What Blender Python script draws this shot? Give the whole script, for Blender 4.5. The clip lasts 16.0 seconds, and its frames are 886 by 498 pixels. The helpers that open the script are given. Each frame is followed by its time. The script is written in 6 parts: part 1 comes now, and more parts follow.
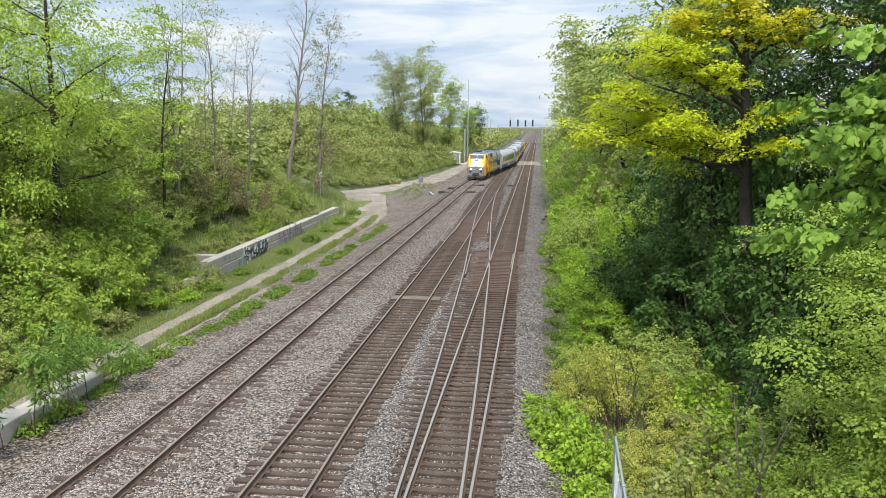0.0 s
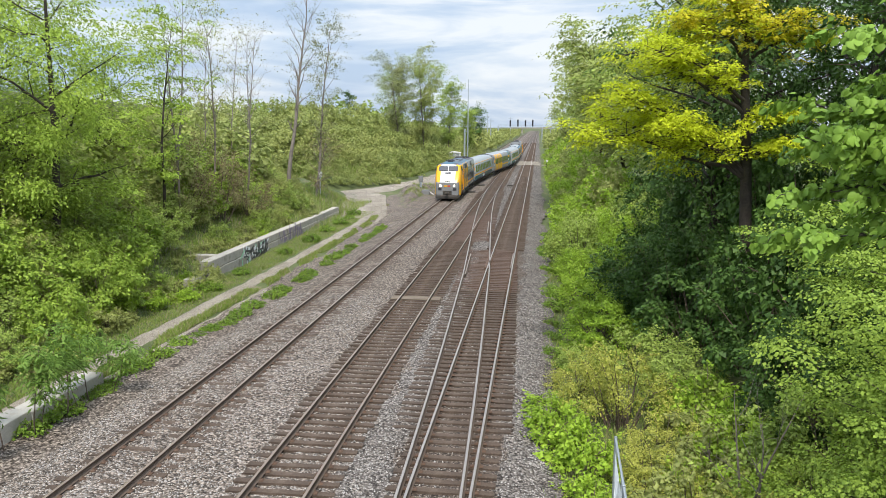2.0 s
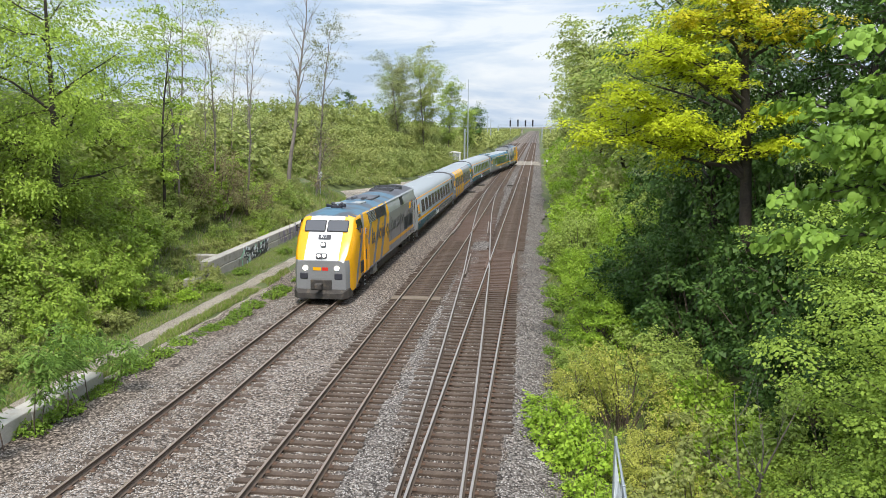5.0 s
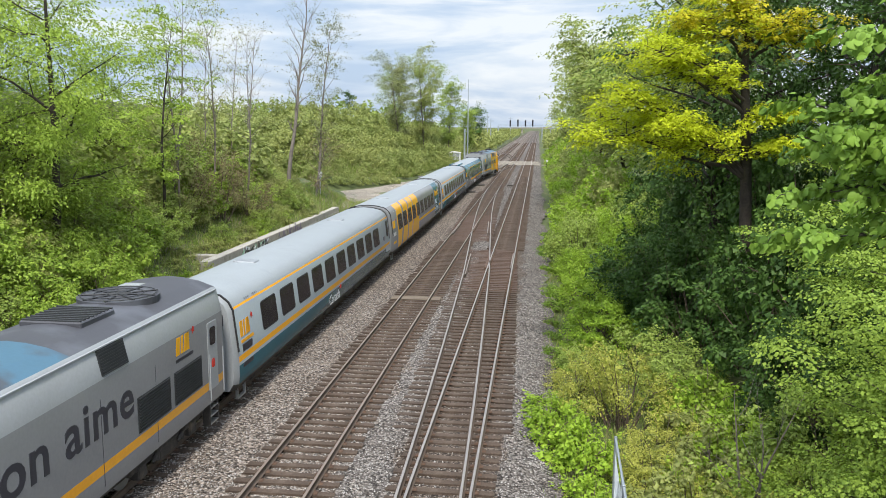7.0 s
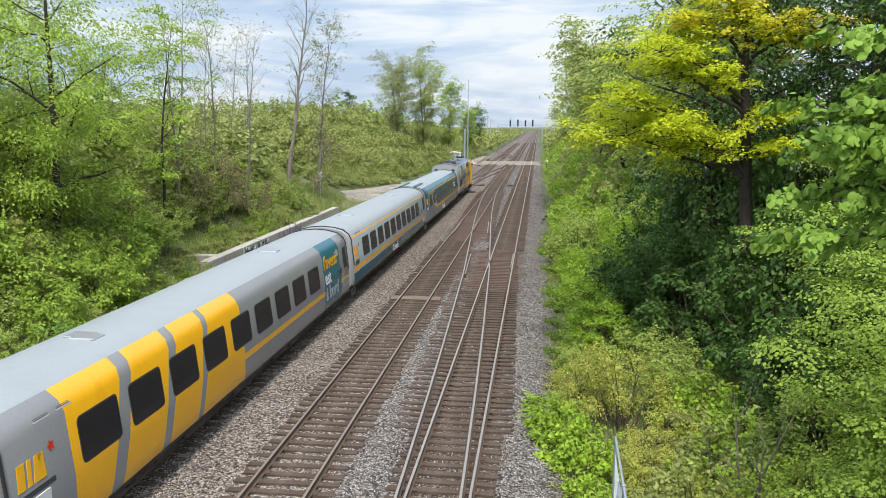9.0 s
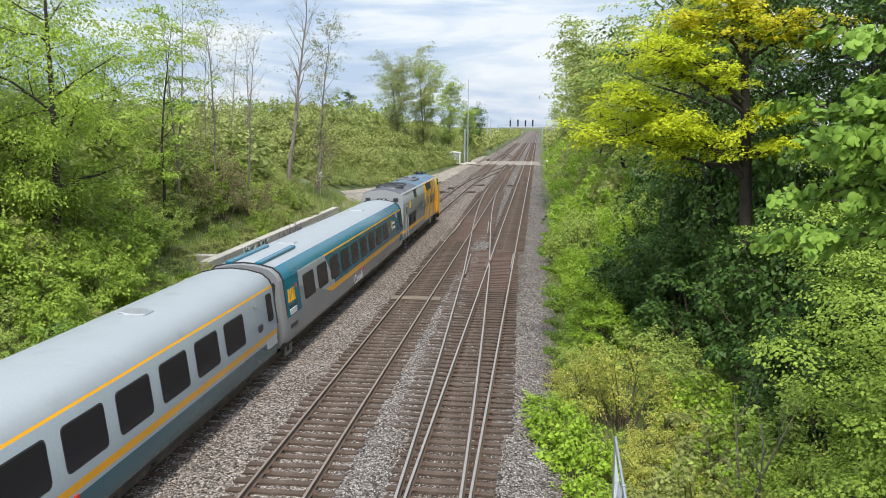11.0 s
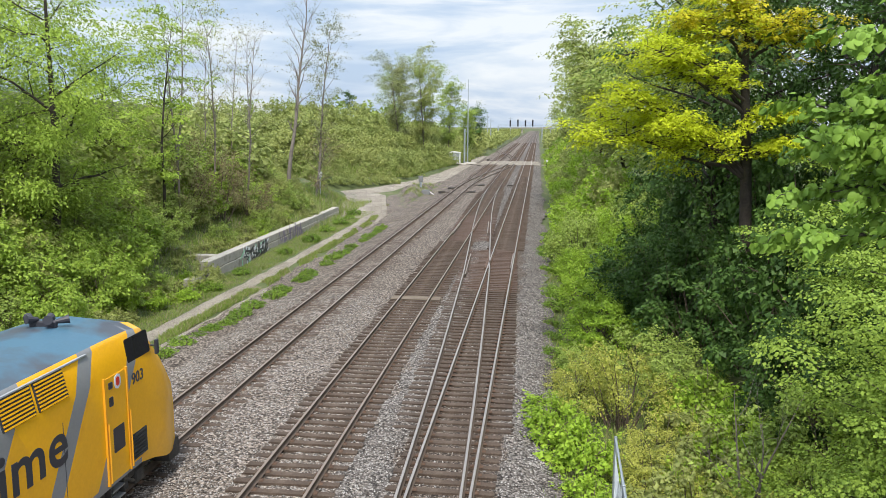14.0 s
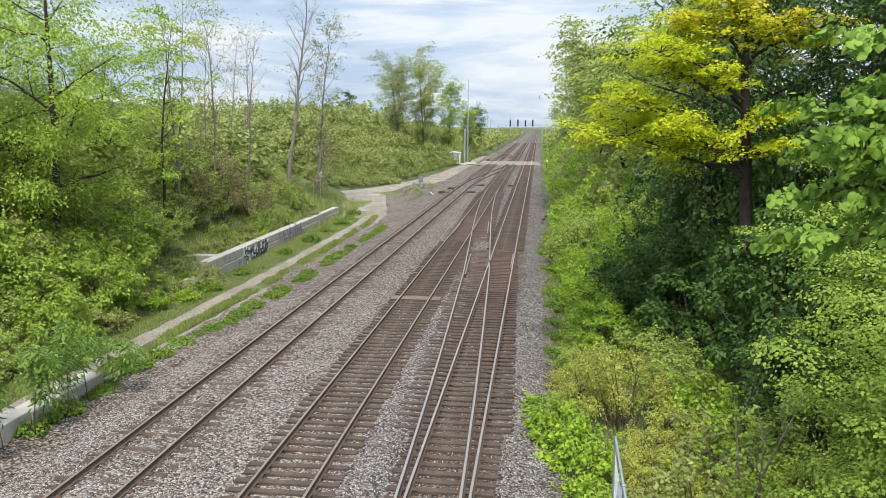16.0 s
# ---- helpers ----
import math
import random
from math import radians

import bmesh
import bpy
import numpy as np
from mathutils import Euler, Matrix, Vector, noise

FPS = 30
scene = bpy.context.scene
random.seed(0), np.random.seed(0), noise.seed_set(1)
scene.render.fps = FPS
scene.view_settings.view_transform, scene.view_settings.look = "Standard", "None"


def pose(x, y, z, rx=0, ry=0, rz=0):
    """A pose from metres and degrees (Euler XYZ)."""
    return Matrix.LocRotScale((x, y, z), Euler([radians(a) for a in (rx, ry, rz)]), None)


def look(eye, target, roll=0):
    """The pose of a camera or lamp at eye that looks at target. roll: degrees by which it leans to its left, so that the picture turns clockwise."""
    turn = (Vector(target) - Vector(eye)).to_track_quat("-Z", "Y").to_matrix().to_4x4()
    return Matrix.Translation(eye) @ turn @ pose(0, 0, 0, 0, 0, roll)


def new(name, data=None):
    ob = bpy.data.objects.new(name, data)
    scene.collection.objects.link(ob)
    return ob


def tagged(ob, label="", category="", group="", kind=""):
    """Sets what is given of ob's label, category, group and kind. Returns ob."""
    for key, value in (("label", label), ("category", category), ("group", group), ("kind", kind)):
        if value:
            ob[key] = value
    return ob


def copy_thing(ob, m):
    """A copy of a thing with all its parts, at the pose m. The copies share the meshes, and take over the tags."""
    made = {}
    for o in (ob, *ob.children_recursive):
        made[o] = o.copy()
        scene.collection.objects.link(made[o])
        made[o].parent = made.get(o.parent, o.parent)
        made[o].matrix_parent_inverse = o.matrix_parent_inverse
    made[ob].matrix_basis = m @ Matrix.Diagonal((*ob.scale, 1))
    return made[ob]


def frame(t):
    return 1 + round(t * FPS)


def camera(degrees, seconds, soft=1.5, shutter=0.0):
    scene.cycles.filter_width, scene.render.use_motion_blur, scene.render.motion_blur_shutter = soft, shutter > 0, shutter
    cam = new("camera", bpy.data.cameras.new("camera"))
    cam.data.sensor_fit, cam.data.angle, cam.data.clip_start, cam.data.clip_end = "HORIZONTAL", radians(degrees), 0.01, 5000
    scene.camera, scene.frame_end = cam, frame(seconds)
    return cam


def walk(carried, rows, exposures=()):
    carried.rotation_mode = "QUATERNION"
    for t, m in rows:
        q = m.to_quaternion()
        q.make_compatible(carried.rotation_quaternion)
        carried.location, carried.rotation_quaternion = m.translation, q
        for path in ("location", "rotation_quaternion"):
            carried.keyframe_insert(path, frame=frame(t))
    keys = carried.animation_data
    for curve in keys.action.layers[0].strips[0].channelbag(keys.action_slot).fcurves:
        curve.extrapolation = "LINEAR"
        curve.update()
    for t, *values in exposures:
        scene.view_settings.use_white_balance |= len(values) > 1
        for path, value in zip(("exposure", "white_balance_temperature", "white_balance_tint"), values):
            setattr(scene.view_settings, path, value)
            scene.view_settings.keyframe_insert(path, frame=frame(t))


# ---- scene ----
# ---------------------------------------------------------------- camera
cam = camera(57.99, 16.0, soft=0.6)
EYE = Vector((2.12, 0.0, 8.514))
VIEW = look(EYE, EYE + Vector((-0.11469, 0.98158, -0.15279)), 0.34)
walk(cam, [(0.0, VIEW), (16.0, VIEW)], exposures=[(0.0, 0.41), (16.0, 0.41)])

# ---------------------------------------------------------------- sky and sun
SUN_EL, SUN_AZ = radians(58), radians(172)
world = bpy.data.worlds.new("sky")
scene.world = world
world.use_nodes = True
wn, wl = world.node_tree.nodes, world.node_tree.links
wn.clear()
sky = wn.new("ShaderNodeTexSky")
sky.sky_type, sky.sun_disc = "NISHITA", False
sky.sun_elevation, sky.sun_rotation = SUN_EL, SUN_AZ
sky.air_density, sky.dust_density = 1.0, 2.5
coord = wn.new("ShaderNodeTexCoord")
mapping = wn.new("ShaderNodeMapping")
mapping.inputs["Scale"].default_value = (1.5, 1.5, 8.5)
cloud = wn.new("ShaderNodeTexNoise")
cloud.inputs["Scale"].default_value, cloud.inputs["Detail"].default_value = 2.9, 8.0
cloud.inputs["Roughness"].default_value, cloud.inputs["Distortion"].default_value = 0.55, 0.4
ramp = wn.new("ShaderNodeValToRGB")
ramp.color_ramp.elements[0].position, ramp.color_ramp.elements[0].color = 0.39, (4.5, 5.7, 7.5, 1)
ramp.color_ramp.elements[1].position, ramp.color_ramp.elements[1].color = 0.60, (8.0, 8.4, 8.9, 1)
grey = ramp.color_ramp.elements.new(0.48)
grey.color = (5.6, 6.6, 8.0, 1)
blend = wn.new("ShaderNodeMixRGB")
blend.inputs["Fac"].default_value = 0.82
back = wn.new("ShaderNodeBackground")
back.inputs["Strength"].default_value = 0.095
wout = wn.new("ShaderNodeOutputWorld")
wl.new(coord.outputs["Generated"], mapping.inputs["Vector"])
wl.new(mapping.outputs["Vector"], cloud.inputs["Vector"])
wl.new(cloud.outputs["Fac"], ramp.inputs["Fac"])
wl.new(sky.outputs["Color"], blend.inputs["Color1"])
wl.new(ramp.outputs["Color"], blend.inputs["Color2"])
sep = wn.new("ShaderNodeSeparateXYZ")
zenith = wn.new("ShaderNodeMapRange")
zenith.inputs["From Min"].default_value, zenith.inputs["From Max"].default_value = 0.2, 0.9
zenith.inputs["To Min"].default_value, zenith.inputs["To Max"].default_value = 1.0, 2.0
brighter = wn.new("ShaderNodeVectorMath")
brighter.operation = "SCALE"
wl.new(coord.outputs["Generated"], sep.inputs["Vector"])
wl.new(sep.outputs["Z"], zenith.inputs["Value"])
wl.new(blend.outputs["Color"], brighter.inputs[0])
wl.new(zenith.outputs["Result"], brighter.inputs["Scale"])
wl.new(brighter.outputs["Vector"], back.inputs["Color"])
wl.new(back.outputs["Background"], wout.inputs["Surface"])

sun = new("sun", bpy.data.lights.new("sun", "SUN"))
sun.data.energy, sun.data.angle, sun.data.color = 3.4, radians(9), (1.0, 0.95, 0.86)
SUN_DIR = Vector((math.sin(SUN_AZ) * math.cos(SUN_EL), math.cos(SUN_AZ) * math.cos(SUN_EL), math.sin(SUN_EL)))
sun.matrix_world = look(SUN_DIR * 100, (0, 0, 0))


# ---------------------------------------------------------------- materials
def material(name, color, rough=0.7, metal=0.0, vary=0.25, scale=3.0, fine=40.0, bump=0.0, dirt=None, dirt_at=0.6, spec=0.4, bump_dist=0.01):
    """Principled surface with broad stains, fine grain and a little relief."""
    m = bpy.data.materials.new(name)
    m.use_nodes = True
    n, l = m.node_tree.nodes, m.node_tree.links
    b = n["Principled BSDF"]
    b.inputs["Roughness"].default_value, b.inputs["Metallic"].default_value = rough, metal
    b.inputs["Specular IOR Level"].default_value = spec
    tc = n.new("ShaderNodeTexCoord")
    big, small = n.new("ShaderNodeTexNoise"), n.new("ShaderNodeTexNoise")
    big.inputs["Scale"].default_value, big.inputs["Detail"].default_value = scale, 5
    small.inputs["Scale"].default_value, small.inputs["Detail"].default_value = fine, 3
    for t in (big, small):
        l.new(tc.outputs["Object"], t.inputs["Vector"])
    mix = n.new("ShaderNodeMath")
    mix.operation = "MULTIPLY_ADD"
    mix.inputs[1].default_value = 0.5
    half = n.new("ShaderNodeMath")
    half.operation = "MULTIPLY"
    half.inputs[1].default_value = 0.5
    l.new(big.outputs["Fac"], mix.inputs[0])
    l.new(small.outputs["Fac"], half.inputs[0])
    l.new(half.outputs[0], mix.inputs[2])
    r = n.new("ShaderNodeValToRGB")
    c = Vector(color)
    r.color_ramp.elements[0].position, r.color_ramp.elements[1].position = 0.3, 0.7
    r.color_ramp.elements[0].color = (*(c * (1 - vary)), 1)
    r.color_ramp.elements[1].color = (*[min(1, v) for v in c * (1 + vary)], 1)
    l.new(mix.outputs[0], r.inputs["Fac"])
    last = r.outputs["Color"]
    if dirt:
        mask = n.new("ShaderNodeValToRGB")
        mask.color_ramp.elements[0].position, mask.color_ramp.elements[1].position = dirt_at, dirt_at + 0.15
        l.new(big.outputs["Fac"], mask.inputs["Fac"])
        over = n.new("ShaderNodeMixRGB")
        over.inputs["Color2"].default_value = (*dirt, 1)
        l.new(mask.outputs["Color"], over.inputs["Fac"])
        l.new(last, over.inputs["Color1"])
        last = over.outputs["Color"]
    l.new(last, b.inputs["Base Color"])
    if bump:
        bp = n.new("ShaderNodeBump")
        bp.inputs["Strength"].default_value, bp.inputs["Distance"].default_value = bump, bump_dist
        l.new(mix.outputs[0], bp.inputs["Height"])
        l.new(bp.outputs["Normal"], b.inputs["Normal"])
    return m


def stones(name, colors, size, bump=0.8, soil=None):
    """Crushed stone: cells of different greys with dark joints."""
    m = bpy.data.materials.new(name)
    m.use_nodes = True
    n, l = m.node_tree.nodes, m.node_tree.links
    b = n["Principled BSDF"]
    b.inputs["Roughness"].default_value, b.inputs["Specular IOR Level"].default_value = 0.9, 0.2
    tc = n.new("ShaderNodeTexCoord")
    vo = n.new("ShaderNodeTexVoronoi")
    vo.inputs["Scale"].default_value = 1 / size
    warp = n.new("ShaderNodeTexNoise")
    warp.inputs["Scale"].default_value = 0.6 / size
    shift = n.new("ShaderNodeMixRGB")
    shift.blend_type, shift.inputs["Fac"].default_value = "ADD", size * 0.7
    l.new(tc.outputs["Object"], warp.inputs["Vector"])
    l.new(tc.outputs["Object"], shift.inputs["Color1"])
    l.new(warp.outputs["Color"], shift.inputs["Color2"])
    l.new(shift.outputs["Color"], vo.inputs["Vector"])
    sep = n.new("ShaderNodeSeparateColor")
    l.new(vo.outputs["Color"], sep.inputs["Color"])
    r = n.new("ShaderNodeValToRGB")
    r.color_ramp.interpolation = "LINEAR"
    els = r.color_ramp.elements
    for i, c in enumerate(colors):
        e = els[i] if i < 2 else els.new(0.5)
        e.color = (*c, 1)
    for i, c in enumerate(colors):
        els[i].position = i / (len(colors) - 1)
        els[i].color = (*c, 1)
    l.new(sep.outputs["Red"], r.inputs["Fac"])
    joint = n.new("ShaderNodeValToRGB")
    joint.color_ramp.elements[0].position, joint.color_ramp.elements[0].color = 0.35, (1, 1, 1, 1)
    joint.color_ramp.elements[1].position, joint.color_ramp.elements[1].color = 0.75, (0.30, 0.285, 0.27, 1)
    l.new(vo.outputs["Distance"], joint.inputs["Fac"])
    mul = n.new("ShaderNodeMixRGB")
    mul.blend_type, mul.inputs["Fac"].default_value = "MULTIPLY", 1.0
    l.new(r.outputs["Color"], mul.inputs["Color1"])
    l.new(joint.outputs["Color"], mul.inputs["Color2"])
    stain = n.new("ShaderNodeTexNoise")
    stain.inputs["Scale"].default_value, stain.inputs["Detail"].default_value = 0.5, 5
    l.new(tc.outputs["Object"], stain.inputs["Vector"])
    sr = n.new("ShaderNodeValToRGB")
    sr.color_ramp.elements[0].position, sr.color_ramp.elements[0].color = 0.35, (*(soil or (0.85, 0.8, 0.75)), 1)
    sr.color_ramp.elements[1].position, sr.color_ramp.elements[1].color = 0.65, (1.1, 1.08, 1.06, 1)
    l.new(stain.outputs["Fac"], sr.inputs["Fac"])
    fin = n.new("ShaderNodeMixRGB")
    fin.blend_type, fin.inputs["Fac"].default_value = "MULTIPLY", 1.0
    l.new(mul.outputs["Color"], fin.inputs["Color1"])
    l.new(sr.outputs["Color"], fin.inputs["Color2"])
    l.new(fin.outputs["Color"], b.inputs["Base Color"])
    bp = n.new("ShaderNodeBump")
    bp.invert = True
    bp.inputs["Strength"].default_value, bp.inputs["Distance"].default_value = bump, size * 0.5
    l.new(vo.outputs["Distance"], bp.inputs["Height"])
    l.new(bp.outputs["Normal"], b.inputs["Normal"])
    return m


def leafy(name, dark, light, glow=0.35, rough=0.5):
    """Leaves: each one its own tint, light passing through."""
    m = bpy.data.materials.new(name)
    m.use_nodes = True
    n, l = m.node_tree.nodes, m.node_tree.links
    b = n["Principled BSDF"]
    b.inputs["Roughness"].default_value, b.inputs["Specular IOR Level"].default_value = rough, 0.15
    g = n.new("ShaderNodeNewGeometry")
    tc = n.new("ShaderNodeTexCoord")
    no = n.new("ShaderNodeTexNoise")
    no.inputs["Scale"].default_value, no.inputs["Detail"].default_value = 0.9, 2
    l.new(tc.outputs["Object"], no.inputs["Vector"])
    info = n.new("ShaderNodeObjectInfo")
    s1, s2 = n.new("ShaderNodeMath"), n.new("ShaderNodeMath")
    s1.operation = s2.operation = "MULTIPLY_ADD"
    s1.inputs[1].default_value, s2.inputs[1].default_value = 0.55, 0.25
    l.new(g.outputs["Random Per Island"], s1.inputs[0])
    s3 = n.new("ShaderNodeMath")
    s3.operation = "MULTIPLY"
    s3.inputs[1].default_value = 0.45
    l.new(no.outputs["Fac"], s3.inputs[0])
    l.new(s3.outputs[0], s1.inputs[2])
    l.new(info.outputs["Random"], s2.inputs[0])
    l.new(s1.outputs[0], s2.inputs[2])
    r = n.new("ShaderNodeValToRGB")
    r.color_ramp.elements[0].position, r.color_ramp.elements[1].position = 0.2, 0.95
    r.color_ramp.elements[0].color, r.color_ramp.elements[1].color = (*dark, 1), (*light, 1)
    l.new(s2.outputs[0], r.inputs["Fac"])
    l.new(r.outputs["Color"], b.inputs["Base Color"])
    tr = n.new("ShaderNodeBsdfTranslucent")
    l.new(r.outputs["Color"], tr.inputs["Color"])
    mx = n.new("ShaderNodeMixShader")
    mx.inputs["Fac"].default_value = glow
    l.new(b.outputs["BSDF"], mx.inputs[1])
    l.new(tr.outputs["BSDF"], mx.inputs[2])
    l.new(mx.outputs["Shader"], n["Material Output"].inputs["Surface"])
    return m


M = {}
M["ballast"] = stones("ballast_stone", [(0.045, 0.038, 0.033), (0.138, 0.119, 0.104), (0.24, 0.207, 0.182), (0.43, 0.38, 0.337)], 0.068, 1.0)
M["ballast_dark"] = stones("dark_ballast", [(0.046, 0.042, 0.04), (0.122, 0.112, 0.106), (0.204, 0.187, 0.176), (0.345, 0.322, 0.302)], 0.068, 1.0)
M["fouled"] = stones("fouled_ballast", [(0.04, 0.032, 0.027), (0.09, 0.074, 0.062), (0.15, 0.124, 0.106), (0.26, 0.225, 0.20)], 0.05, 0.9)
M["gravel"] = stones("fine_gravel", [(0.25, 0.225, 0.19), (0.33, 0.30, 0.255), (0.39, 0.355, 0.305), (0.44, 0.405, 0.355)], 0.03, 0.35, (0.8, 0.77, 0.72))
M["soil"] = material("soil", (0.075, 0.095, 0.03), 0.95, vary=0.5, scale=0.7, fine=12, bump=0.6, bump_dist=0.05, dirt=(0.16, 0.135, 0.085), dirt_at=0.58)
M["tie"] = material("creosoted_timber", (0.068, 0.047, 0.034), 0.85, vary=0.55, scale=1.3, fine=30, bump=0.5, dirt=(0.16, 0.13, 0.10), dirt_at=0.6)
M["rail_side"] = material("rusty_rail", (0.115, 0.085, 0.066), 0.8, vary=0.3, scale=2, fine=30)
M["rail_head"] = material("polished_steel", (0.40, 0.355, 0.32), 0.42, metal=0.7, vary=0.12, scale=2, fine=20)
M["rail_dull"] = material("brown_rail_head", (0.30, 0.235, 0.19), 0.4, metal=0.6, vary=0.2, scale=2, fine=20)
M["rust"] = material("rusty_iron", (0.10, 0.06, 0.04), 0.85, vary=0.4, scale=4, fine=40, bump=0.3)
M["concrete"] = material("weathered_concrete", (0.36, 0.335, 0.295), 0.9, vary=0.24, scale=1.4, fine=22, bump=0.35, dirt=(0.23, 0.205, 0.17), dirt_at=0.56)
M["pale_concrete"] = material("pale_concrete", (0.38, 0.36, 0.325), 0.9, vary=0.2, scale=1.4, fine=22, bump=0.35, dirt=(0.30, 0.28, 0.24), dirt_at=0.56)
M["bark"] = material("dark_bark", (0.048, 0.039, 0.032), 0.95, vary=0.45, scale=3, fine=18, bump=0.7, bump_dist=0.03)
M["bark_grey"] = material("grey_bark", (0.19, 0.165, 0.145), 0.95, vary=0.35, scale=3, fine=18, bump=0.5, bump_dist=0.02)
M["twig"] = material("twig", (0.115, 0.085, 0.065), 0.9, vary=0.3, scale=3, fine=18)
M["galvanised"] = material("galvanised_steel", (0.42, 0.46, 0.50), 0.45, metal=0.6, vary=0.15, scale=3, fine=25)
M["paint_white"] = material("weathered_white_paint", (0.66, 0.67, 0.66), 0.6, vary=0.12, scale=2, fine=20, dirt=(0.45, 0.44, 0.42), dirt_at=0.62)
M["leaf_fresh"] = leafy("fresh_leaves", (0.145, 0.235, 0.032), (0.40, 0.53, 0.085), 0.38)
M["leaf_mid"] = leafy("green_leaves", (0.13, 0.20, 0.038), (0.40, 0.50, 0.115), 0.36)
# also paints canopy shade into the shrubs and trees of the right bank
M["leaf_dark"] = leafy("dark_and_shade_leaves", (0.028, 0.066, 0.015), (0.095, 0.175, 0.036), 0.25)
M["leaf_olive"] = leafy("olive_leaves", (0.17, 0.195, 0.055), (0.42, 0.46, 0.15), 0.36)
M["leaf_yellow"] = leafy("yellow_green_leaves", (0.34, 0.42, 0.016), (0.64, 0.70, 0.038), 0.45)
M["leaf_bank"] = leafy("muted_green_leaves", (0.135, 0.175, 0.045), (0.36, 0.41, 0.13), 0.35)
M["leaf_gold"] = leafy("golden_leaves", (0.42, 0.41, 0.02), (0.66, 0.58, 0.03), 0.4)
M["leaf_shrub"] = leafy("bright_shrub_leaves", (0.135, 0.235, 0.024), (0.38, 0.54, 0.06), 0.4)
M["leaf_pale"] = leafy("pale_spring_leaves", (0.15, 0.17, 0.075), (0.32, 0.34, 0.16), 0.4)
M["leaf_spring"] = leafy("light_spring_leaves", (0.19, 0.24, 0.06), (0.42, 0.48, 0.15), 0.4)
M["leaf_weed"] = leafy("weed_leaves", (0.075, 0.145, 0.018), (0.24, 0.36, 0.05), 0.35)
M["leaf_linden"] = leafy("linden_leaves", (0.095, 0.18, 0.022), (0.23, 0.37, 0.055), 0.28)
M["leaf_lime"] = leafy("lime_green_leaves", (0.135, 0.215, 0.027), (0.32, 0.43, 0.068), 0.3)
M["leaf_bloom"] = leafy("blooming_shrub_leaves", (0.24, 0.28, 0.045), (0.56, 0.56, 0.13), 0.35)
M["leaf_brown"] = leafy("brownish_young_leaves", (0.16, 0.13, 0.06), (0.30, 0.26, 0.13), 0.3)
M["leaf_sapling"] = leafy("sapling_leaves", (0.10, 0.18, 0.035), (0.24, 0.38, 0.08), 0.4)
M["grass"] = leafy("grass_blades", (0.10, 0.165, 0.025), (0.28, 0.36, 0.085), 0.3)
M["dry_grass"] = leafy("dry_grass", (0.24, 0.20, 0.10), (0.42, 0.37, 0.21), 0.25)


# ---------------------------------------------------------------- mesh helpers
def part(name, bm, mats, parent=None, label="", smooth=False):
    if smooth:
        for e in bm.edges:
            e.smooth = len(e.link_faces) == 2 and e.calc_face_angle(3.0) < 0.5
    me = bpy.data.meshes.new(name)
    bm.to_mesh(me)
    bm.free()
    for m in mats if isinstance(mats, (list, tuple)) else [mats]:
        me.materials.append(m)
    if smooth:
        me.polygons.foreach_set("use_smooth", [True] * len(me.polygons))
    ob = new(name, me)
    ob.parent = parent
    if label:
        tagged(ob, label)
    return ob


def thing(name, label, category, group="", kind="", at=None):
    ob = tagged(new(name), label, category, group, kind)
    if at is not None:
        ob.matrix_basis = at
    return ob


def box(bm, x0, x1, y0, y1, z0, z1, bevel=0.0, mat=0):
    g = bmesh.ops.create_cube(bm, size=1.0)
    bmesh.ops.scale(bm, vec=(x1 - x0, y1 - y0, z1 - z0), verts=g["verts"])
    bmesh.ops.translate(bm, vec=((x0 + x1) / 2, (y0 + y1) / 2, (z0 + z1) / 2), verts=g["verts"])
    faces = {f for v in g["verts"] for f in v.link_faces}
    for f in faces:
        f.material_index = mat
    if bevel:
        edges = list({e for v in g["verts"] for e in v.link_edges})
        r = bmesh.ops.bevel(bm, geom=edges, offset=bevel, segments=1, affect="EDGES")
        for f in r["faces"]:
            f.material_index = mat
    return bm


def tube(bm, a, b, r0, r1=None, n=8, mat=0, caps=True):
    a, b = Vector(a), Vector(b)
    g = bmesh.ops.create_cone(bm, cap_ends=caps, segments=n, radius1=r0, radius2=r0 if r1 is None else r1, depth=(b - a).length)
    q = (b - a).to_track_quat("Z", "Y").to_matrix().to_4x4()
    bmesh.ops.transform(bm, matrix=Matrix.Translation((a + b) / 2) @ q, verts=g["verts"])
    for v in g["verts"]:
        for f in v.link_faces:
            f.material_index = mat
    return bm


def np_mesh(name, verts, faces, mats, smooth=False):
    """Mesh from arrays; faces all with the same number of corners."""
    verts, faces = np.asarray(verts, np.float32), np.asarray(faces, np.int32)
    me = bpy.data.meshes.new(name)
    k = faces.shape[1]
    me.vertices.add(len(verts))
    me.vertices.foreach_set("co", verts.ravel())
    me.loops.add(faces.size)
    me.loops.foreach_set("vertex_index", faces.ravel())
    me.polygons.add(len(faces))
    me.polygons.foreach_set("loop_start", np.arange(0, faces.size, k, dtype=np.int32))
    if smooth:
        me.polygons.foreach_set("use_smooth", np.ones(len(faces), bool))
    me.update(calc_edges=True)
    for m in mats if isinstance(mats, (list, tuple)) else [mats]:
        me.materials.append(m)
    return me


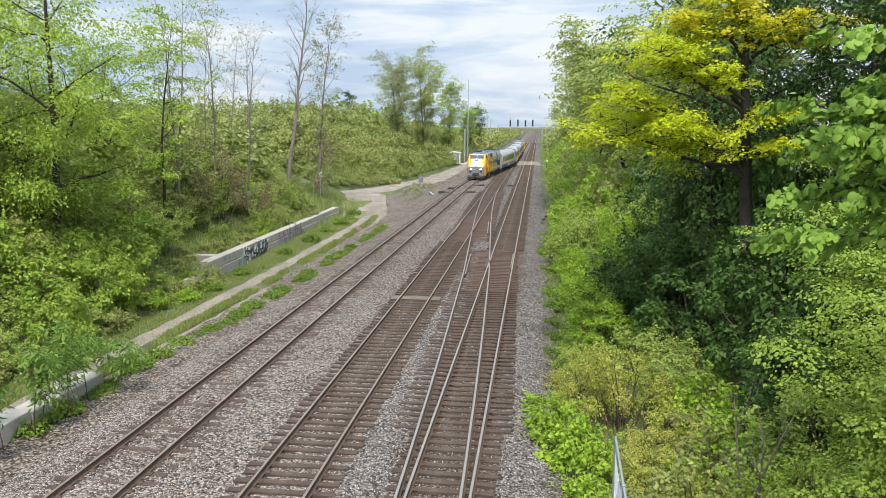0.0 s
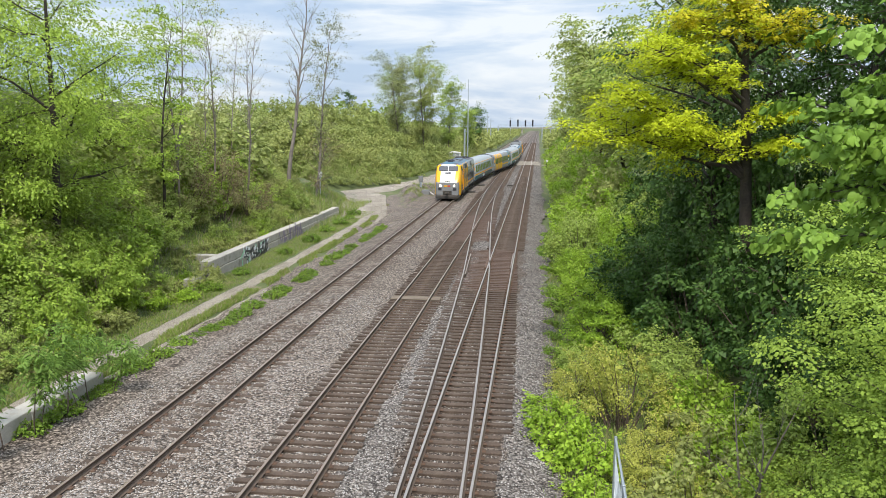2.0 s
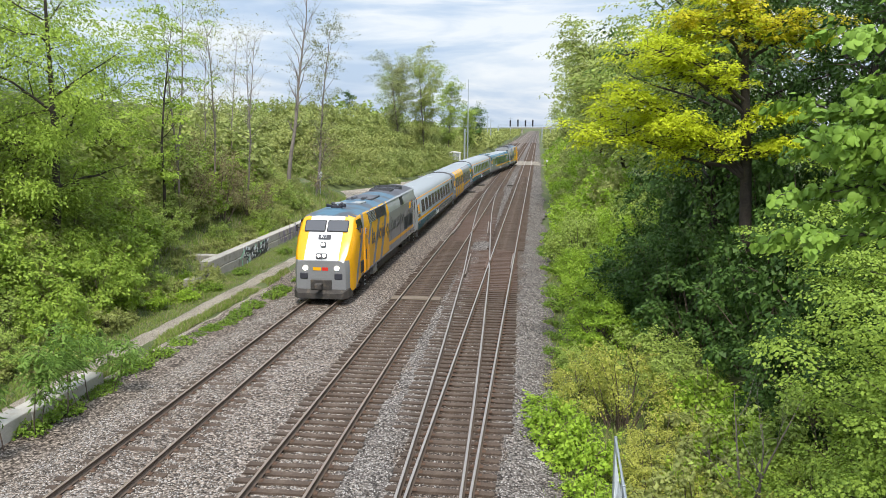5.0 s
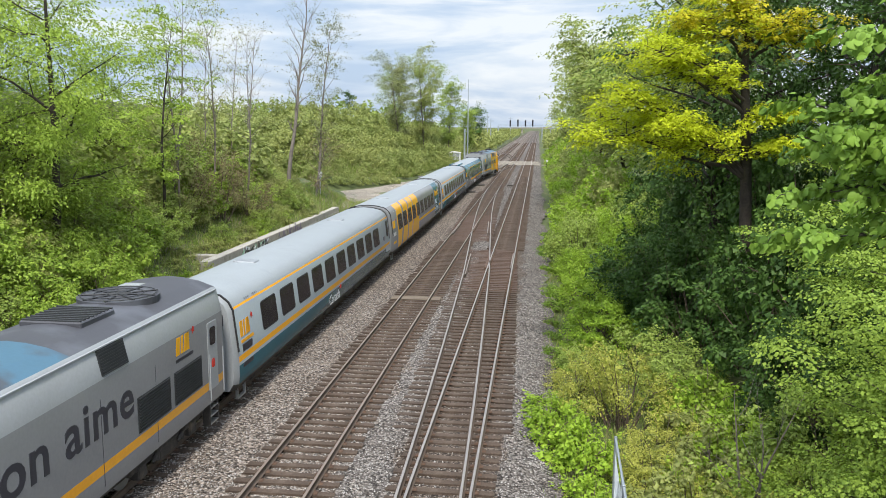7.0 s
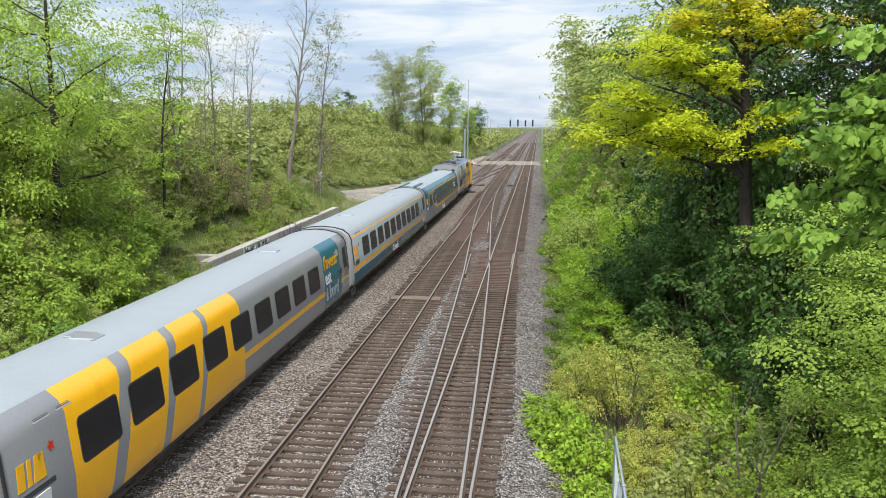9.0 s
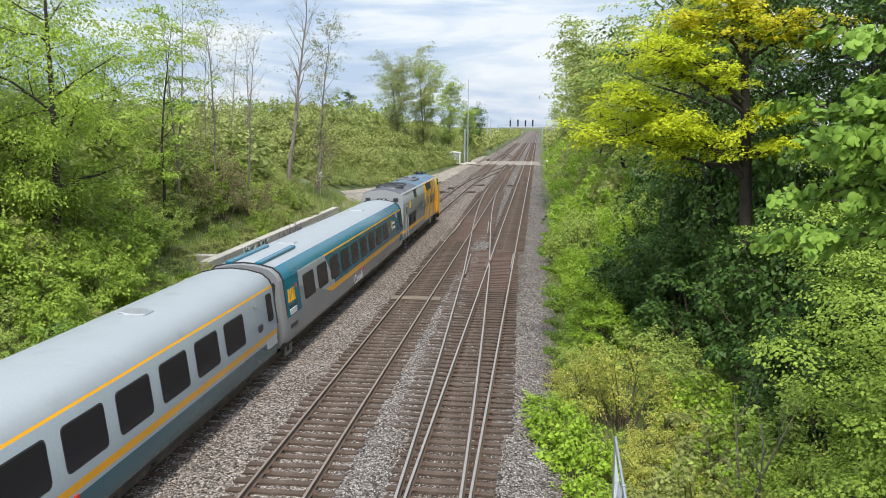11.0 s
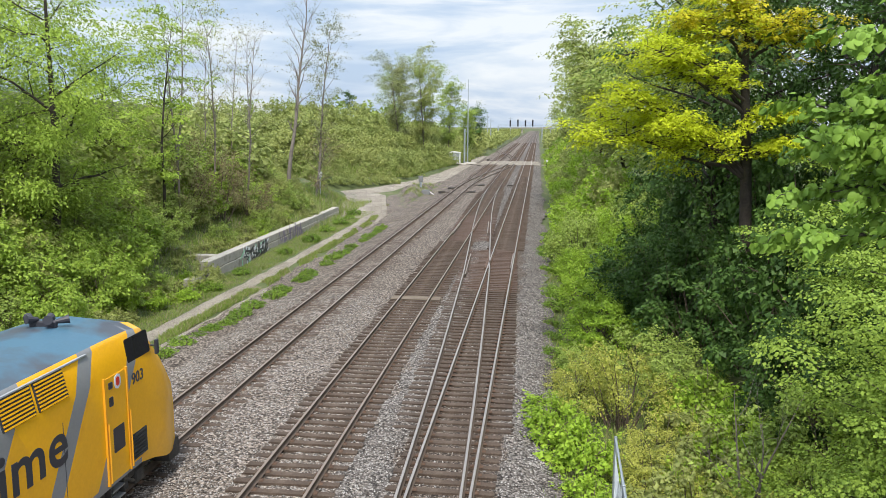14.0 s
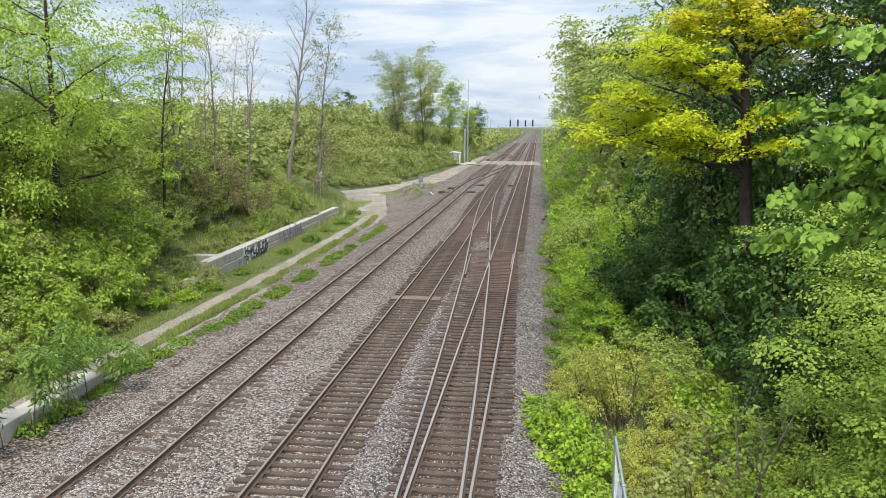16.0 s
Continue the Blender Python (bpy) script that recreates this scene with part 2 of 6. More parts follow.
def tubes(segs, n=5):
    """Arrays of tapered tubes from rows (a, b, ra, rb)."""
    segs = np.asarray(segs, float)
    a, b, ra, rb = segs[:, :3], segs[:, 3:6], segs[:, 6], segs[:, 7]
    d = b - a
    d /= np.linalg.norm(d, axis=1)[:, None] + 1e-9
    ref = np.where(np.abs(d[:, 2:3]) > 0.9, [[1.0, 0, 0]], [[0, 0, 1.0]])
    u = np.cross(d, ref)
    u /= np.linalg.norm(u, axis=1)[:, None] + 1e-9
    w = np.cross(d, u)
    ang = np.arange(n) * 2 * np.pi / n
    ring = u[:, None, :] * np.cos(ang)[None, :, None] + w[:, None, :] * np.sin(ang)[None, :, None]
    va, vb = a[:, None] + ring * ra[:, None, None], b[:, None] + ring * rb[:, None, None]
    verts = np.concatenate([va, vb], 1).reshape(-1, 3)
    i = np.arange(n)
    f = np.stack([i, (i + 1) % n, (i + 1) % n + n, i + n], 1)
    faces = (f[None] + (np.arange(len(segs)) * 2 * n)[:, None, None]).reshape(-1, 4)
    return verts, faces


def leaf_cards(rng, pts, size, up=0.6, ratio=0.62, corners=4):
    """Small folded leaves at points: one four-cornered leaf each."""
    n = len(pts)
    nor = rng.normal(size=(n, 3))
    nor[:, 2] = np.abs(nor[:, 2]) + up
    nor /= np.linalg.norm(nor, axis=1)[:, None]
    ax = rng.normal(size=(n, 3))
    ax[:, 2] -= 0.35
    ax -= nor * (ax * nor).sum(1)[:, None]
    ax /= np.linalg.norm(ax, axis=1)[:, None] + 1e-9
    side = np.cross(nor, ax)
    s = (size * rng.uniform(0.6, 1.35, n))[:, None]
    bend = nor * s * 0.14
    if corners == 3:
        v = np.stack([pts, pts + ax * s * 0.75 + side * s * ratio * 0.8 + bend, pts + ax * s * 1.05 - side * s * ratio * 0.45 - bend], 1)
        return v.reshape(-1, 3), np.arange(n * 3).reshape(-1, 3)
    v = np.stack([pts, pts + ax * s * 0.45 + side * s * ratio / 2 + bend, pts + ax * s - bend * 0.6, pts + ax * s * 0.45 - side * s * ratio / 2 + bend], 1)
    return v.reshape(-1, 3), np.arange(n * 4).reshape(-1, 4)


def set_leaves(rng, pts, nor, out, size, shape=4, ratio=0.6, rough=0.35):
    """Leaves at points, facing along nor and pointing along out; of 3 or 4 corners, or 6 for a lobed one."""
    n = len(pts)
    nor = nor + rng.normal(0, rough, (n, 3))
    nor /= np.linalg.norm(nor, axis=1)[:, None] + 1e-9
    ax = out + rng.normal(0, 0.55, (n, 3)) + np.array([0, 0, -0.3])
    ax -= nor * (ax * nor).sum(1)[:, None]
    ax /= np.linalg.norm(ax, axis=1)[:, None] + 1e-9
    side = np.cross(nor, ax)
    s = (size * rng.uniform(0.6, 1.3, n))[:, None]
    outline = {3: ((0, -0.1, 0.0), (0.8, 0.75, -0.08), (1.05, -0.5, -0.1)),
               4: ((0, 0, 0), (0.45, 0.5, 0.08), (1, 0, -0.12), (0.45, -0.5, 0.08)),
               6: ((0, 0, 0), (0.42, 0.72, -0.08), (0.5, 0.24, 0.0), (1.05, 0, -0.12), (0.5, -0.24, 0.0), (0.42, -0.72, -0.08))}[shape]
    v = np.stack([pts + ax * s * u + side * s * ratio * w + nor * s * h for u, w, h in outline], 1)
    return v.reshape(-1, 3), np.arange(n * shape).reshape(-1, shape)


def sprays(rng, centres, outs, per, radius, droop=0.4, thick=0.10):
    """Points, facings and headings of leaves in flat drooping sprays round the ends of shoots."""
    c = np.repeat(centres, per, 0)
    o = np.repeat(outs, per, 0)
    n = len(c)
    size = np.repeat(radius * rng.uniform(0.6, 1.3, len(centres)), per)
    a, r = rng.uniform(0, 2 * np.pi, n), np.sqrt(rng.uniform(0, 1, n))
    flat = o * np.array([1, 1, 0.0])
    flat /= np.linalg.norm(flat, axis=1)[:, None] + 1e-9
    side = np.stack([-flat[:, 1], flat[:, 0], np.zeros(n)], 1)
    way = flat * np.cos(a)[:, None] * 1.25 + side * np.sin(a)[:, None] * 0.85
    pts = c + way * (r * size)[:, None]
    pts[:, 2] += -droop * size * r ** 2 + rng.normal(0, thick, n) * size + 0.15 * size
    nor = np.array([0, 0, 1.0]) + way * (0.55 * r)[:, None] + flat * 0.25
    return pts, nor, way + flat * 0.4


def blades(rng, pts, height, width):
    """Grass: one narrow bent blade at each point."""
    n = len(pts)
    a = rng.uniform(0, 2 * np.pi, n)
    h = (height * rng.uniform(0.45, 1.3, n))[:, None]
    side = np.stack([np.cos(a), np.sin(a), np.zeros(n)], 1) * width
    lean = np.stack([rng.normal(0, 0.35, n), rng.normal(0, 0.35, n), np.ones(n)], 1)
    v = np.stack([pts - side, pts + side, pts + lean * h], 1)
    return v.reshape(-1, 3), np.arange(n * 3).reshape(-1, 3)


# ---------------------------------------------------------------- the lie of the land
def near_line(x, y, line):
    best = np.full(np.shape(x), 1e9)
    for (ax, ay), (bx, by) in zip(line[:-1], line[1:]):
        dx, dy = bx - ax, by - ay
        t = np.clip(((x - ax) * dx + (y - ay) * dy) / (dx * dx + dy * dy), 0, 1)
        best = np.minimum(best, np.hypot(x - ax - t * dx, y - ay - t * dy))
    return best


TRACK_PATH = [(-13.3, -30), (-13.4, 20), (-13.45, 30), (-13.15, 46), (-13.2, 60), (-13.3, 73), (-14.2, 81), (-16.2, 91), (-18.6, 103)]
SIDE_ROAD = [(-60, 100), (-34, 100.5), (-25, 102.5), (-20.6, 108.5), (-17.7, 118), (-15.3, 132), (-13.9, 152), (-12.8, 185), (-11.8, 240)]


def wall_face(y):
    """Where the face of the retaining wall stands."""
    return -16.3 - 0.039 * (y - 41)


def smooth_noise(x, y, s):
    return np.sin(x * s + 1.3 * np.sin(y * s * 0.7 + 1)) * np.sin(y * s * 1.1 + 1.7 * np.sin(x * s * 0.6 + 2))


def land(x, y):
    """Height of the ground."""
    x, y = np.asarray(x, float), np.asarray(y, float)
    toe = 2.9 + 1.1 * np.clip((y - 37) / 4, 0, 1) * np.clip((86 - y) / 4, 0, 1)
    d = np.minimum(near_line(x, y, TRACK_PATH) - toe, near_line(x, y, SIDE_ROAD) - 3.6)
    d = np.maximum(np.minimum(d, -12.4 - x), 0)
    d = np.minimum(d, np.interp(y, [215, 260], [60, 1.5]))
    left = 7.0 * (1 - np.exp(-d * 0.075)) + 0.25 * smooth_noise(x, y, 0.5) * np.minimum(d / 4, 1)
    wall = np.clip((wall_face(y) - 0.1 - x) / 0.3, 0, 1) * np.clip((y - 40) / 3, 0, 1) * np.clip((79 - y) / 3, 0, 1)
    left = left + 0.5 * wall * np.exp(-np.maximum(-16.5 - x, 0) / 5)
    r = np.maximum(x - 2.6, 0)
    right = -0.5 * (1 - np.exp(-r)) + 0.22 * np.maximum(r - 4, 0)
    right = np.minimum(right, np.interp(y, [200, 260], [4.0, 0.2]))
    base = -0.5 + np.where(x < 0, left, right) - 0.22 * np.clip((x + 13.0) / 0.4, 0, 1) * np.clip((2.9 - x) / 0.5, 0, 1)
    return base + 0.04 * smooth_noise(x, y, 1.7)


def spread(lo, hi, n, power):
    return lo + (hi - lo) * np.linspace(0, 1, n) ** power


def ground():
    ys = np.concatenate([np.linspace(-60, 12, 20), spread(14, 260, 170, 1.5), np.linspace(275, 3500, 50)])
    xs = np.concatenate([-spread(42, 2500, 40, 2.2)[::-1], np.linspace(-40, 30, 130), spread(32, 2500, 40, 2.2)])
    X, Y = np.meshgrid(xs, ys)
    v = np.stack([X, Y, land(X, Y)], -1).reshape(-1, 3)
    i = np.arange(len(ys) - 1)[:, None] * len(xs) + np.arange(len(xs) - 1)[None]
    f = np.stack([i, i + 1, i + 1 + len(xs), i + len(xs)], -1).reshape(-1, 4)
    tagged(new("ground", np_mesh("ground", v, f, M["soil"], True)), "soil bank with grass and low weeds beside the railway", "ground", kind="structure")


TRACKS = (("left", -8.234, 0.0007), ("middle", -3.824, 0.0), ("right", 0.0, 0.0))


def bed_height(x, y):
    z = -0.235 + 0.045 * np.exp(-((x + 8.2) / 1.9) ** 2) + 0.03 * np.exp(-((x + 6.0) / 0.7) ** 2) + 0.03 * np.exp(-((x + 1.9) / 0.5) ** 2)
    out = np.maximum(np.maximum(x - 1.55, -9.9 - x), 0)
    return z - 0.21 * np.minimum(out, 1.3) + 0.018 * smooth_noise(x, y, 2.9) + 0.012 * smooth_noise(x + 3, y, 7.1)


def ballast_bed():
    ys = np.concatenate([np.linspace(-30, 14, 30), spread(14.2, 130, 330, 1.3), np.linspace(132, 1500, 90)])
    xs = np.linspace(-12.75, 2.95, 110)
    X, Y = np.meshgrid(xs, ys)
    edge = 0.25 * smooth_noise(Y * 0 + 3, Y, 1.1) + 0.2 * smooth_noise(X, Y, 0.35)
    Xs = X + edge * np.clip((np.abs(X + 4.8) - 6.8), 0, 1)
    v = np.stack([Xs, Y, bed_height(X, Y)], -1).reshape(-1, 3)
    i = np.arange(len(ys) - 1)[:, None] * len(xs) + np.arange(len(xs) - 1)[None]
    f = np.stack([i, i + 1, i + 1 + len(xs), i + len(xs)], -1).reshape(-1, 4)
    me = np_mesh("ballast_bed", v, f, [M["ballast"], M["ballast_dark"], M["fouled"]], True)
    cx = X[:-1, :-1].ravel() + 0.3 * smooth_noise(X[:-1, :-1], Y[:-1, :-1], 1.3).ravel()
    cy = Y[:-1, :-1].ravel()
    me.polygons.foreach_set("material_index", np.where((np.abs(cx) < 1.3) | ((np.abs(cx + 3.82) < 1.2) & (cy > 38)), 2, np.where(cx > -2.6, 1, 0)).astype(np.int32))
    tagged(new("ballast_bed", me), "grey crushed-stone ballast bed under three railway tracks", "track ballast", kind="structure")


def lane(name, line, half, label, mat, lift=0.05):
    """A worn strip of road along a line, with ragged edges."""
    pts = [Vector(p) for p in line]
    rows = []
    for a, b in zip(pts[:-1], pts[1:]):
        k = max(2, int((b - a).length / 0.8))
        rows += [a.lerp(b, i / k) for i in range(k)]
    for _ in range(14):
        rows = [rows[0]] + [(rows[i - 1] + rows[i] * 2 + rows[i + 1]) / 4 for i in range(1, len(rows) - 1)] + [rows[-1]]
    c = np.array([tuple(p) for p in rows])
    t = np.gradient(c, axis=0)
    t /= np.linalg.norm(t, axis=1)[:, None]
    nrm = np.stack([t[:, 1], -t[:, 0]], 1)
    u = np.linspace(-1, 1, 17)
    w = half + 0.09 * half * smooth_noise(c[:, 0] * 3, c[:, 1], 0.9) + 0.05 * smooth_noise(c[:, 0], c[:, 1], 3.1)
    P = c[:, None] + nrm[:, None] * (u[None, :, None] * w[:, None, None])
    z = land(P[..., 0], P[..., 1]) + lift - 0.14 * np.abs(u)[None] ** 8
    v = np.concatenate([P, z[..., None]], -1).reshape(-1, 3)
    i = np.arange(len(c) - 1)[:, None] * len(u) + np.arange(len(u) - 1)[None]
    f = np.stack([i, i + 1, i + 1 + len(u), i + len(u)], -1).reshape(-1, 4)
    tagged(new(name, np_mesh(name, v, f, mat, True)), label, "road", kind="structure")


ground()
ballast_bed()
lane("road", SIDE_ROAD, 3.1, "pale gravel service road curving past the railway", M["gravel"])
lane("gravel_apron", [(-11.6, 66), (-12.2, 74), (-13.6, 84), (-14.6, 94), (-14.2, 104), (-12.6, 118), (-11.6, 135)], 2.9, "grey crushed-stone apron between road and track", M["ballast"], 0.03)
lane("junction", [(-14.6, 76), (-16.4, 86), (-18.6, 95), (-21.0, 105)], 2.7, "pale gravel where the path meets the road", M["gravel"], 0.04)
for side in (-0.8, 0.72):
    lane("path", [(x + side, y) for x, y in TRACK_PATH[1:]], 0.5 if side < 0 else 0.4, "worn gravel wheel rut of the track beside the railway", M["gravel"], 0.06)


def gravel_crossing():
    """Pale gravel filled in across the tracks where the service road crosses them."""
    xs, ys = np.linspace(-11.4, 2.6, 40), np.linspace(181, 201, 16)
    X, Y = np.meshgrid(xs, ys)
    Z = -0.10 - 0.12 * np.abs((Y - 191) / 10) ** 4 - 0.25 * np.maximum(np.abs(X + 4.4) - 6.6, 0) + 0.01 * smooth_noise(X, Y, 2.0)
    v = np.stack([X + 0.3 * smooth_noise(X, Y, 0.6), Y, Z], -1).reshape(-1, 3)
    i = np.arange(len(ys) - 1)[:, None] * len(xs) + np.arange(len(xs) - 1)[None]
    f = np.stack([i, i + 1, i + 1 + len(xs), i + len(xs)], -1).reshape(-1, 4)
    tagged(new("crossing", np_mesh("crossing", v, f, M["gravel"], True)), "pale gravel crossing over the railway tracks", "road", kind="structure")


gravel_crossing()
lane("road", [(3.0, 191), (4.6, 193), (5.2, 205), (4.9, 225), (4.6, 260)], 1.3, "pale sandy track beside the railway", M["gravel"])


# ---------------------------------------------------------------- railway tracks
RAIL = [(-0.07, -0.172), (0.07, -0.172), (0.07, -0.158), (0.012, -0.14), (0.012, -0.045), (0.036, -0.035), (0.036, -0.006), (0.028, 0.0), (-0.028, 0.0), (-0.036, -0.006), (-0.036, -0.035), (-0.012, -0.045), (-0.012, -0.14), (-0.07, -0.158)]


def rail(parent, line, head, name="rail"):
    """A rail along a line of (x, y)."""
    c = np.array(line, float)
    t = np.gradient(c, axis=0)
    t /= np.linalg.norm(t, axis=1)[:, None]
    nrm = np.stack([t[:, 1], -t[:, 0]], 1)
    k = len(RAIL)
    v = np.concatenate([np.concatenate([c + nrm * px, np.full((len(c), 1), pz)], 1)[:, None] for px, pz in RAIL], 1).reshape(-1, 3)
    f, mi = [], []
    for i in range(len(c) - 1):
        for j in range(k):
            f.append((i * k + j, i * k + (j + 1) % k, (i + 1) * k + (j + 1) % k, (i + 1) * k + j))
            mi.append(1 if j in (6, 7, 8) else 0)
    me = np_mesh(name, v, f, [M["rail_side"], head])
    me.polygons.foreach_set("material_index", mi)
    ob = new(name, me)
    ob.parent = parent
    return ob


def tie_mesh(seed, length=2.6, mat="tie"):
    r = random.Random(seed)
    bm = bmesh.new()
    box(bm, -length / 2, length / 2, -0.115, 0.115, -0.34, -0.175, 0.012)
    for v in bm.verts:
        v.co += Vector((r.uniform(-0.04, 0.04) if abs(v.co.x) > 1 else 0, r.uniform(-0.008, 0.008), r.uniform(-0.006, 0.004)))
    me = bpy.data.meshes.new("tie")
    bm.to_mesh(me)
    bm.free()
    me.materials.append(M[mat])
    return me


def plates(parent, rails, y0, y1, step):
    """Rusty tie plates with spikes under the rails."""
    bm_v, bm_f = [], []
    k = 0
    y = y0
    while y < y1:
        for fx in rails:
            x = fx(y)
            for (a, b, c, d, e, g) in ((-0.17, 0.17, -0.09, 0.09, -0.178, -0.160), (-0.11, -0.08, -0.06, -0.03, -0.17, -0.135), (0.08, 0.11, 0.03, 0.06, -0.17, -0.135)):
                bm_v += [(x + a, y + c, g), (x + b, y + c, g), (x + b, y + d, g), (x + a, y + d, g), (x + a, y + c, e), (x + b, y + c, e), (x + b, y + d, e), (x + a, y + d, e)]
                bm_f += [(k, k + 1, k + 2, k + 3), (k + 4, k + 5, k + 1, k), (k + 5, k + 6, k + 2, k + 1), (k + 6, k + 7, k + 3, k + 2), (k + 7, k + 4, k, k + 3)]
                k += 8
        y += step
    ob = tagged(new("tie_plates", np_mesh("tie_plates", bm_v, bm_f, M["rust"])), kind="stuff")
    ob.parent = parent


STEP = 0.50
M["stained_tie"] = material("rust_stained_timber", (0.086, 0.056, 0.042), 0.85, vary=0.5, scale=1.3, fine=30, bump=0.5, dirt=(0.09, 0.06, 0.045), dirt_at=0.58)
TIES = [tie_mesh(s) for s in range(4)]
LONG_TIES = [tie_mesh(s, 3.5) for s in range(4, 7)]
RUSTY_TIES = [tie_mesh(s, 3.5, "stained_tie") for s in range(7, 10)]
HEAD = {"left": M["rail_dull"], "middle": M["rail_dull"], "right": M["rail_head"]}
LABELS = {"left": "railway track with brown rails, ties half buried in ballast", "middle": "railway track on exposed weathered timber ties", "right": "railway track with bright worn rails and dark ties"}


def crossing_x(y):
    """Centre line of the crossover between the right and the middle track."""
    ks = [(4, 0.0), (10, -0.05), (17.2, -0.21), (24, -0.42), (31.2, -0.68), (46.4, -1.30), (57, -1.88), (68, -2.48), (80, -3.05), (92, -3.5), (104, -3.75), (114, -3.824)]
    return float(np.interp(y, [k[0] for k in ks], [k[1] for k in ks]))


def tracks():
    for name, cx, slope in TRACKS:
        t = thing("railway_track", LABELS[name], "railway track", "railway tracks")
        for s in (-0.7525, 0.7525):
            rail(t, [(cx + s + slope * y, y) for y in (-30, 0, 30, 60, 120, 240, 480, 1400)], HEAD[name])
        rnd = random.Random(len(name))
        n = 0
        y = 11.0
        far_v, far_f = [], []
        while y < 420:
            dz = -0.012 if name == "left" else 0.0
            x = cx + slope * y + rnd.uniform(-0.05, 0.05)
            if n < 255:
                mesh = TIES[rnd.randrange(4)]
                if name == "right" and 22 < y < 56:
                    x, mesh = x + (crossing_x(y)) / 2, (RUSTY_TIES if y > 42 else LONG_TIES)[rnd.randrange(3)]
                if name == "middle" and 60 < y < 108:
                    x, mesh = x + (crossing_x(y) - cx) / 2, (RUSTY_TIES if y < 78 else LONG_TIES)[rnd.randrange(3)]
                o = new("tie", mesh)
                o.parent = t
                o.matrix_basis = pose(x, y, dz + rnd.uniform(-0.012, 0.006), 0, rnd.uniform(-0.4, 0.4), rnd.uniform(-1.6, 1.6))
            else:
                k = len(far_v)
                far_v += [(x - 1.3, y - 0.11, -0.175), (x + 1.3, y - 0.11, -0.175), (x + 1.3, y + 0.11, -0.175), (x - 1.3, y + 0.11, -0.175), (x - 1.3, y - 0.11, -0.3), (x + 1.3, y - 0.11, -0.3)]
                far_f += [(k, k + 1, k + 2, k + 3), (k + 4, k + 5, k + 1, k)]
            n += 1
            y += STEP * rnd.uniform(0.94, 1.06)
        o = tagged(new("far_ties", np_mesh("far_ties", far_v, far_f, M["tie"])), kind="stuff")
        o.parent = t
        plates(t, [lambda q, c=cx, s=slope, d=d: c + s * q + d for d in (-0.7525, 0.7525)], 11, 90, STEP)
    # the crossover with its frogs and guard rails
    t = thing("railway_crossover", "crossover rails with frogs joining two railway tracks", "railway track", "railway tracks")
    ys = np.concatenate([np.linspace(4, 30, 10), np.linspace(34, 114, 28)])
    for s in (-0.7525, 0.7525):
        rail(t, [(crossing_x(y) + s, y) for y in ys], M["rail_head"])
    for x, y in ((-0.79, 50.5), (-3.06, 67.5)):
        bm = bmesh.new()
        box(bm, x - 0.17, x + 0.13, y - 2.4, y + 2.2, -0.15, -0.035, 0.02)
        part("frog", bm, M["rust"], t, "worn cast-iron frog")
    for x0, y0, x1, y1 in ((0.66, 48, 0.66, 53.5), (-2.02 + 0.13, 45.5, -2.32 + 0.13, 53.0), (-4.48, 63, -4.48, 70), (-1.72, 63.5, -1.98 - 0.12, 71.5)):
        rail(t, [(x0, y0), ((x0 + x1) / 2, (y0 + y1) / 2), (x1, y1)], M["rail_dull"], "guard_rail")
    # far crossovers
    far = thing("railway_crossover", "distant crossover rails between two railway tracks", "railway track", "railway tracks")
    for s in (-0.7525, 0.7525):
        for ya, yb, xa, xb in ((112, 188, -8.15, -3.824), (205, 262, -3.824, -8.05), (236, 300, -8.05, -12.2)):
            rail(far, [(xa + (xb - xa) * (3 * u * u - 2 * u ** 3) + s, ya + (yb - ya) * u) for u in np.linspace(0, 1, 14)], M["rail_dull"])
    side = thing("railway_track", "distant siding track beside the main line", "railway track", "railway tracks")
    for s in (-0.7525, 0.7525):
        rail(side, [(-12.2 + s, y) for y in (300, 400, 600, 1200)], M["rail_dull"])


tracks()


# ---------------------------------------------------------------- the train
def paint(name, color, rough=0.27, **kw):
    return material(name, color, rough, vary=0.07, scale=0.8, fine=14, spec=0.5, **kw)


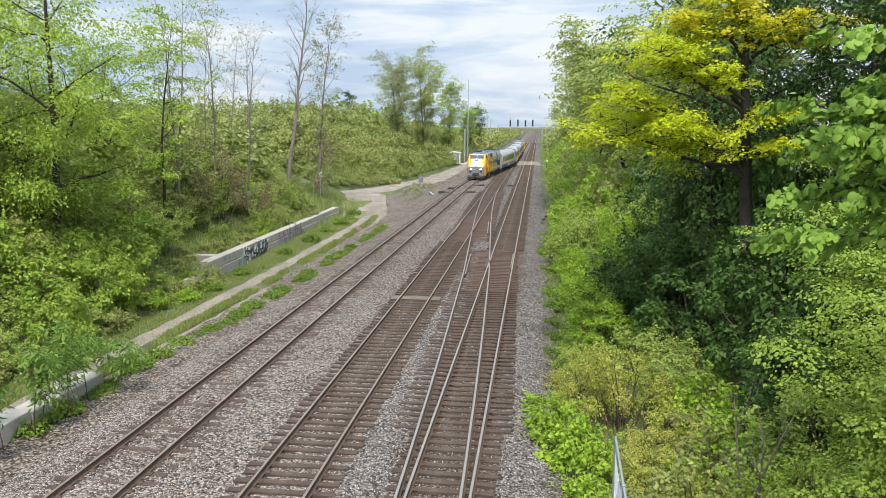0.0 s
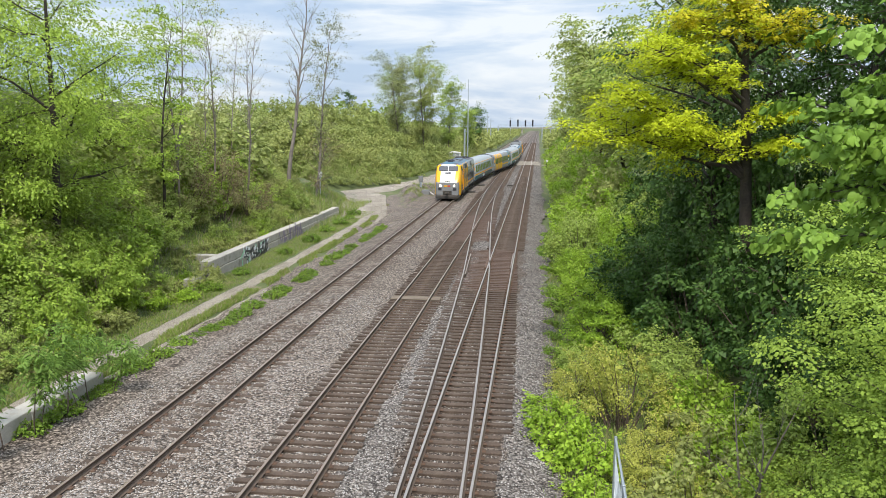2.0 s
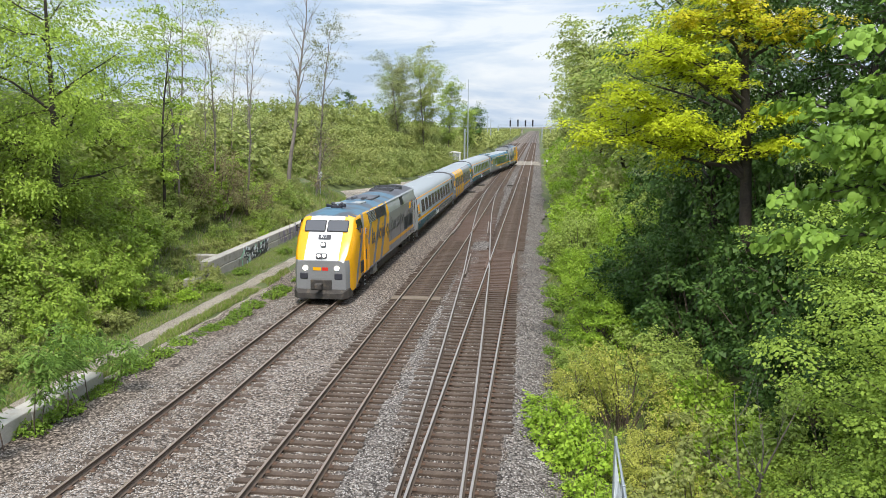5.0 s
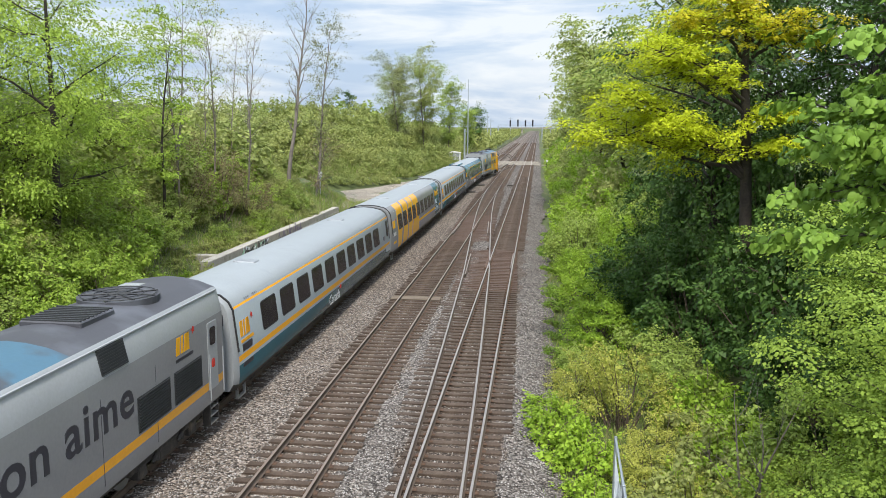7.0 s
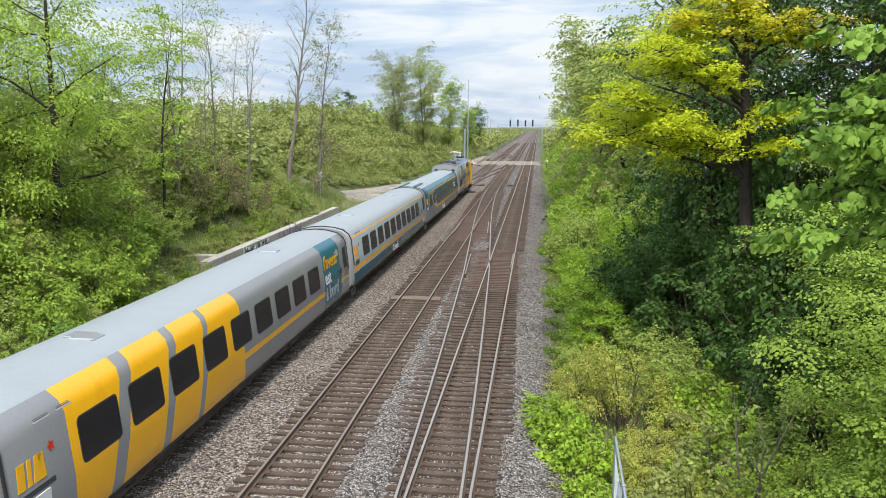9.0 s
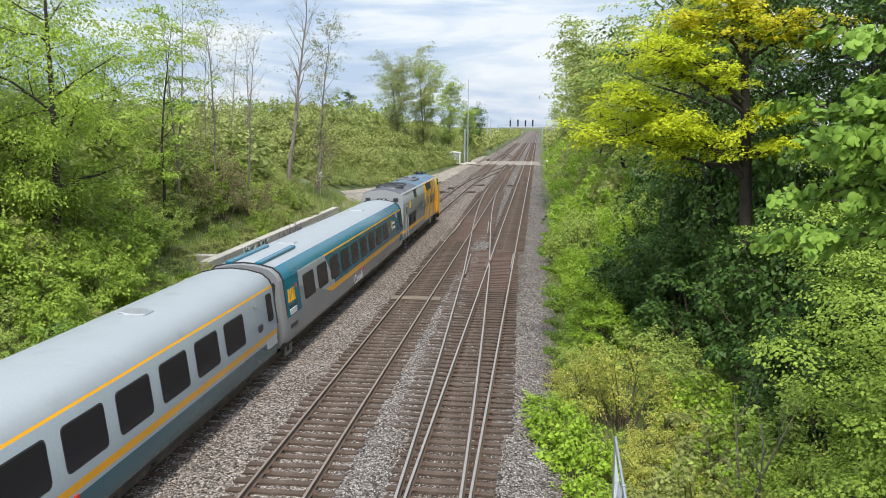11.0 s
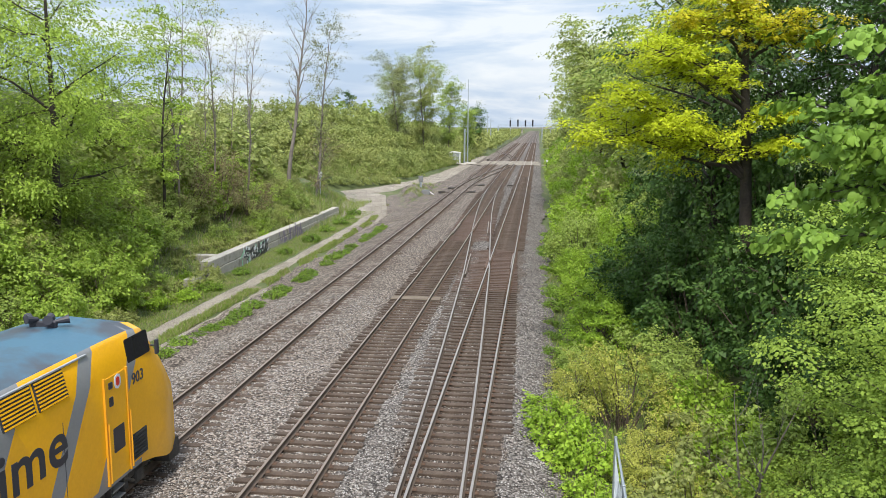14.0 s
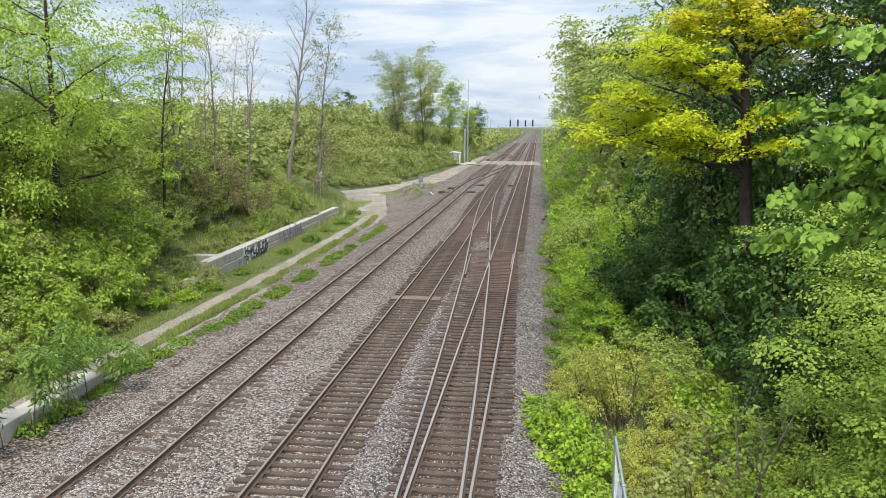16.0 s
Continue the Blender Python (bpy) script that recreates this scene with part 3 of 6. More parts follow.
P = {
    "yellow": paint("yellow_paint", (0.72, 0.36, 0.01), dirt=(0.60, 0.28, 0.012), dirt_at=0.6),
    "orange": paint("orange_stripe_paint", (0.72, 0.33, 0.02)),
    "grey": paint("grey_paint", (0.20, 0.204, 0.21)),
    "light": paint("light_grey_paint", (0.30, 0.315, 0.325)),
    "silver": paint("silver_roof_paint", (0.255, 0.28, 0.295), 0.5, dirt=(0.215, 0.236, 0.25), dirt_at=0.6),
    "pale": paint("pale_blue_grey_paint", (0.32, 0.365, 0.39)),
    "teal": paint("teal_paint", (0.006, 0.105, 0.155)),
    "slate": paint("slate_teal_paint", (0.03, 0.098, 0.125)),
    "blue": paint("blue_roof_paint", (0.05, 0.125, 0.185), 0.5, dirt=(0.05, 0.06, 0.075), dirt_at=0.48),
    "soot": paint("sooty_roof", (0.055, 0.056, 0.065), 0.6, dirt=(0.09, 0.095, 0.11), dirt_at=0.5),
    "white": paint("white_paint", (0.60, 0.61, 0.62)),
    "ink": material("black_lettering", (0.035, 0.035, 0.045), 0.5, vary=0.1),
    # grime of the running gear; also paints the shadow gap under coach bodies
    "under": material("grimy_gear_and_shadow_gap", (0.045, 0.04, 0.036), 0.8, vary=0.4, scale=3, fine=30, dirt=(0.10, 0.08, 0.06), dirt_at=0.55),
    "rubber": material("black_rubber", (0.025, 0.025, 0.027), 0.8, vary=0.2),
    "louvre": material("black_louvre", (0.03, 0.032, 0.034), 0.6, vary=0.3, scale=4, fine=40),
    "red": paint("red_paint", (0.55, 0.03, 0.02)),
    "steel": material("bare_steel", (0.38, 0.39, 0.40), 0.4, metal=0.7, vary=0.2, scale=3, fine=30),
}


def glass_pane(name, color, rough):
    m = bpy.data.materials.new(name)
    m.use_nodes = True
    b = m.node_tree.nodes["Principled BSDF"]
    b.inputs["Base Color"].default_value, b.inputs["Roughness"].default_value = (*color, 1), rough
    b.inputs["Specular IOR Level"].default_value = 0.2
    return m


def lit(name, color, power):
    m = glass_pane(name, color, 0.3)
    b = m.node_tree.nodes["Principled BSDF"]
    b.inputs["Emission Color"].default_value, b.inputs["Emission Strength"].default_value = (*color, 1), power
    return m


P["glass"] = glass_pane("tinted_glass", (0.018, 0.017, 0.019), 0.12)
P["screen"] = glass_pane("windscreen_glass", (0.10, 0.105, 0.12), 0.15)
P["lamp"] = lit("headlamp_glow", (1.0, 0.93, 0.78), 4.0)
P["lens"] = glass_pane("lamp_lens", (0.5, 0.5, 0.5), 0.15)


def loft(stations):
    """Skin over half profiles [(y, [(x, z), ...])], mirrored, open below, closed at both ends."""
    bm = bmesh.new()
    rings = []
    for y, half in stations:
        ring = [(x, z) for x, z in half] + [(-x, z) for x, z in reversed(half) if x > 1e-6]
        rings.append([bm.verts.new((x, y, z)) for x, z in ring])
    for a, b in zip(rings[:-1], rings[1:]):
        for i in range(len(a) - 1):
            bm.faces.new((a[i], b[i], b[i + 1], a[i + 1]))
        bm.faces.new((a[-1], b[-1], b[0], a[0]))
    bm.faces.new(list(reversed(rings[0])))
    bm.faces.new(rings[-1])
    bmesh.ops.recalc_face_normals(bm, faces=bm.faces[:])
    return bm


def cut(bm, co, no):
    bmesh.ops.bisect_plane(bm, geom=bm.verts[:] + bm.edges[:] + bm.faces[:], dist=1e-4, plane_co=co, plane_no=no)


def livery(bm, pick):
    for f in bm.faces:
        f.material_index = pick(f.calc_center_median(), f.normal)


def lettering(parent, text, size, mat, m, name="lettering", slant=0.0, bold=0.0, spacing=1.0):
    cu = bpy.data.curves.new("lettering", "FONT")
    cu.body, cu.size, cu.shear, cu.offset, cu.extrude = text, size, slant, bold, 0.004
    cu.space_character, cu.align_x, cu.align_y, cu.resolution_u = spacing, "LEFT", "BOTTOM_BASELINE", 4
    tmp = new("lettering_curve", cu)
    me = bpy.data.meshes.new_from_object(tmp.evaluated_get(bpy.context.evaluated_depsgraph_get()))
    bpy.data.objects.remove(tmp)
    me.materials.clear()
    me.materials.append(mat)
    ob = new(name, me)
    ob.parent = parent
    ob.matrix_basis = m
    return ob


def on_side(side, x, y, z, tilt=0.0):
    """Pose for flat work on a car's side: its x runs rightwards as one reads, its y upwards, its z outwards."""
    if side > 0:
        return Matrix.Translation((x, y, z)) @ Matrix(((0, 0, 1, 0), (1, 0, 0, 0), (0, 1, 0, 0), (0, 0, 0, 1))) @ Matrix.Rotation(-tilt, 4, "X")
    return Matrix.Translation((-x, y, z)) @ Matrix(((0, 0, -1, 0), (-1, 0, 0, 0), (0, 1, 0, 0), (0, 0, 0, 1))) @ Matrix.Rotation(-tilt, 4, "X")


def slab(w, h, d, bevel=0.0, slope=0.0, back=0.02):
    """A plate in the x-y plane with rounded corners, d proud of z = 0."""
    bm = bmesh.new()
    r = min(bevel, w / 2.01, h / 2.01)
    pts = []
    for cx, cy, a0 in ((w - r, h - r, 0), (r, h - r, 90), (r, r, 180), (w - r, r, 270)):
        for k in range(3 if r else 1):
            a = radians(a0 + 45 * k)
            pts.append((cx + r * math.cos(a), cy + r * math.sin(a)))
    low = [bm.verts.new((x + slope * y, y, -back)) for x, y in pts]
    top = [bm.verts.new((x + slope * y, y, d)) for x, y in pts]
    bm.faces.new(top)
    n = len(pts)
    for i in range(n):
        bm.faces.new((low[i], low[(i + 1) % n], top[(i + 1) % n], top[i]))
    return bm


def side_part(parent, name, side, x, y, z, w, h, d, mat, bevel=0.0, tilt=0.0, slope=0.0, label=""):
    """A plate on the car's side from y to y + w; on the far side it is mirrored."""
    ob = part(name, slab(w, h, d, bevel, slope), mat, parent, label)
    ob.matrix_basis = on_side(side, x, y if side > 0 else y + w, z, tilt)
    return ob


def grille(parent, side, x, y, z, w, h, n, tilt=0.0, mat=None, name="grille"):
    g = side_part(parent, name, side, x, y, z, w, h, 0.012, P["louvre"], 0.02, tilt, label="black louvred grille")
    bm = bmesh.new()
    for i in range(n):
        q = (i + 0.5) * h / n
        box(bm, 0.04, w - 0.04, q - h / n * 0.3, q + h / n * 0.12, 0.0, 0.035)
    s = part("slats", bm, mat or P["louvre"], g)
    tagged(s, kind="stuff")
    return g


def truck(parent, y, wheelbase, wheel_r, width=1.22):
    t = thing("truck", "", "")
    t.parent = parent
    t.matrix_basis = pose(0, y, 0)
    for s in (-1, 1):
        bm = bmesh.new()
        box(bm, s * width - 0.09, s * width + 0.09, -wheelbase / 2 - 0.55, wheelbase / 2 + 0.55, 0.52, 0.76, 0.03)
        box(bm, s * width - 0.11, s * width + 0.11, -0.5, 0.5, 0.34, 0.66, 0.03)
        for q in (-1, 1):
            box(bm, s * width - 0.13, s * width + 0.13, q * wheelbase / 2 - 0.2, q * wheelbase / 2 + 0.2, 0.3, 0.66, 0.04)
            tube(bm, (s * (width + 0.1), q * wheelbase * 0.25, 0.45), (s * (width + 0.1), q * wheelbase * 0.25, 0.95), 0.09)
            tube(bm, (s * (width + 0.16), q * wheelbase * 0.25 - 0.3, 0.5), (s * (width + 0.16), q * wheelbase * 0.25 + 0.35, 0.85), 0.04)
        part("side_frame", bm, P["under"], t)
        for q in (-1, 1):
            bm = bmesh.new()
            tube(bm, (s * 0.68, q * wheelbase / 2, wheel_r), (s * 0.81, q * wheelbase / 2, wheel_r), wheel_r, n=28)
            tube(bm, (s * 0.64, q * wheelbase / 2, wheel_r), (s * 0.68, q * wheelbase / 2, wheel_r), wheel_r + 0.028, n=28)
            tube(bm, (s * 0.81, q * wheelbase / 2, wheel_r), (s * 0.9, q * wheelbase / 2, wheel_r), 0.14, n=12)
            part("wheel", bm, P["steel"], t, "worn steel wheel")
    return t


def coupler(parent, y, way):
    bm = bmesh.new()
    box(bm, -0.11, 0.11, min(y, y + way * 0.5), max(y, y + way * 0.5), 0.7, 0.92, 0.03)
    box(bm, -0.18, 0.18, min(y + way * 0.42, y + way * 0.7), max(y + way * 0.42, y + way * 0.7), 0.66, 0.96, 0.05)
    part("coupler", bm, P["under"], parent)


def logo(parent, side, x, y, z, size, tilt, mat):
    """Three slanted bars and a small red leaf-like lozenge, with a bar of small writing below."""
    for k, (q, w, sl) in enumerate(((0.0, 0.22, 0.12), (0.30, 0.12, 0.12), (0.48, 0.22, 0.22), (0.70, 0.16, -0.02))):
        o = part("emblem", slab(w * size, 0.5 * size, 0.006, 0.0, sl), mat, parent)
        o.matrix_basis = on_side(side, x, (y + q * size) if side > 0 else (y + size - q * size), z, tilt)
    bm = bmesh.new()
    ring = [bm.verts.new((0.13 * size * (1 if i % 2 else 0.55) * math.cos(i * math.pi / 5), 0.13 * size * (1 if i % 2 else 0.55) * math.sin(i * math.pi / 5), 0.008)) for i in range(10)]
    bm.faces.new(ring)
    o = part("leaf_emblem", bm, P["red"], parent, "red leaf emblem")
    o.matrix_basis = on_side(side, x, (y + 1.12 * size) if side > 0 else (y - 0.12 * size), z, tilt) @ Matrix.Translation((0, 0.5 * size, 0))
    o = part("writing_bar", slab(1.1 * size, 0.1 * size, 0.005), P["ink"] if mat is P["yellow"] and size < 1 else mat, parent)
    o.matrix_basis = on_side(side, x, y if side > 0 else y + 1.1 * size, z, tilt) @ Matrix.Translation((0, -0.2 * size, 0))


def locomotive(number, label, lamps_on):
    """A streamlined diesel, nose towards -y, resting on z = 0, centred on its length."""
    t = thing("locomotive", label, "locomotive", "train")
    body = [(1.50, 0.85), (1.52, 1.1), (1.52, 3.28), (1.38, 3.90), (1.31, 3.98), (0.85, 4.14), (0.4, 4.22), (0.0, 4.25)]

    def clip(top, wide, low):
        out = []
        for x, z in body:
            k = (z - 0.85) / (4.25 - 0.85)
            out.append((x * wide, low + k * (top - low)))
        return out

    nose = [(-10.32, [(x * 0.80, 0.42 + k * 1.55) for x, k in zip((1.5, 1.52, 1.52, 1.5, 1.42, 1.2, 0.6, 0.0), (0, 0.1, 0.6, 0.85, 0.95, 1.0, 1.0, 1.0))]),
            (-10.05, [(x * 0.90, 0.42 + k * 1.95) for x, k in zip((1.5, 1.52, 1.52, 1.48, 1.38, 1.15, 0.6, 0.0), (0, 0.1, 0.6, 0.86, 0.96, 1.0, 1.0, 1.0))]),
            (-9.62, [(x * 0.97, 0.45 + k * 2.43) for x, k in zip((1.5, 1.52, 1.52, 1.45, 1.34, 1.12, 0.6, 0.0), (0, 0.1, 0.66, 0.88, 0.97, 1.0, 1.0, 1.0))]),
            (-9.30, [(x, 0.5 + k * 2.74) for x, k in zip((1.5, 1.52, 1.52, 1.44, 1.32, 1.1, 0.6, 0.0), (0, 0.1, 0.72, 0.9, 0.97, 1.0, 1.0, 1.0))]),
            (-8.72, [(x, 0.7 + k * 3.27) for x, k in zip((1.5, 1.52, 1.52, 1.42, 1.28, 1.0, 0.5, 0.0), (0, 0.1, 0.72, 0.9, 0.96, 1.0, 1.01, 1.01))]),
            (-8.1, clip(4.22, 1.0, 0.85))]
    bm = loft(nose + [(-7.0, clip(4.25, 1, 0.85)), (0.0, clip(4.25, 1, 0.85)), (9.9, clip(4.25, 1, 0.85)), (10.2, [(x * 0.96, z * 0.985 + 0.02) for x, z in clip(4.25, 1, 0.85)])])
    bands = {1: ((-9.4, 0.5), (-7.45, 0.5), (-5.3, 0.6), (-3.3, 0.62)), -1: ((-6.6, 0.4), (-4.75, 0.5), (-2.4, 0.5), (-0.35, 0.4))}
    lean = {1: 0.62, -1: -0.6}
    edge = {1: -0.4, -1: 0.45}
    for q in (1, -1):
        for y, w in bands[q]:
            for yy in (y, y + w):
                cut(bm, (0, yy, 0.9), Vector((0, 1, -lean[q])).normalized())

    def banded(c):
        q = 1 if c.x > 0 else -1
        return any(y < c.y - lean[q] * (c.z - 0.9) < y + w for y, w in bands[q])

    for y in (-0.4, 0.45, 3.0, -9.66, -8.72):
        cut(bm, (0, y, 0), (0, 1, 0))
    for z in (0.98, 1.28, 1.5, 2.0):
        cut(bm, (0, 0, z), (0, 0, 1))
    for x in (-0.86, 0.86):
        cut(bm, (x, 0, 0), (1, 0, 0))
    mats = [P["yellow"], P["grey"], P["light"], P["blue"], P["soot"], P["white"], P["orange"]]

    def pick(c, n):
        if c.y < -8.72 and (n.y < -0.35 or abs(c.x) < 0.86):
            if c.z < 2.0:
                return 1
            return 5 if abs(c.x) < 0.86 else 0
        front = c.y < edge[1 if c.x > 0 else -1]
        if c.z > 4.0 and n.z > 0.45:
            return 3 if c.y < 3.0 else 4
        if c.y > 10.1:
            return 2
        if front:
            if c.z < 0.98 and c.y > -8:
                return 1
            return 1 if banded(c) and c.y > -9.3 else 0
        if c.z > 3.28:
            return 2
        return 6 if 1.28 < c.z < 1.5 else 1

    livery(bm, pick)
    part("body", bm, mats, t, smooth=True)
    # front
    for s in (-1, 1):
        pane = part("windscreen", slab(0.98, 0.60, 0.012, 0.05), P["screen"], t, "sloping tinted windscreen pane")
        pane.matrix_basis = Matrix.Translation((0.08 if s > 0 else -1.06, -9.285, 3.315)) @ Matrix.Rotation(radians(51), 4, "X")
        rim = part("windscreen_frame", slab(1.06, 0.68, 0.006, 0.06), P["rubber"], t)
        rim.matrix_basis = Matrix.Translation((0.04 if s > 0 else -1.10, -9.305, 3.275)) @ Matrix.Rotation(radians(51), 4, "X")
    board = part("number_board", slab(0.62, 0.24, 0.03, 0.02), P["ink"], t, "black number board")
    board.matrix_basis = Matrix.Translation((-0.31, -9.60, 2.945)) @ Matrix.Rotation(radians(48), 4, "X")
    lettering(board, number, 0.22, P["white"], pose(0.1, 0.05, 0.032), "number", bold=0.004)
    for z, yy, w in ((2.60, -9.90, 0.26), (2.10, -10.285, 0.54)):
        h = part("headlight_case", slab(w, 0.26, 0.06, 0.05), P["ink"], t)
        h.matrix_basis = Matrix.Translation((-w / 2, yy, z - 0.02)) @ Matrix.Rotation(radians(52), 4, "X")
        for q in ([0.13] if w < 0.4 else [0.14, 0.40]):
            bm = bmesh.new()
            tube(bm, (q, 0.13, 0.05), (q, 0.13, 0.075), 0.085, n=16)
            part("headlight", bm, P["lamp"] if lamps_on else P["lens"], h, "round headlight")
    for s in (-1, 1):
        bm = bmesh.new()
        tube(bm, (s * 0.78, -10.30, 1.62), (s * 0.78, -10.36, 1.62), 0.12, n=16)
        part("ditch_light", bm, P["lamp"] if lamps_on else P["lens"], t, "round ditch light")
        bm = bmesh.new()
        tube(bm, (s * 0.82, -10.12, 2.02), (s * 0.82, -10.22, 2.0), 0.08, n=12)
        part("marker_light", bm, P["ink"], t)
        bm = bmesh.new()
        box(bm, s * 0.86 - 0.2, s * 0.86 + 0.2, -10.36, -10.2, 1.08, 1.38, 0.03)
        part("step_pocket", bm, P["ink"], t)
    bm = loft([(-10.62, [(1.12, 0.16), (1.12, 0.3), (1.1, 0.42), (0, 0.42)]), (-10.25, [(1.38, 0.16), (1.38, 0.4), (1.36, 0.62), (0, 0.62)]), (-9.6, [(1.42, 0.2), (1.42, 0.5), (1.4, 0.7), (0, 0.7)])])
    part("plough", bm, P["under"], t, "dark snow plough")
    bm = bmesh.new()
    box(bm, -0.52, 0.52, -10.42, -10.2, 0.55, 1.05, 0.03)
    part("coupler_pocket", bm, P["under"], t)
    coupler(t, -10.35, -1)
    coupler(t, 10.15, 1)
    for k, q in enumerate((0.0, 0.45)):
        o = part("emblem", slab(0.4 - 0.1 * k, 0.16, 0.006, 0.02), P["yellow"] if k == 0 else P["red"], t)
        o.matrix_basis = Matrix.Translation((-0.4 + q, -10.33, 1.5)) @ Matrix.Rotation(radians(90), 4, "X")
    # sides
    for s in (-1, 1):
        side_part(t, "cab_window", s, 1.50, -8.72, 3.30, 1.02, 0.52, 0.012, P["glass"], 0.05, radians(12), -0.10 if s > 0 else 0.10, "dark cab side window")
        side_part(t, "cab_door", s, 1.52, -7.5, 0.95, 0.8, 2.3, 0.02, P["yellow"], 0.05, label="yellow cab door")
        side_part(t, "door_edge", s, 1.52, -7.57, 0.93, 0.05, 2.35, 0.045, P["orange"])
        side_part(t, "door_edge", s, 1.52, -6.67, 0.93, 0.05, 2.35, 0.045, P["orange"])
        badge = side_part(t, "door_badge", s, 1.545, -7.3, 2.92, 0.26, 0.32, 0.006, P["white"], 0.12, label="small white oval badge with a red core")
        core = part("badge_core", slab(0.14, 0.2, 0.004, 0.06), P["red"], badge)
        core.matrix_basis = pose(0.06, 0.06, 0.006)
        side_part(t, "door_pocket", s, 1.53, -7.36, 1.55, 0.46, 0.55, 0.012, P["ink"], 0.03)
        side_part(t, "door_handle", s, 1.54, -6.95, 2.62, 0.14, 0.2, 0.02, P["ink"], 0.02)
        side_part(t, "door_handle", s, 1.54, -6.95, 3.0, 0.14, 0.14, 0.02, P["ink"], 0.02)
        grille(t, s, 1.52, -8.35, 1.05, 0.7, 0.6, 7)
        for yy, ww, pale in (((-6.05, 0.80, 1), (-5.15, 0.88, 1), (-4.1, 1.48, 0), (-2.52, 1.12, 0)) if s > 0 else ((-5.45, 0.92, 1), (-4.45, 0.92, 1), (-3.4, 1.33, 0), (-1.98, 1.30, 0))):
            grille(t, s, 1.512, yy, 3.33, ww, 0.56, 8, radians(12.5), (P["steel"] if s > 0 else P["yellow"]) if pale else None)
        grille(t, s, 1.512, 3.75 if s > 0 else 4.5, 3.33, 1.08, 0.56, 9, radians(12.5))
        grille(t, s, 1.52, 5.1, 1.56, 1.62, 0.84, 12)
        grille(t, s, 1.52, 6.95, 1.56, 1.62, 0.84, 12)
        side_part(t, "gutter", s, 1.385, -6.3, 3.89, 16.3, 0.03, 0.03, P["light"], label="rain gutter along the roof edge")
        side_part(t, "rear_door", s, 1.52, 9.0, 1.25, 0.62, 1.9, 0.02, P["light"], 0.04, label="light grey engine-room door")
        side_part(t, "door_window", s, 1.54, 9.12, 2.5, 0.36, 0.5, 0.012, P["glass"], 0.08)
        side_part(t, "door_badge", s, 1.545, 9.2, 1.85, 0.2, 0.26, 0.006, P["red"], 0.08, label="small red badge")
        for yy in (-5.2, 0.4, 3.6, 6.0):
            side_part(t, "panel_seam", s, 1.515, yy, 1.0, 0.018, 1.9, 0.008, P["ink"])
        text = "la voie qu'on aime"
        o = lettering(t, text, 1.3, P["ink"], on_side(s, 1.524, -5.5 if s > 0 else 5.15, 2.13) @ Matrix.Diagonal((1.03, 0.97, 1, 1)), "slogan", bold=0.022, spacing=1.06)
        lettering(t, number, 0.36, P["ink"], on_side(s, 1.524, -8.5 if s > 0 else -7.8, 2.78), "number", bold=0.006)
        logo(t, s, 1.522, 7.1, 2.78, 0.9, 0.0, P["yellow"])
        for yy in (-7.1, 9.4):
            steps = thing("ladder", "", "")
            steps.parent = t
            for k in range(4):
                bm = bmesh.new()
                box(bm, s * 1.36 - 0.12, s * 1.36 + 0.12, yy - 0.26, yy + 0.26, 0.22 + k * 0.22, 0.25 + k * 0.22)
                part("rung", bm, P["steel"], steps)
            for q in (-0.28, 0.28):
                bm = bmesh.new()
                box(bm, s * 1.36 - 0.1, s * 1.36 + 0.12, yy + q - 0.02, yy + q + 0.02, 0.2, 1.0)
                part("stringer", bm, P["under"], steps)
            for q in (-0.45, 0.45):
                bm = bmesh.new()
                tube(bm, (s * 1.6, yy + q, 1.0), (s * 1.6, yy + q, 2.3), 0.018, n=6)
                part("handrail", bm, P["orange"] if yy < 0 else P["light"], t)
        bm = bmesh.new()
        box(bm, s * 1.62 - 0.02, s * 1.62 + 0.05, -8.92, -8.8, 3.2, 3.55, 0.015)
        tube(bm, (s * 1.42, -8.86, 3.4), (s * 1.62, -8.86, 3.4), 0.02, n=6)
        part("mirror", bm, P["ink"], t, "wing mirror")
        bm = bmesh.new()
        box(bm, s * 1.2 - 0.18, s * 1.2 + 0.2, -4.6, -3.6, 0.3, 0.82, 0.02)
        box(bm, s * 1.2 - 0.2, s * 1.2 + 0.24, -4.5, -3.7, 0.38, 0.5)
        box(bm, s * 1.2 - 0.2, s * 1.2 + 0.24, -4.5, -3.7, 0.62, 0.74)
        part("battery_box", bm, P["steel"], t)
    # rear end
    for s in (-1, 1):
        bm = bmesh.new()
        box(bm, s * 0.95 - 0.17, s * 0.95 + 0.17, 10.16, 10.24, 3.42, 3.68, 0.03)
        part("rear_lamp_box", bm, P["ink"], t)
        bm = bmesh.new()
        tube(bm, (s * 0.15, 10.2, 3.5), (s * 0.15, 10.28, 3.5), 0.1, n=16)
        part("rear_headlight", bm, P["lens"], t, "round rear headlight")
        lettering(t, number, 0.3, P["ink"], Matrix.Translation((1.28 if s > 0 else -0.62, 10.215, 3.10)) @ Matrix(((-1, 0, 0, 0), (0, 0, 1, 0), (0, 1, 0, 0), (0, 0, 0, 1))), "number", bold=0.004)
    bm = bmesh.new()
    box(bm, -0.34, 0.34, 10.16, 10.26, 3.36, 3.64, 0.03)
    part("rear_headlight_case", bm, P["ink"], t)
    bm = bmesh.new()
    box(bm, -0.45, 0.45, 10.15, 10.45, 0.9, 3.0, 0.08)
    part("gangway", bm, P["rubber"], t, "black rubber gangway")
    bm = loft([(-3.2, [(0.9, 0.25), (1.35, 0.4), (1.4, 0.9), (0, 0.9)]), (3.2, [(0.9, 0.25), (1.35, 0.4), (1.4, 0.9), (0, 0.9)])])
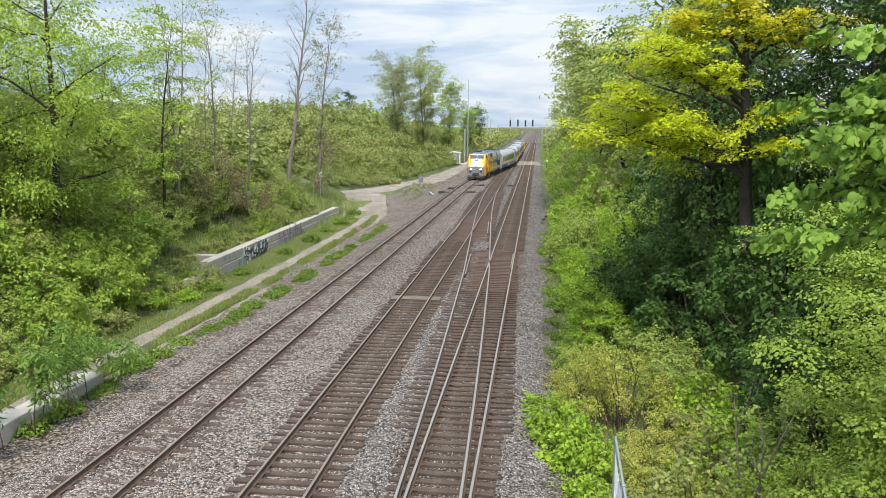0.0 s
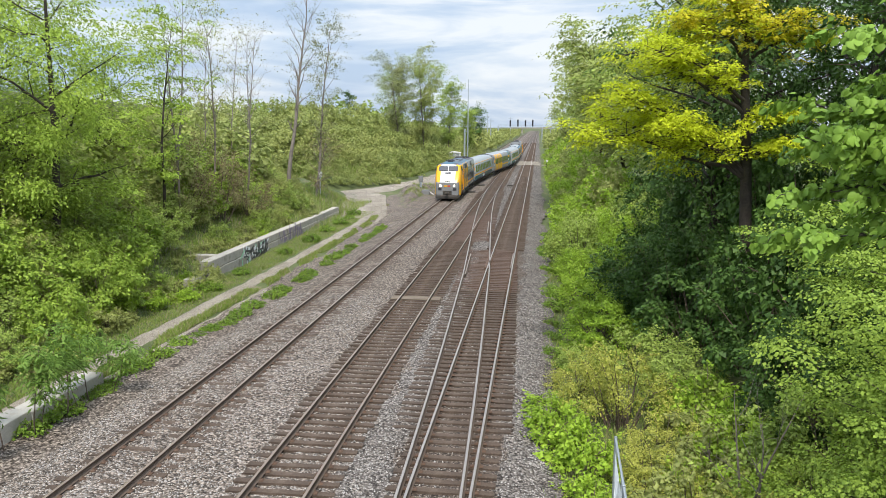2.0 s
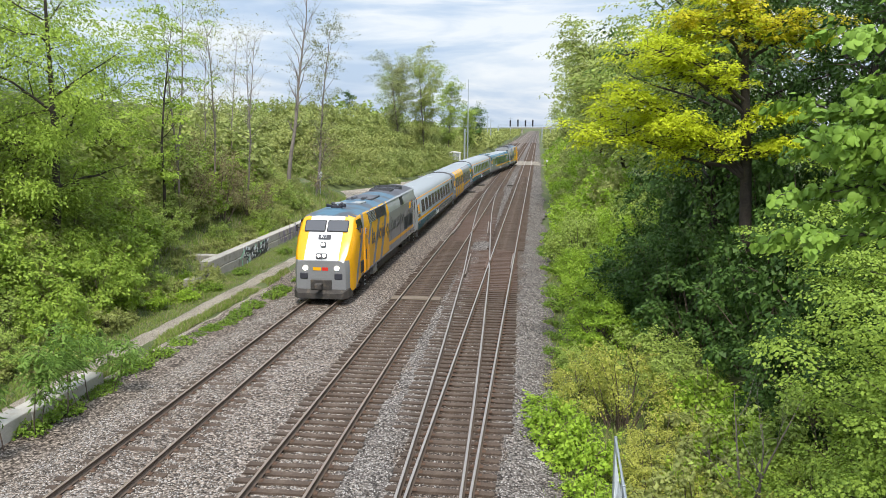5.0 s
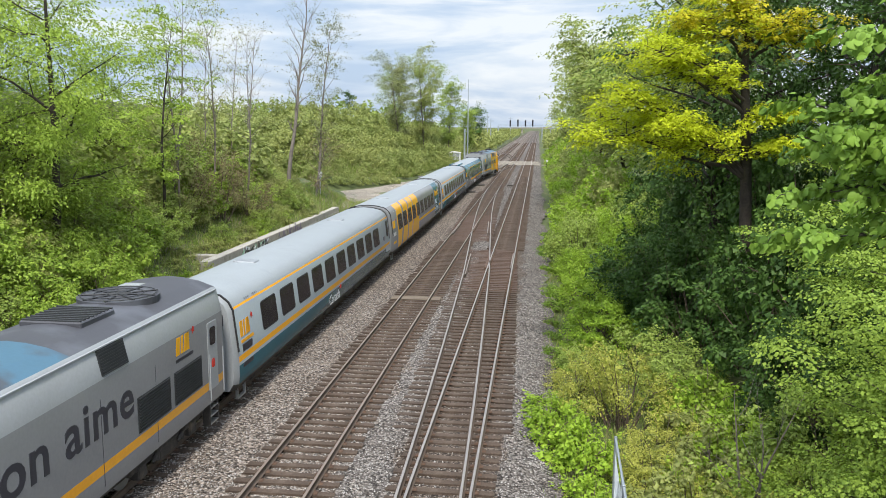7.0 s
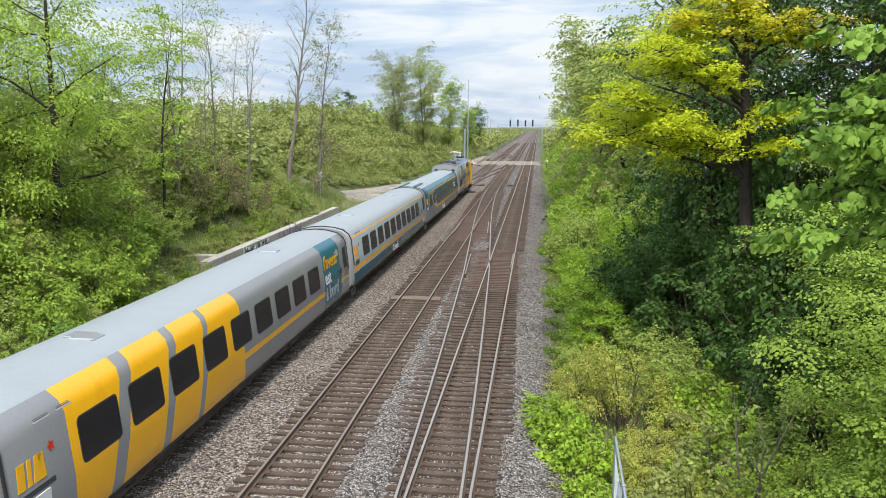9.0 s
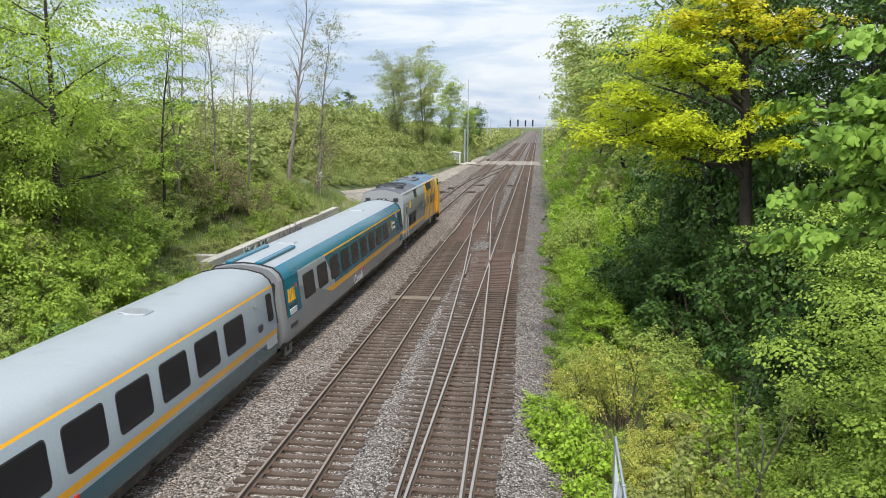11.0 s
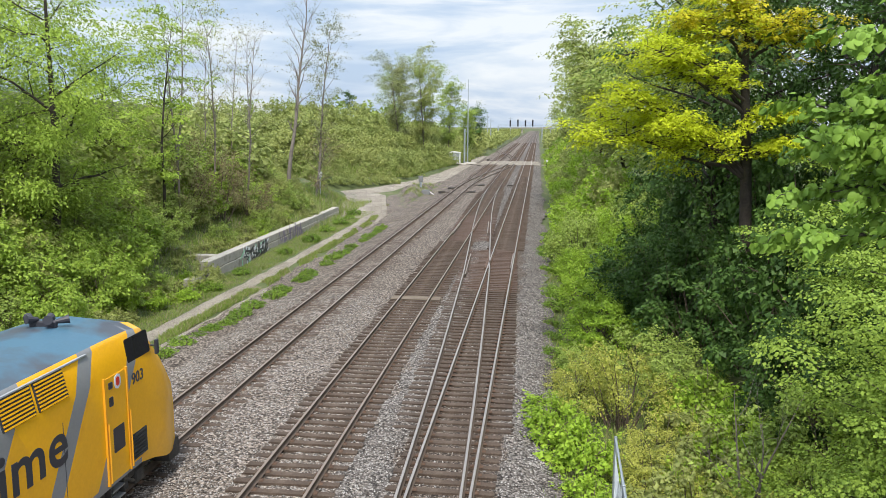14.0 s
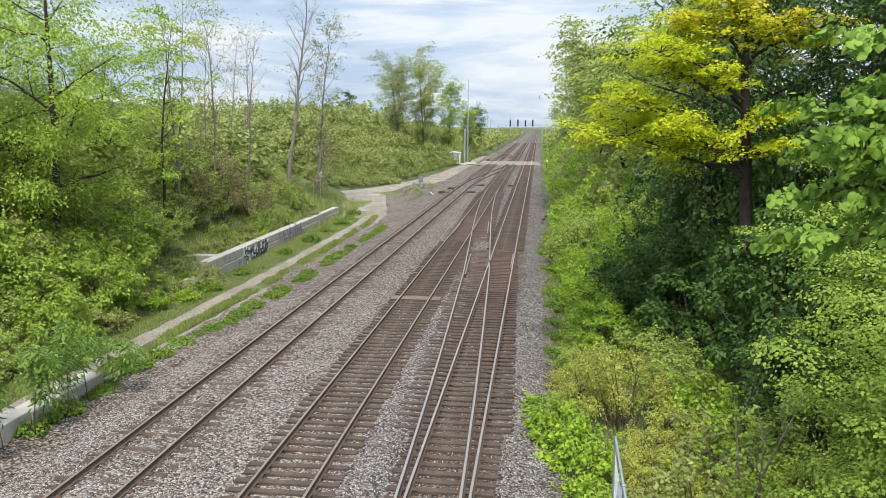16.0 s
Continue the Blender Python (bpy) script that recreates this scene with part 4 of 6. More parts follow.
    part("fuel_tank", bm, P["under"], t)
    bm = bmesh.new()
    box(bm, -1.3, 1.3, -9.5, 10.0, 0.62, 0.87)
    part("underframe", bm, P["under"], t)
    # roof
    for y in (7.3, 5.1):
        f = thing("roof_fan", "", "")
        f.parent = t
        bm = bmesh.new()
        if y > 6:
            tube(bm, (0, y, 4.1), (0, y, 4.28), 0.98, n=32)
        else:
            box(bm, -0.72, 0.72, y - 0.7, y + 0.7, 4.1, 4.29, 0.03)
        part("fan_housing", bm, P["soot"], f)
        bm = bmesh.new()
        if y > 6:
            for k in range(9):
                tube(bm, (0, y, 4.30), (0.95 * math.cos(k * 0.698), y + 0.95 * math.sin(k * 0.698), 4.30), 0.02, n=4)
            for r in (0.3, 0.6, 0.9):
                for k in range(24):
                    a0, a1 = k * math.pi / 12, (k + 1) * math.pi / 12
                    tube(bm, (r * math.cos(a0), y + r * math.sin(a0), 4.31), (r * math.cos(a1), y + r * math.sin(a1), 4.31), 0.014, n=4)
        else:
            for k in range(9):
                box(bm, -0.68, 0.68, y - 0.66 + k * 0.16, y - 0.6 + k * 0.16, 4.29, 4.32)
        part("fan_grille", bm, P["louvre"], f)
    bm = bmesh.new()
    box(bm, -0.75, 0.75, -1.9, 0.6, 4.1, 4.27, 0.03)
    tube(bm, (0.3, -2.3, 4.27), (0.3, -1.3, 4.27), 0.1, n=10)
    tube(bm, (-0.3, -2.3, 4.27), (-0.3, -1.3, 4.27), 0.1, n=10)
    part("exhaust_hatch", bm, P["soot"], t, "black exhaust silencer hatch")
    for x, y in ((-0.5, -4.2), (0.4, -4.2), (0.45, -3.5), (-0.4, 8.7)):
        bm = bmesh.new()
        box(bm, x - 0.28, x + 0.28, y - 0.22, y + 0.22, 4.14, 4.245)
        part("roof_patch", bm, P["light"], t, "pale grey roof patch")
    horn = thing("horn", "", "")
    horn.parent = t
    for k in range(5):
        a = (k - 2) * 0.16
        bm = bmesh.new()
        tube(bm, (a * 0.7, -7.1, 4.34 + 0.05 * (k % 2)), (a * 1.5, -7.38 + (0.5 if k % 2 else 0.0) * 0.9 + 0.05 * abs(k - 2), 4.38 + 0.05 * (k % 2)), 0.035, 0.10, n=10)
        part("trumpet", bm, P["ink"], horn)
    bm = bmesh.new()
    box(bm, -0.3, 0.3, -7.15, -7.03, 4.2, 4.36, 0.02)
    part("horn_bracket", bm, P["ink"], horn)
    truck(t, -6.9, 2.75, 0.5)
    truck(t, 6.9, 2.75, 0.5)
    return t


def coach(kind, label):
    """A low smooth-sided passenger car, resting on z = 0, centred on its length."""
    t = thing("passenger_car", label, "railway carriage", "train")
    half = [(1.40, 0.52), (1.54, 0.74), (1.57, 1.0), (1.57, 1.75), (1.42, 3.02), (1.30, 3.26), (1.05, 3.46), (0.55, 3.58), (0.0, 3.62)]
    L = 12.55
    end = [(x * 0.93, 0.56 + (z - 0.52) * 0.975) for x, z in half]
    bm = loft([(-L, end), (-L + 0.22, half), (0.0, half), (L - 0.22, half), (L, end)])
    tilt = math.atan2(0.15, 1.27)
    zs = {"plain": (1.31, 1.41, 1.60, 3.03, 3.09), "yellow": (1.36, 1.55, 3.02), "business": (1.36, 1.62, 2.98, 3.05)}[kind]
    for z in zs:
        cut(bm, (0, 0, z), (0, 0, 1))
    sl = Vector((0, 1, -0.35)).normalized()
    grey_bands = ((-9.05, 0.5), (-6.7, 0.4), (-4.65, 0.3))
    if kind == "yellow":
        for y in (-10.4, -1.3, 8.1, 10.9):
            cut(bm, (0, y, 0), (0, 1, 0))
        for y, w in grey_bands:
            cut(bm, (0, y, 1.0), sl)
            cut(bm, (0, y + w, 1.0), sl)
        for x in (-1.06, 1.06):
            cut(bm, (x, 0, 0), (1, 0, 0))
    if kind == "business":
        cut(bm, (0, -6.2, 2.4), Vector((0, 1, 0.9)).normalized())
        cut(bm, (0, -8.6, 2.0), Vector((0, 0.25, 1)).normalized())
        cut(bm, (0, -10.6, 0), (0, 1, 0))
        for x in (-1.06, 1.06):
            cut(bm, (x, 0, 0), (1, 0, 0))
    mats = [P["silver"], P["pale"], P["slate"], P["orange"], P["yellow"], P["grey"], P["teal"], P["light"], P["under"]]

    def pick(c, n):
        # underside and lower edge coloured near-black to stand for the shadow gap
        if n.z < -0.3 and c.z < 0.7:
            return 8
        if abs(c.y) > L - 0.25:
            return 5 if kind != "plain" else 7
        if kind == "plain":
            if c.z > 3.09:
                return 0
            if c.z > 3.03:
                return 3
            return 1 if c.z > 1.60 else 3 if c.z > 1.41 else 1 if c.z > 1.31 else 2
        if kind == "yellow":
            if -10.4 < c.y < -1.3 and abs(c.x) > 1.06:
                return 5 if any(y < c.y - 0.35 * (c.z - 1.0) < y + w for y, w in grey_bands) else 4
            if abs(c.x) <= 1.06 and c.z > 3.3:
                return 0
            if 8.1 < c.y < 10.9:
                return 6
            return 4 if 1.36 < c.z < 1.55 and c.y > -1.3 else 5
        if abs(c.x) <= 1.06 and c.z > 3.3:
            return 0
        if c.z > 3.05:
            return 6
        if c.y < -6.2 and c.z > 1.62:
            top = (c.z - 2.0) + 0.25 * (c.y + 8.6)
            return 7 if top > 0 and c.y > -10.6 else 6 if c.y < -10.6 else 5
        if c.z > 2.98:
            return 3
        if c.z > 1.62:
            return 6
        return 3 if c.z > 1.36 and c.y > -6.2 else 5

    livery(bm, pick)
    part("body", bm, mats, t, smooth=True)
    for s in (-1, 1):
        for k in range(10 if kind == "plain" else 9):
            y = -10.06 + k * 2.0
            w = side_part(t, "window", s, 1.554, y, 1.86, 1.46, 0.90, 0.014, P["glass"], 0.10, tilt, label="dark tinted window")
            r = side_part(w, "window_frame", 1, 0, 0, 0, 1.54, 0.98, 0.004, P["rubber"], 0.12)
            r.matrix_basis = Matrix.Translation((-0.04, -0.04, 0.0))
        side_part(t, "door", s, 1.590, 11.28, 1.10, 0.95, 2.0, 0.02, P["light"] if kind == "plain" else P["teal"] if kind == "business" else P["grey"], 0.05, tilt, label="plug door near the end of the car")
        side_part(t, "door_window", s, 1.552, 11.55, 1.98, 0.48, 0.92, 0.016, P["glass"], 0.08, tilt, label="tall narrow door window")
        side_part(t, "marker", s, 1.56, 10.55, 1.85, 0.4, 0.24, 0.012, P["ink"], 0.08)
        bm = bmesh.new()
        tube(bm, (s * 1.40, 10.55, 2.82), (s * 1.455, 10.55, 2.83), 0.16, n=16)
        part("round_cover", bm, P["light"], t, "round cover plate beside the door")
        side_part(t, "notice", s, 1.572, -12.0, 1.66, 0.8, 0.22, 0.008, P["white"] if kind != "plain" else P["ink"], 0.02)
        side_part(t, "notice", s, 1.575, -12.0, 1.17, 0.85, 0.14, 0.008, P["yellow"] if kind == "yellow" else P["ink"], 0.02)
        for q in (-11.3, -10.6):
            v = side_part(t, "roof_vent", s, 1.37, q, 3.10, 0.5, 0.2, 0.02, P["light"] if kind != "business" else P["teal"], 0.02, radians(42), label="small louvred vent")
            bm = bmesh.new()
            for k in range(5):
                box(bm, 0.04, 0.46, 0.03 + k * 0.034, 0.045 + k * 0.034, 0.02, 0.03)
            part("vent_slats", bm, P["ink"], v)
            tagged(v.children[0], kind="stuff")
        logo(t, s, 1.53, -12.05 if s > 0 else -11.2, 2.12, 0.95, tilt, P["yellow"] if kind != "plain" else P["orange"])
        if kind != "yellow":
            lettering(t, "Canada", 0.62, P["white"], on_side(s, 1.607, -1.98 if s > 0 else 0.2, 0.82), "wordmark", slant=0.2, bold=-0.006)
            side_part(t, "emblem", s, 1.60, 0.02 if s > 0 else -2.0, 1.2, 0.14, 0.16, 0.01, P["red"], 0.01, label="small red flag")
        if kind == "yellow":
            lettering(t, "l'avenir", 0.80, P["yellow"], on_side(s, 1.505, 8.25 if s > 0 else 10.8, 2.42, tilt), "slogan", bold=0.012)
            lettering(t, "est", 0.80, P["white"], on_side(s, 1.575, 8.25 if s > 0 else 10.8, 1.78, tilt), "slogan", bold=0.012)
            lettering(t, "à bord", 0.80, P["pale"], on_side(s, 1.58, 8.25 if s > 0 else 10.8, 1.12), "slogan", bold=0.012)
        if kind == "business":
            o = side_part(t, "wordmark", s, 1.56, -4.0, 1.0, 2.2, 0.26, 0.008, P["white"], 0.1, 0.0, 0.1, "white script wordmark bar")
            lettering(t, "BUSINESS", 0.22, P["white"], on_side(s, 1.497, 8.9 if s > 0 else 10.3, 2.42, tilt), "class_lettering")
            lettering(t, "AFFAIRES", 0.22, P["white"], on_side(s, 1.53, 8.9 if s > 0 else 10.3, 2.14, tilt), "class_lettering")
            side_part(t, "class_bar", s, 1.533, 8.65, 2.1, 0.1, 0.6, 0.008, P["orange"], 0, tilt)
        bm = bmesh.new()
        box(bm, s * 1.38 - 0.05, s * 1.38 + 0.05, -12.15, -11.5, 0.2, 0.24)
        box(bm, s * 1.38 - 0.04, s * 1.38 + 0.04, -12.15, -12.1, 0.2, 0.75)
        box(bm, s * 1.38 - 0.04, s * 1.38 + 0.04, -11.55, -11.5, 0.2, 0.75)
        part("foot_step", bm, P["steel"], t)
        for e in (-1, 1):
            bm = bmesh.new()
            box(bm, s * 1.1 - 0.1, s * 1.1 + 0.1, e * L - 0.02, e * (L + 0.05) + 0.02, 2.55, 2.95, 0.05)
            part("end_lamp", bm, P["ink"], t)
            bm = bmesh.new()
            tube(bm, (s * 0.9, e * L, 1.3), (s * 0.95, e * (L + 0.25), 1.05), 0.05, n=8)
            tube(bm, (s * 0.95, e * (L + 0.25), 1.05), (s * 0.9, e * (L + 0.3), 0.6), 0.03, n=8)
            part("cable", bm, P["orange"], t, "yellow jumper cable")
    for e in (-1, 1):
        bm = bmesh.new()
        y0, y1 = sorted((e * (L - 0.02), e * (L + 0.36)))
        box(bm, -0.55, 0.55, y0, y1, 0.95, 3.05, 0.1)
        part("gangway", bm, P["rubber"], t, "black rubber gangway bellows")
        coupler(t, e * L, e * 0.55)
        bm = bmesh.new()
        y0, y1 = sorted((e * (L - 0.24), e * (L - 0.16)))
        arch = half[3:] + [(-x, z) for x, z in reversed(half[3:-1])]
        ring = [[bm.verts.new((x * k, e * (L - 0.2) + q, z * k + (1 - k) * 1.5)) for x, z in arch] for k, q in ((0.995, -0.03), (1.016, -0.03), (1.016, 0.03), (0.995, 0.03))]
        for a, b in zip(ring, ring[1:] + ring[:1]):
            for i in range(len(arch) - 1):
                bm.faces.new((a[i], a[i + 1], b[i + 1], b[i]))
        bmesh.ops.recalc_face_normals(bm, faces=bm.faces[:])
        part("end_seal", bm, P["rubber"], t)
        truck(t, e * 9.1, 2.6, 0.42, 1.15)
    bm = bmesh.new()
    box(bm, -1.25, 1.25, -6.6, 6.6, 0.3, 0.66, 0.05)
    for q in (-4.5, -1.0, 2.6, 4.4):
        box(bm, -1.38, 1.38, q - 0.7, q + 0.8, 0.34, 0.64, 0.04)
    part("underfloor_box", bm, P["under"], t)
    for y in (-7.2, 5.8):
        bm = bmesh.new()
        box(bm, -0.3, 0.35, y - 0.28, y + 0.25, 3.56, 3.64, 0.03)
        box(bm, -0.5, 0.1, y - 0.12, y + 0.4, 3.56, 3.63, 0.02)
        part("roof_hatch", bm, P["steel"], t, "small steel roof vent")
    if kind == "business":
        for x in (-0.55, 0.55):
            bm = bmesh.new()
            box(bm, x - 0.12, x + 0.12, -12.4, -8.3, 3.56, 3.68, 0.03)
            part("roof_duct", bm, P["teal"], t, "long teal roof duct")
    return t


TRAIN_V = 18.2
LOCO_L, COACH_L = 21.1, 25.85
front_loco = locomotive("911", "yellow and grey diesel locomotive with white nose hauling the train", True)
coach_first = coach("plain", "pale grey passenger car with orange stripe and slate skirt")
coach_second = coach("yellow", "grey passenger car with broad yellow panels and dark windows")
coach_third = coach("plain", "pale grey passenger car with orange line below the roof")
coach_fourth = coach("business", "teal business-class passenger car with orange stripe")
rear_loco = locomotive("903", "yellow and grey diesel locomotive pushing at the rear", False)


def motions():
    """The train runs towards and past the camera on the left track."""
    def path(t):
        return 128.1 - TRAIN_V * t

    def line_x(y):
        """From the middle track over the far crossover on to the left track."""
        u = min(1.0, max(0.0, (y - 112) / 76))
        left = -8.234 + 0.0007 * y
        return left + (-3.824 - left) * (3 * u * u - 2 * u ** 3)

    offset = 0.0
    for ob, length, turn in ((front_loco, LOCO_L, 0), (coach_first, COACH_L, 0), (coach_second, COACH_L, 0), (coach_third, COACH_L, 0), (coach_fourth, COACH_L, 0), (rear_loco, LOCO_L, 180)):
        rows = []
        for k in range(33):
            t = k * 0.5
            y = path(t) + offset + length / 2
            b = length * 0.35
            xa, xb = line_x(y - b), line_x(y + b)
            rows.append((t, pose((xa + xb) / 2, y, 0.0, 0, 0, turn - math.degrees(math.atan2(xb - xa, 2 * b)))))
        walk(ob, rows)
        offset += length
    for ob, late in ((white_truck, 0.0), (dark_truck, 1.35)):
        rows = []
        for t in (0.0, 4.0, 8.0, 12.0, 16.0):
            d = (t + late - 12.5) * 12.6
            rows.append((t, pose(*road_point(d), 0, 5.4, 0)))
        walk(ob, rows)


def road_point(d):
    """Along the far embankment road, d metres past a mark."""
    return (-81.5 + min(d, 43), 190.0, 11.8 - 0.094 * min(d, 43))


def far_truck(name, label, mat, length, height):
    """A box truck, travelling towards +x, resting on z = 0."""
    t = thing(name, label, "truck")
    bm = bmesh.new()
    box(bm, -length / 2, length / 2 - 2.0, -1.2, 1.2, 0.9, height, 0.05)
    part("cargo_box", bm, mat, t)
    bm = bmesh.new()
    box(bm, length / 2 - 1.9, length / 2, -1.1, 1.1, 0.6, 2.5, 0.15)
    part("cab", bm, mat, t)
    for x in (-length / 2 + 1.0, length / 2 - 1.0):
        for q in (-1, 1):
            bm = bmesh.new()
            tube(bm, (x, q * 0.9, 0.48), (x, q * 1.2, 0.48), 0.48, n=16)
            part("wheel", bm, P["rubber"], t)
    return t


def embankment():
    bm = bmesh.new()
    a, b = road_point(-165), road_point(43)
    top = [(p[0], p[1] + q, p[2]) for p in (a, (b[0] + 4, b[1], b[2] - 0.4)) for q in (-5, 5)]
    low = [(p[0], p[1] + q, -2.0) for p in (a, b) for q in (-14, 14)]
    v = [bm.verts.new(p) for p in top + low]
    for f in ((0, 2, 3, 1), (0, 4, 6, 2), (1, 3, 7, 5), (0, 1, 5, 4), (2, 6, 7, 3)):
        bm.faces.new([v[i] for i in f])
    bmesh.ops.recalc_face_normals(bm, faces=bm.faces[:])
    tagged(part("embankment", bm, M["soil"]), "grassy road embankment behind the trees", "embankment", kind="structure")


embankment()
white_truck = far_truck("box_truck", "white box truck on the road behind the trees", P["white"], 6.6, 3.4)
dark_truck = far_truck("pickup_truck", "dark blue truck on the road behind the trees", P["slate"], 5.4, 2.0)


# ---------------------------------------------------------------- plants
def branchy(rng, height, trunk_r, crown_from, reach, limbs, subs, twigs, lean=(0, 0), forks=1, rise=0.55):
    """Tubes of a tree's wood and the tips of its twigs."""
    segs, tips = [], []

    def grow(a, d, length, r0, steps, wob, droop=0.0):
        p, dirs, out = np.array(a, float), np.array(d, float), []
        dirs /= np.linalg.norm(dirs)
        out.append((p.copy(), dirs.copy(), r0))
        for i in range(steps):
            dirs = dirs + rng.normal(0, wob, 3) + np.array([0, 0, droop])
            dirs /= np.linalg.norm(dirs)
            q = p + dirs * length / steps
            ra, rb = r0 * (1 - 0.85 * i / steps), r0 * (1 - 0.85 * (i + 1) / steps)
            segs.append((*p, *q, ra, rb))
            p = q
            out.append((p.copy(), dirs.copy(), rb))
        return out

    for k in range(forks):
        a = 2 * np.pi * k / forks + rng.uniform(0, 1)
        tilt = 0.0 if forks == 1 else 0.22
        trunk = grow((0.1 * k, 0, -0.4), (lean[0] + tilt * np.cos(a), lean[1] + tilt * np.sin(a), 1), height * (1 - 0.12 * k), trunk_r, 9, 0.05)
        m = max(3, limbs // forks)
        for i in range(m):
            u = crown_from + (0.98 - crown_from) * (i + rng.uniform(0, 0.9)) / m
            j = min(8, int(u * 9))
            w = u * 9 - j
            p = trunk[j][0] * (1 - w) + trunk[j + 1][0] * w
            az = i * 2.4 + rng.uniform(-0.5, 0.5)
            L = reach * (0.35 + 0.65 * math.sin(math.pi * min(1, 0.25 + 0.8 * (1 - u) / (1 - crown_from + 1e-6)))) * rng.uniform(0.75, 1.15)
            limb = grow(p, (math.cos(az), math.sin(az), rise + rng.uniform(-0.15, 0.25)), L, trunk[j][2] * 0.5, 5, 0.13, 0.03)
            for s in range(subs):
                b = limb[1 + s * 5 // subs] if subs else limb[-1]
                d2 = b[1] + rng.normal(0, 0.65, 3)
                sub = grow(b[0], d2, L * rng.uniform(0.3, 0.5), b[2] * 0.55, 3, 0.18, 0.02)
                for t in range(twigs):
                    c = sub[1 + t % 3]
                    tw = grow(c[0], c[1] + rng.normal(0, 0.7, 3), L * rng.uniform(0.12, 0.25), c[2] * 0.5, 2, 0.2)
                    tips += [tw[1][0], tw[2][0]]
                tips.append(sub[-1][0])
            tips.append(limb[-1][0])
    return np.array(segs), np.array(tips)


def make_tree(name, label, at, seed, height, trunk_r, crown_from, reach, limbs, subs, twigs, leaves, leaf, mat, bark, cluster=0.45, lean=(0, 0), forks=1, rise=0.55, mat2=None, ratio=0.62, per=28, droop=0.45, shape=0):
    rng = np.random.default_rng(seed)
    segs, tips = branchy(rng, height, trunk_r, crown_from, reach, limbs, subs, twigs, lean, forks, rise)
    t = thing(name, label, "tree", at=at)
    thick = segs[:, 6] > 0.045
    v, f = tubes(segs[thick], 7)
    o = new("trunk", np_mesh("trunk", v, f, bark, True))
    o.parent = t
    if leaves > 3000:
        segs = segs[(segs[:, 6] > 0.011)]
        thick = segs[:, 6] > 0.045
    v, f = tubes(segs[~thick], 3)
    o = tagged(new("twig", np_mesh("twig", v, f, bark, True)), kind="stuff")
    o.parent = t
    if leaves:
        def crown(nm, n, m, tp):
            k = max(1, n // per)
            c = tp[rng.choice(len(tp), k, replace=k > len(tp))] + rng.normal(0, cluster * 0.35, (k, 3))
            mid = np.array([lean[0], lean[1], 0.0]) * c[:, 2:3]
            pts, nor, out = sprays(rng, c, (c - mid) * np.array([1, 1, 0.0]) + rng.normal(0, 0.3, (k, 3)), per, cluster * 1.35, droop)
            v2, f2 = set_leaves(rng, pts, nor, out, leaf, shape or (3 if leaf >= 0.24 else 4), ratio)
            o2 = new(nm, np_mesh(nm, v2, f2, m))
            o2.parent = t
        if mat2 is None:
            crown("crown", leaves, mat, tips)
        else:
            hi = tips[:, 2] > np.quantile(tips[:, 2], 0.82)
            crown("crown", int(leaves * 0.86), mat, tips[~hi])
            crown("crown_top", int(leaves * 0.14), mat2, tips[hi])
    return t


def make_bush(name, label, seed, width, height, leaves, leaf, mat, stems=14, lobes=22, group=""):
    """A shrub of many small leafy clumps, lit from above and open below, and of arching shoots on thin stems."""
    rng = np.random.default_rng(seed)
    t = thing(name, label, "shrub", group)
    segs, pts, nor = [], [], []
    lobes = int(lobes * 2.2)
    n = int(leaves * 0.74) // lobes
    k = int(leaves * 0.26) // lobes
    for i in range(lobes):
        a, r = rng.uniform(0, 2 * np.pi), math.sqrt(rng.uniform(0, 1)) * width * 0.45
        z = height * (0.10 + 0.80 * rng.uniform(0, 1) ** 0.75 * (1 - (r / (width * 0.56)) ** 2))
        c = np.array([r * math.cos(a), r * math.sin(a), z])
        rad = rng.uniform(0.06, 0.15) * width
        d = rng.normal(size=(n, 3)) + np.array([0.5 * math.cos(a), 0.5 * math.sin(a), 0.35])
        d /= np.linalg.norm(d, axis=1)[:, None]
        pts.append(c + d * (rad * rng.uniform(0.35, 1.15, n) ** 0.5)[:, None] * np.array([1, 1, 0.6]))
        nor.append(d + np.array([0, 0, 0.7]))
        if i < stems * 2:
            m = c * 0.5 + rng.normal(0, 0.1, 3)
            segs += [(c[0] * 0.15, c[1] * 0.15, -0.3, *m, 0.032, 0.02), (*m, *c, 0.02, 0.010)]
        w = np.array([math.cos(a), math.sin(a), 0]) * rng.uniform(0.1, 0.9) + rng.normal(0, 0.35, 3) + np.array([0, 0, 0.9])
        L = rng.uniform(0.12, 0.34) * width * 0.8
        w = w / np.linalg.norm(w)
        q = c + w * L * 0.6
        e = q + (w + np.array([0, 0, -0.5])) * L * 0.45
        segs += [(*c, *q, 0.009, 0.006), (*q, *e, 0.006, 0.003)]
        u = rng.uniform(0.1, 1, k)[:, None]
        pts.append(np.where(u < 0.6, c + (q - c) * u / 0.6, q + (e - q) * (u - 0.6) / 0.4) + rng.normal(0, leaf * 0.45, (k, 3)))
        nor.append(np.tile([0.0, 0.0, 1.0], (k, 1)))
    pts, nor = np.concatenate(pts), np.concatenate(nor)
    keep = pts[:, 2] > -0.1
    pts, nor = pts[keep], nor[keep]
    v, f = set_leaves(rng, pts, nor, pts * np.array([1, 1, 0.0]) / width * 2, leaf, 3 if leaf > 0.11 else 4, 0.62, 0.5)
    o = new("crown", np_mesh("crown", v, f, mat))
    o.parent = t
    v, f = tubes(segs, 3)
    o = tagged(new("stem", np_mesh("stem", v, f, M["twig"])), kind="stuff")
    o.parent = t
    return t


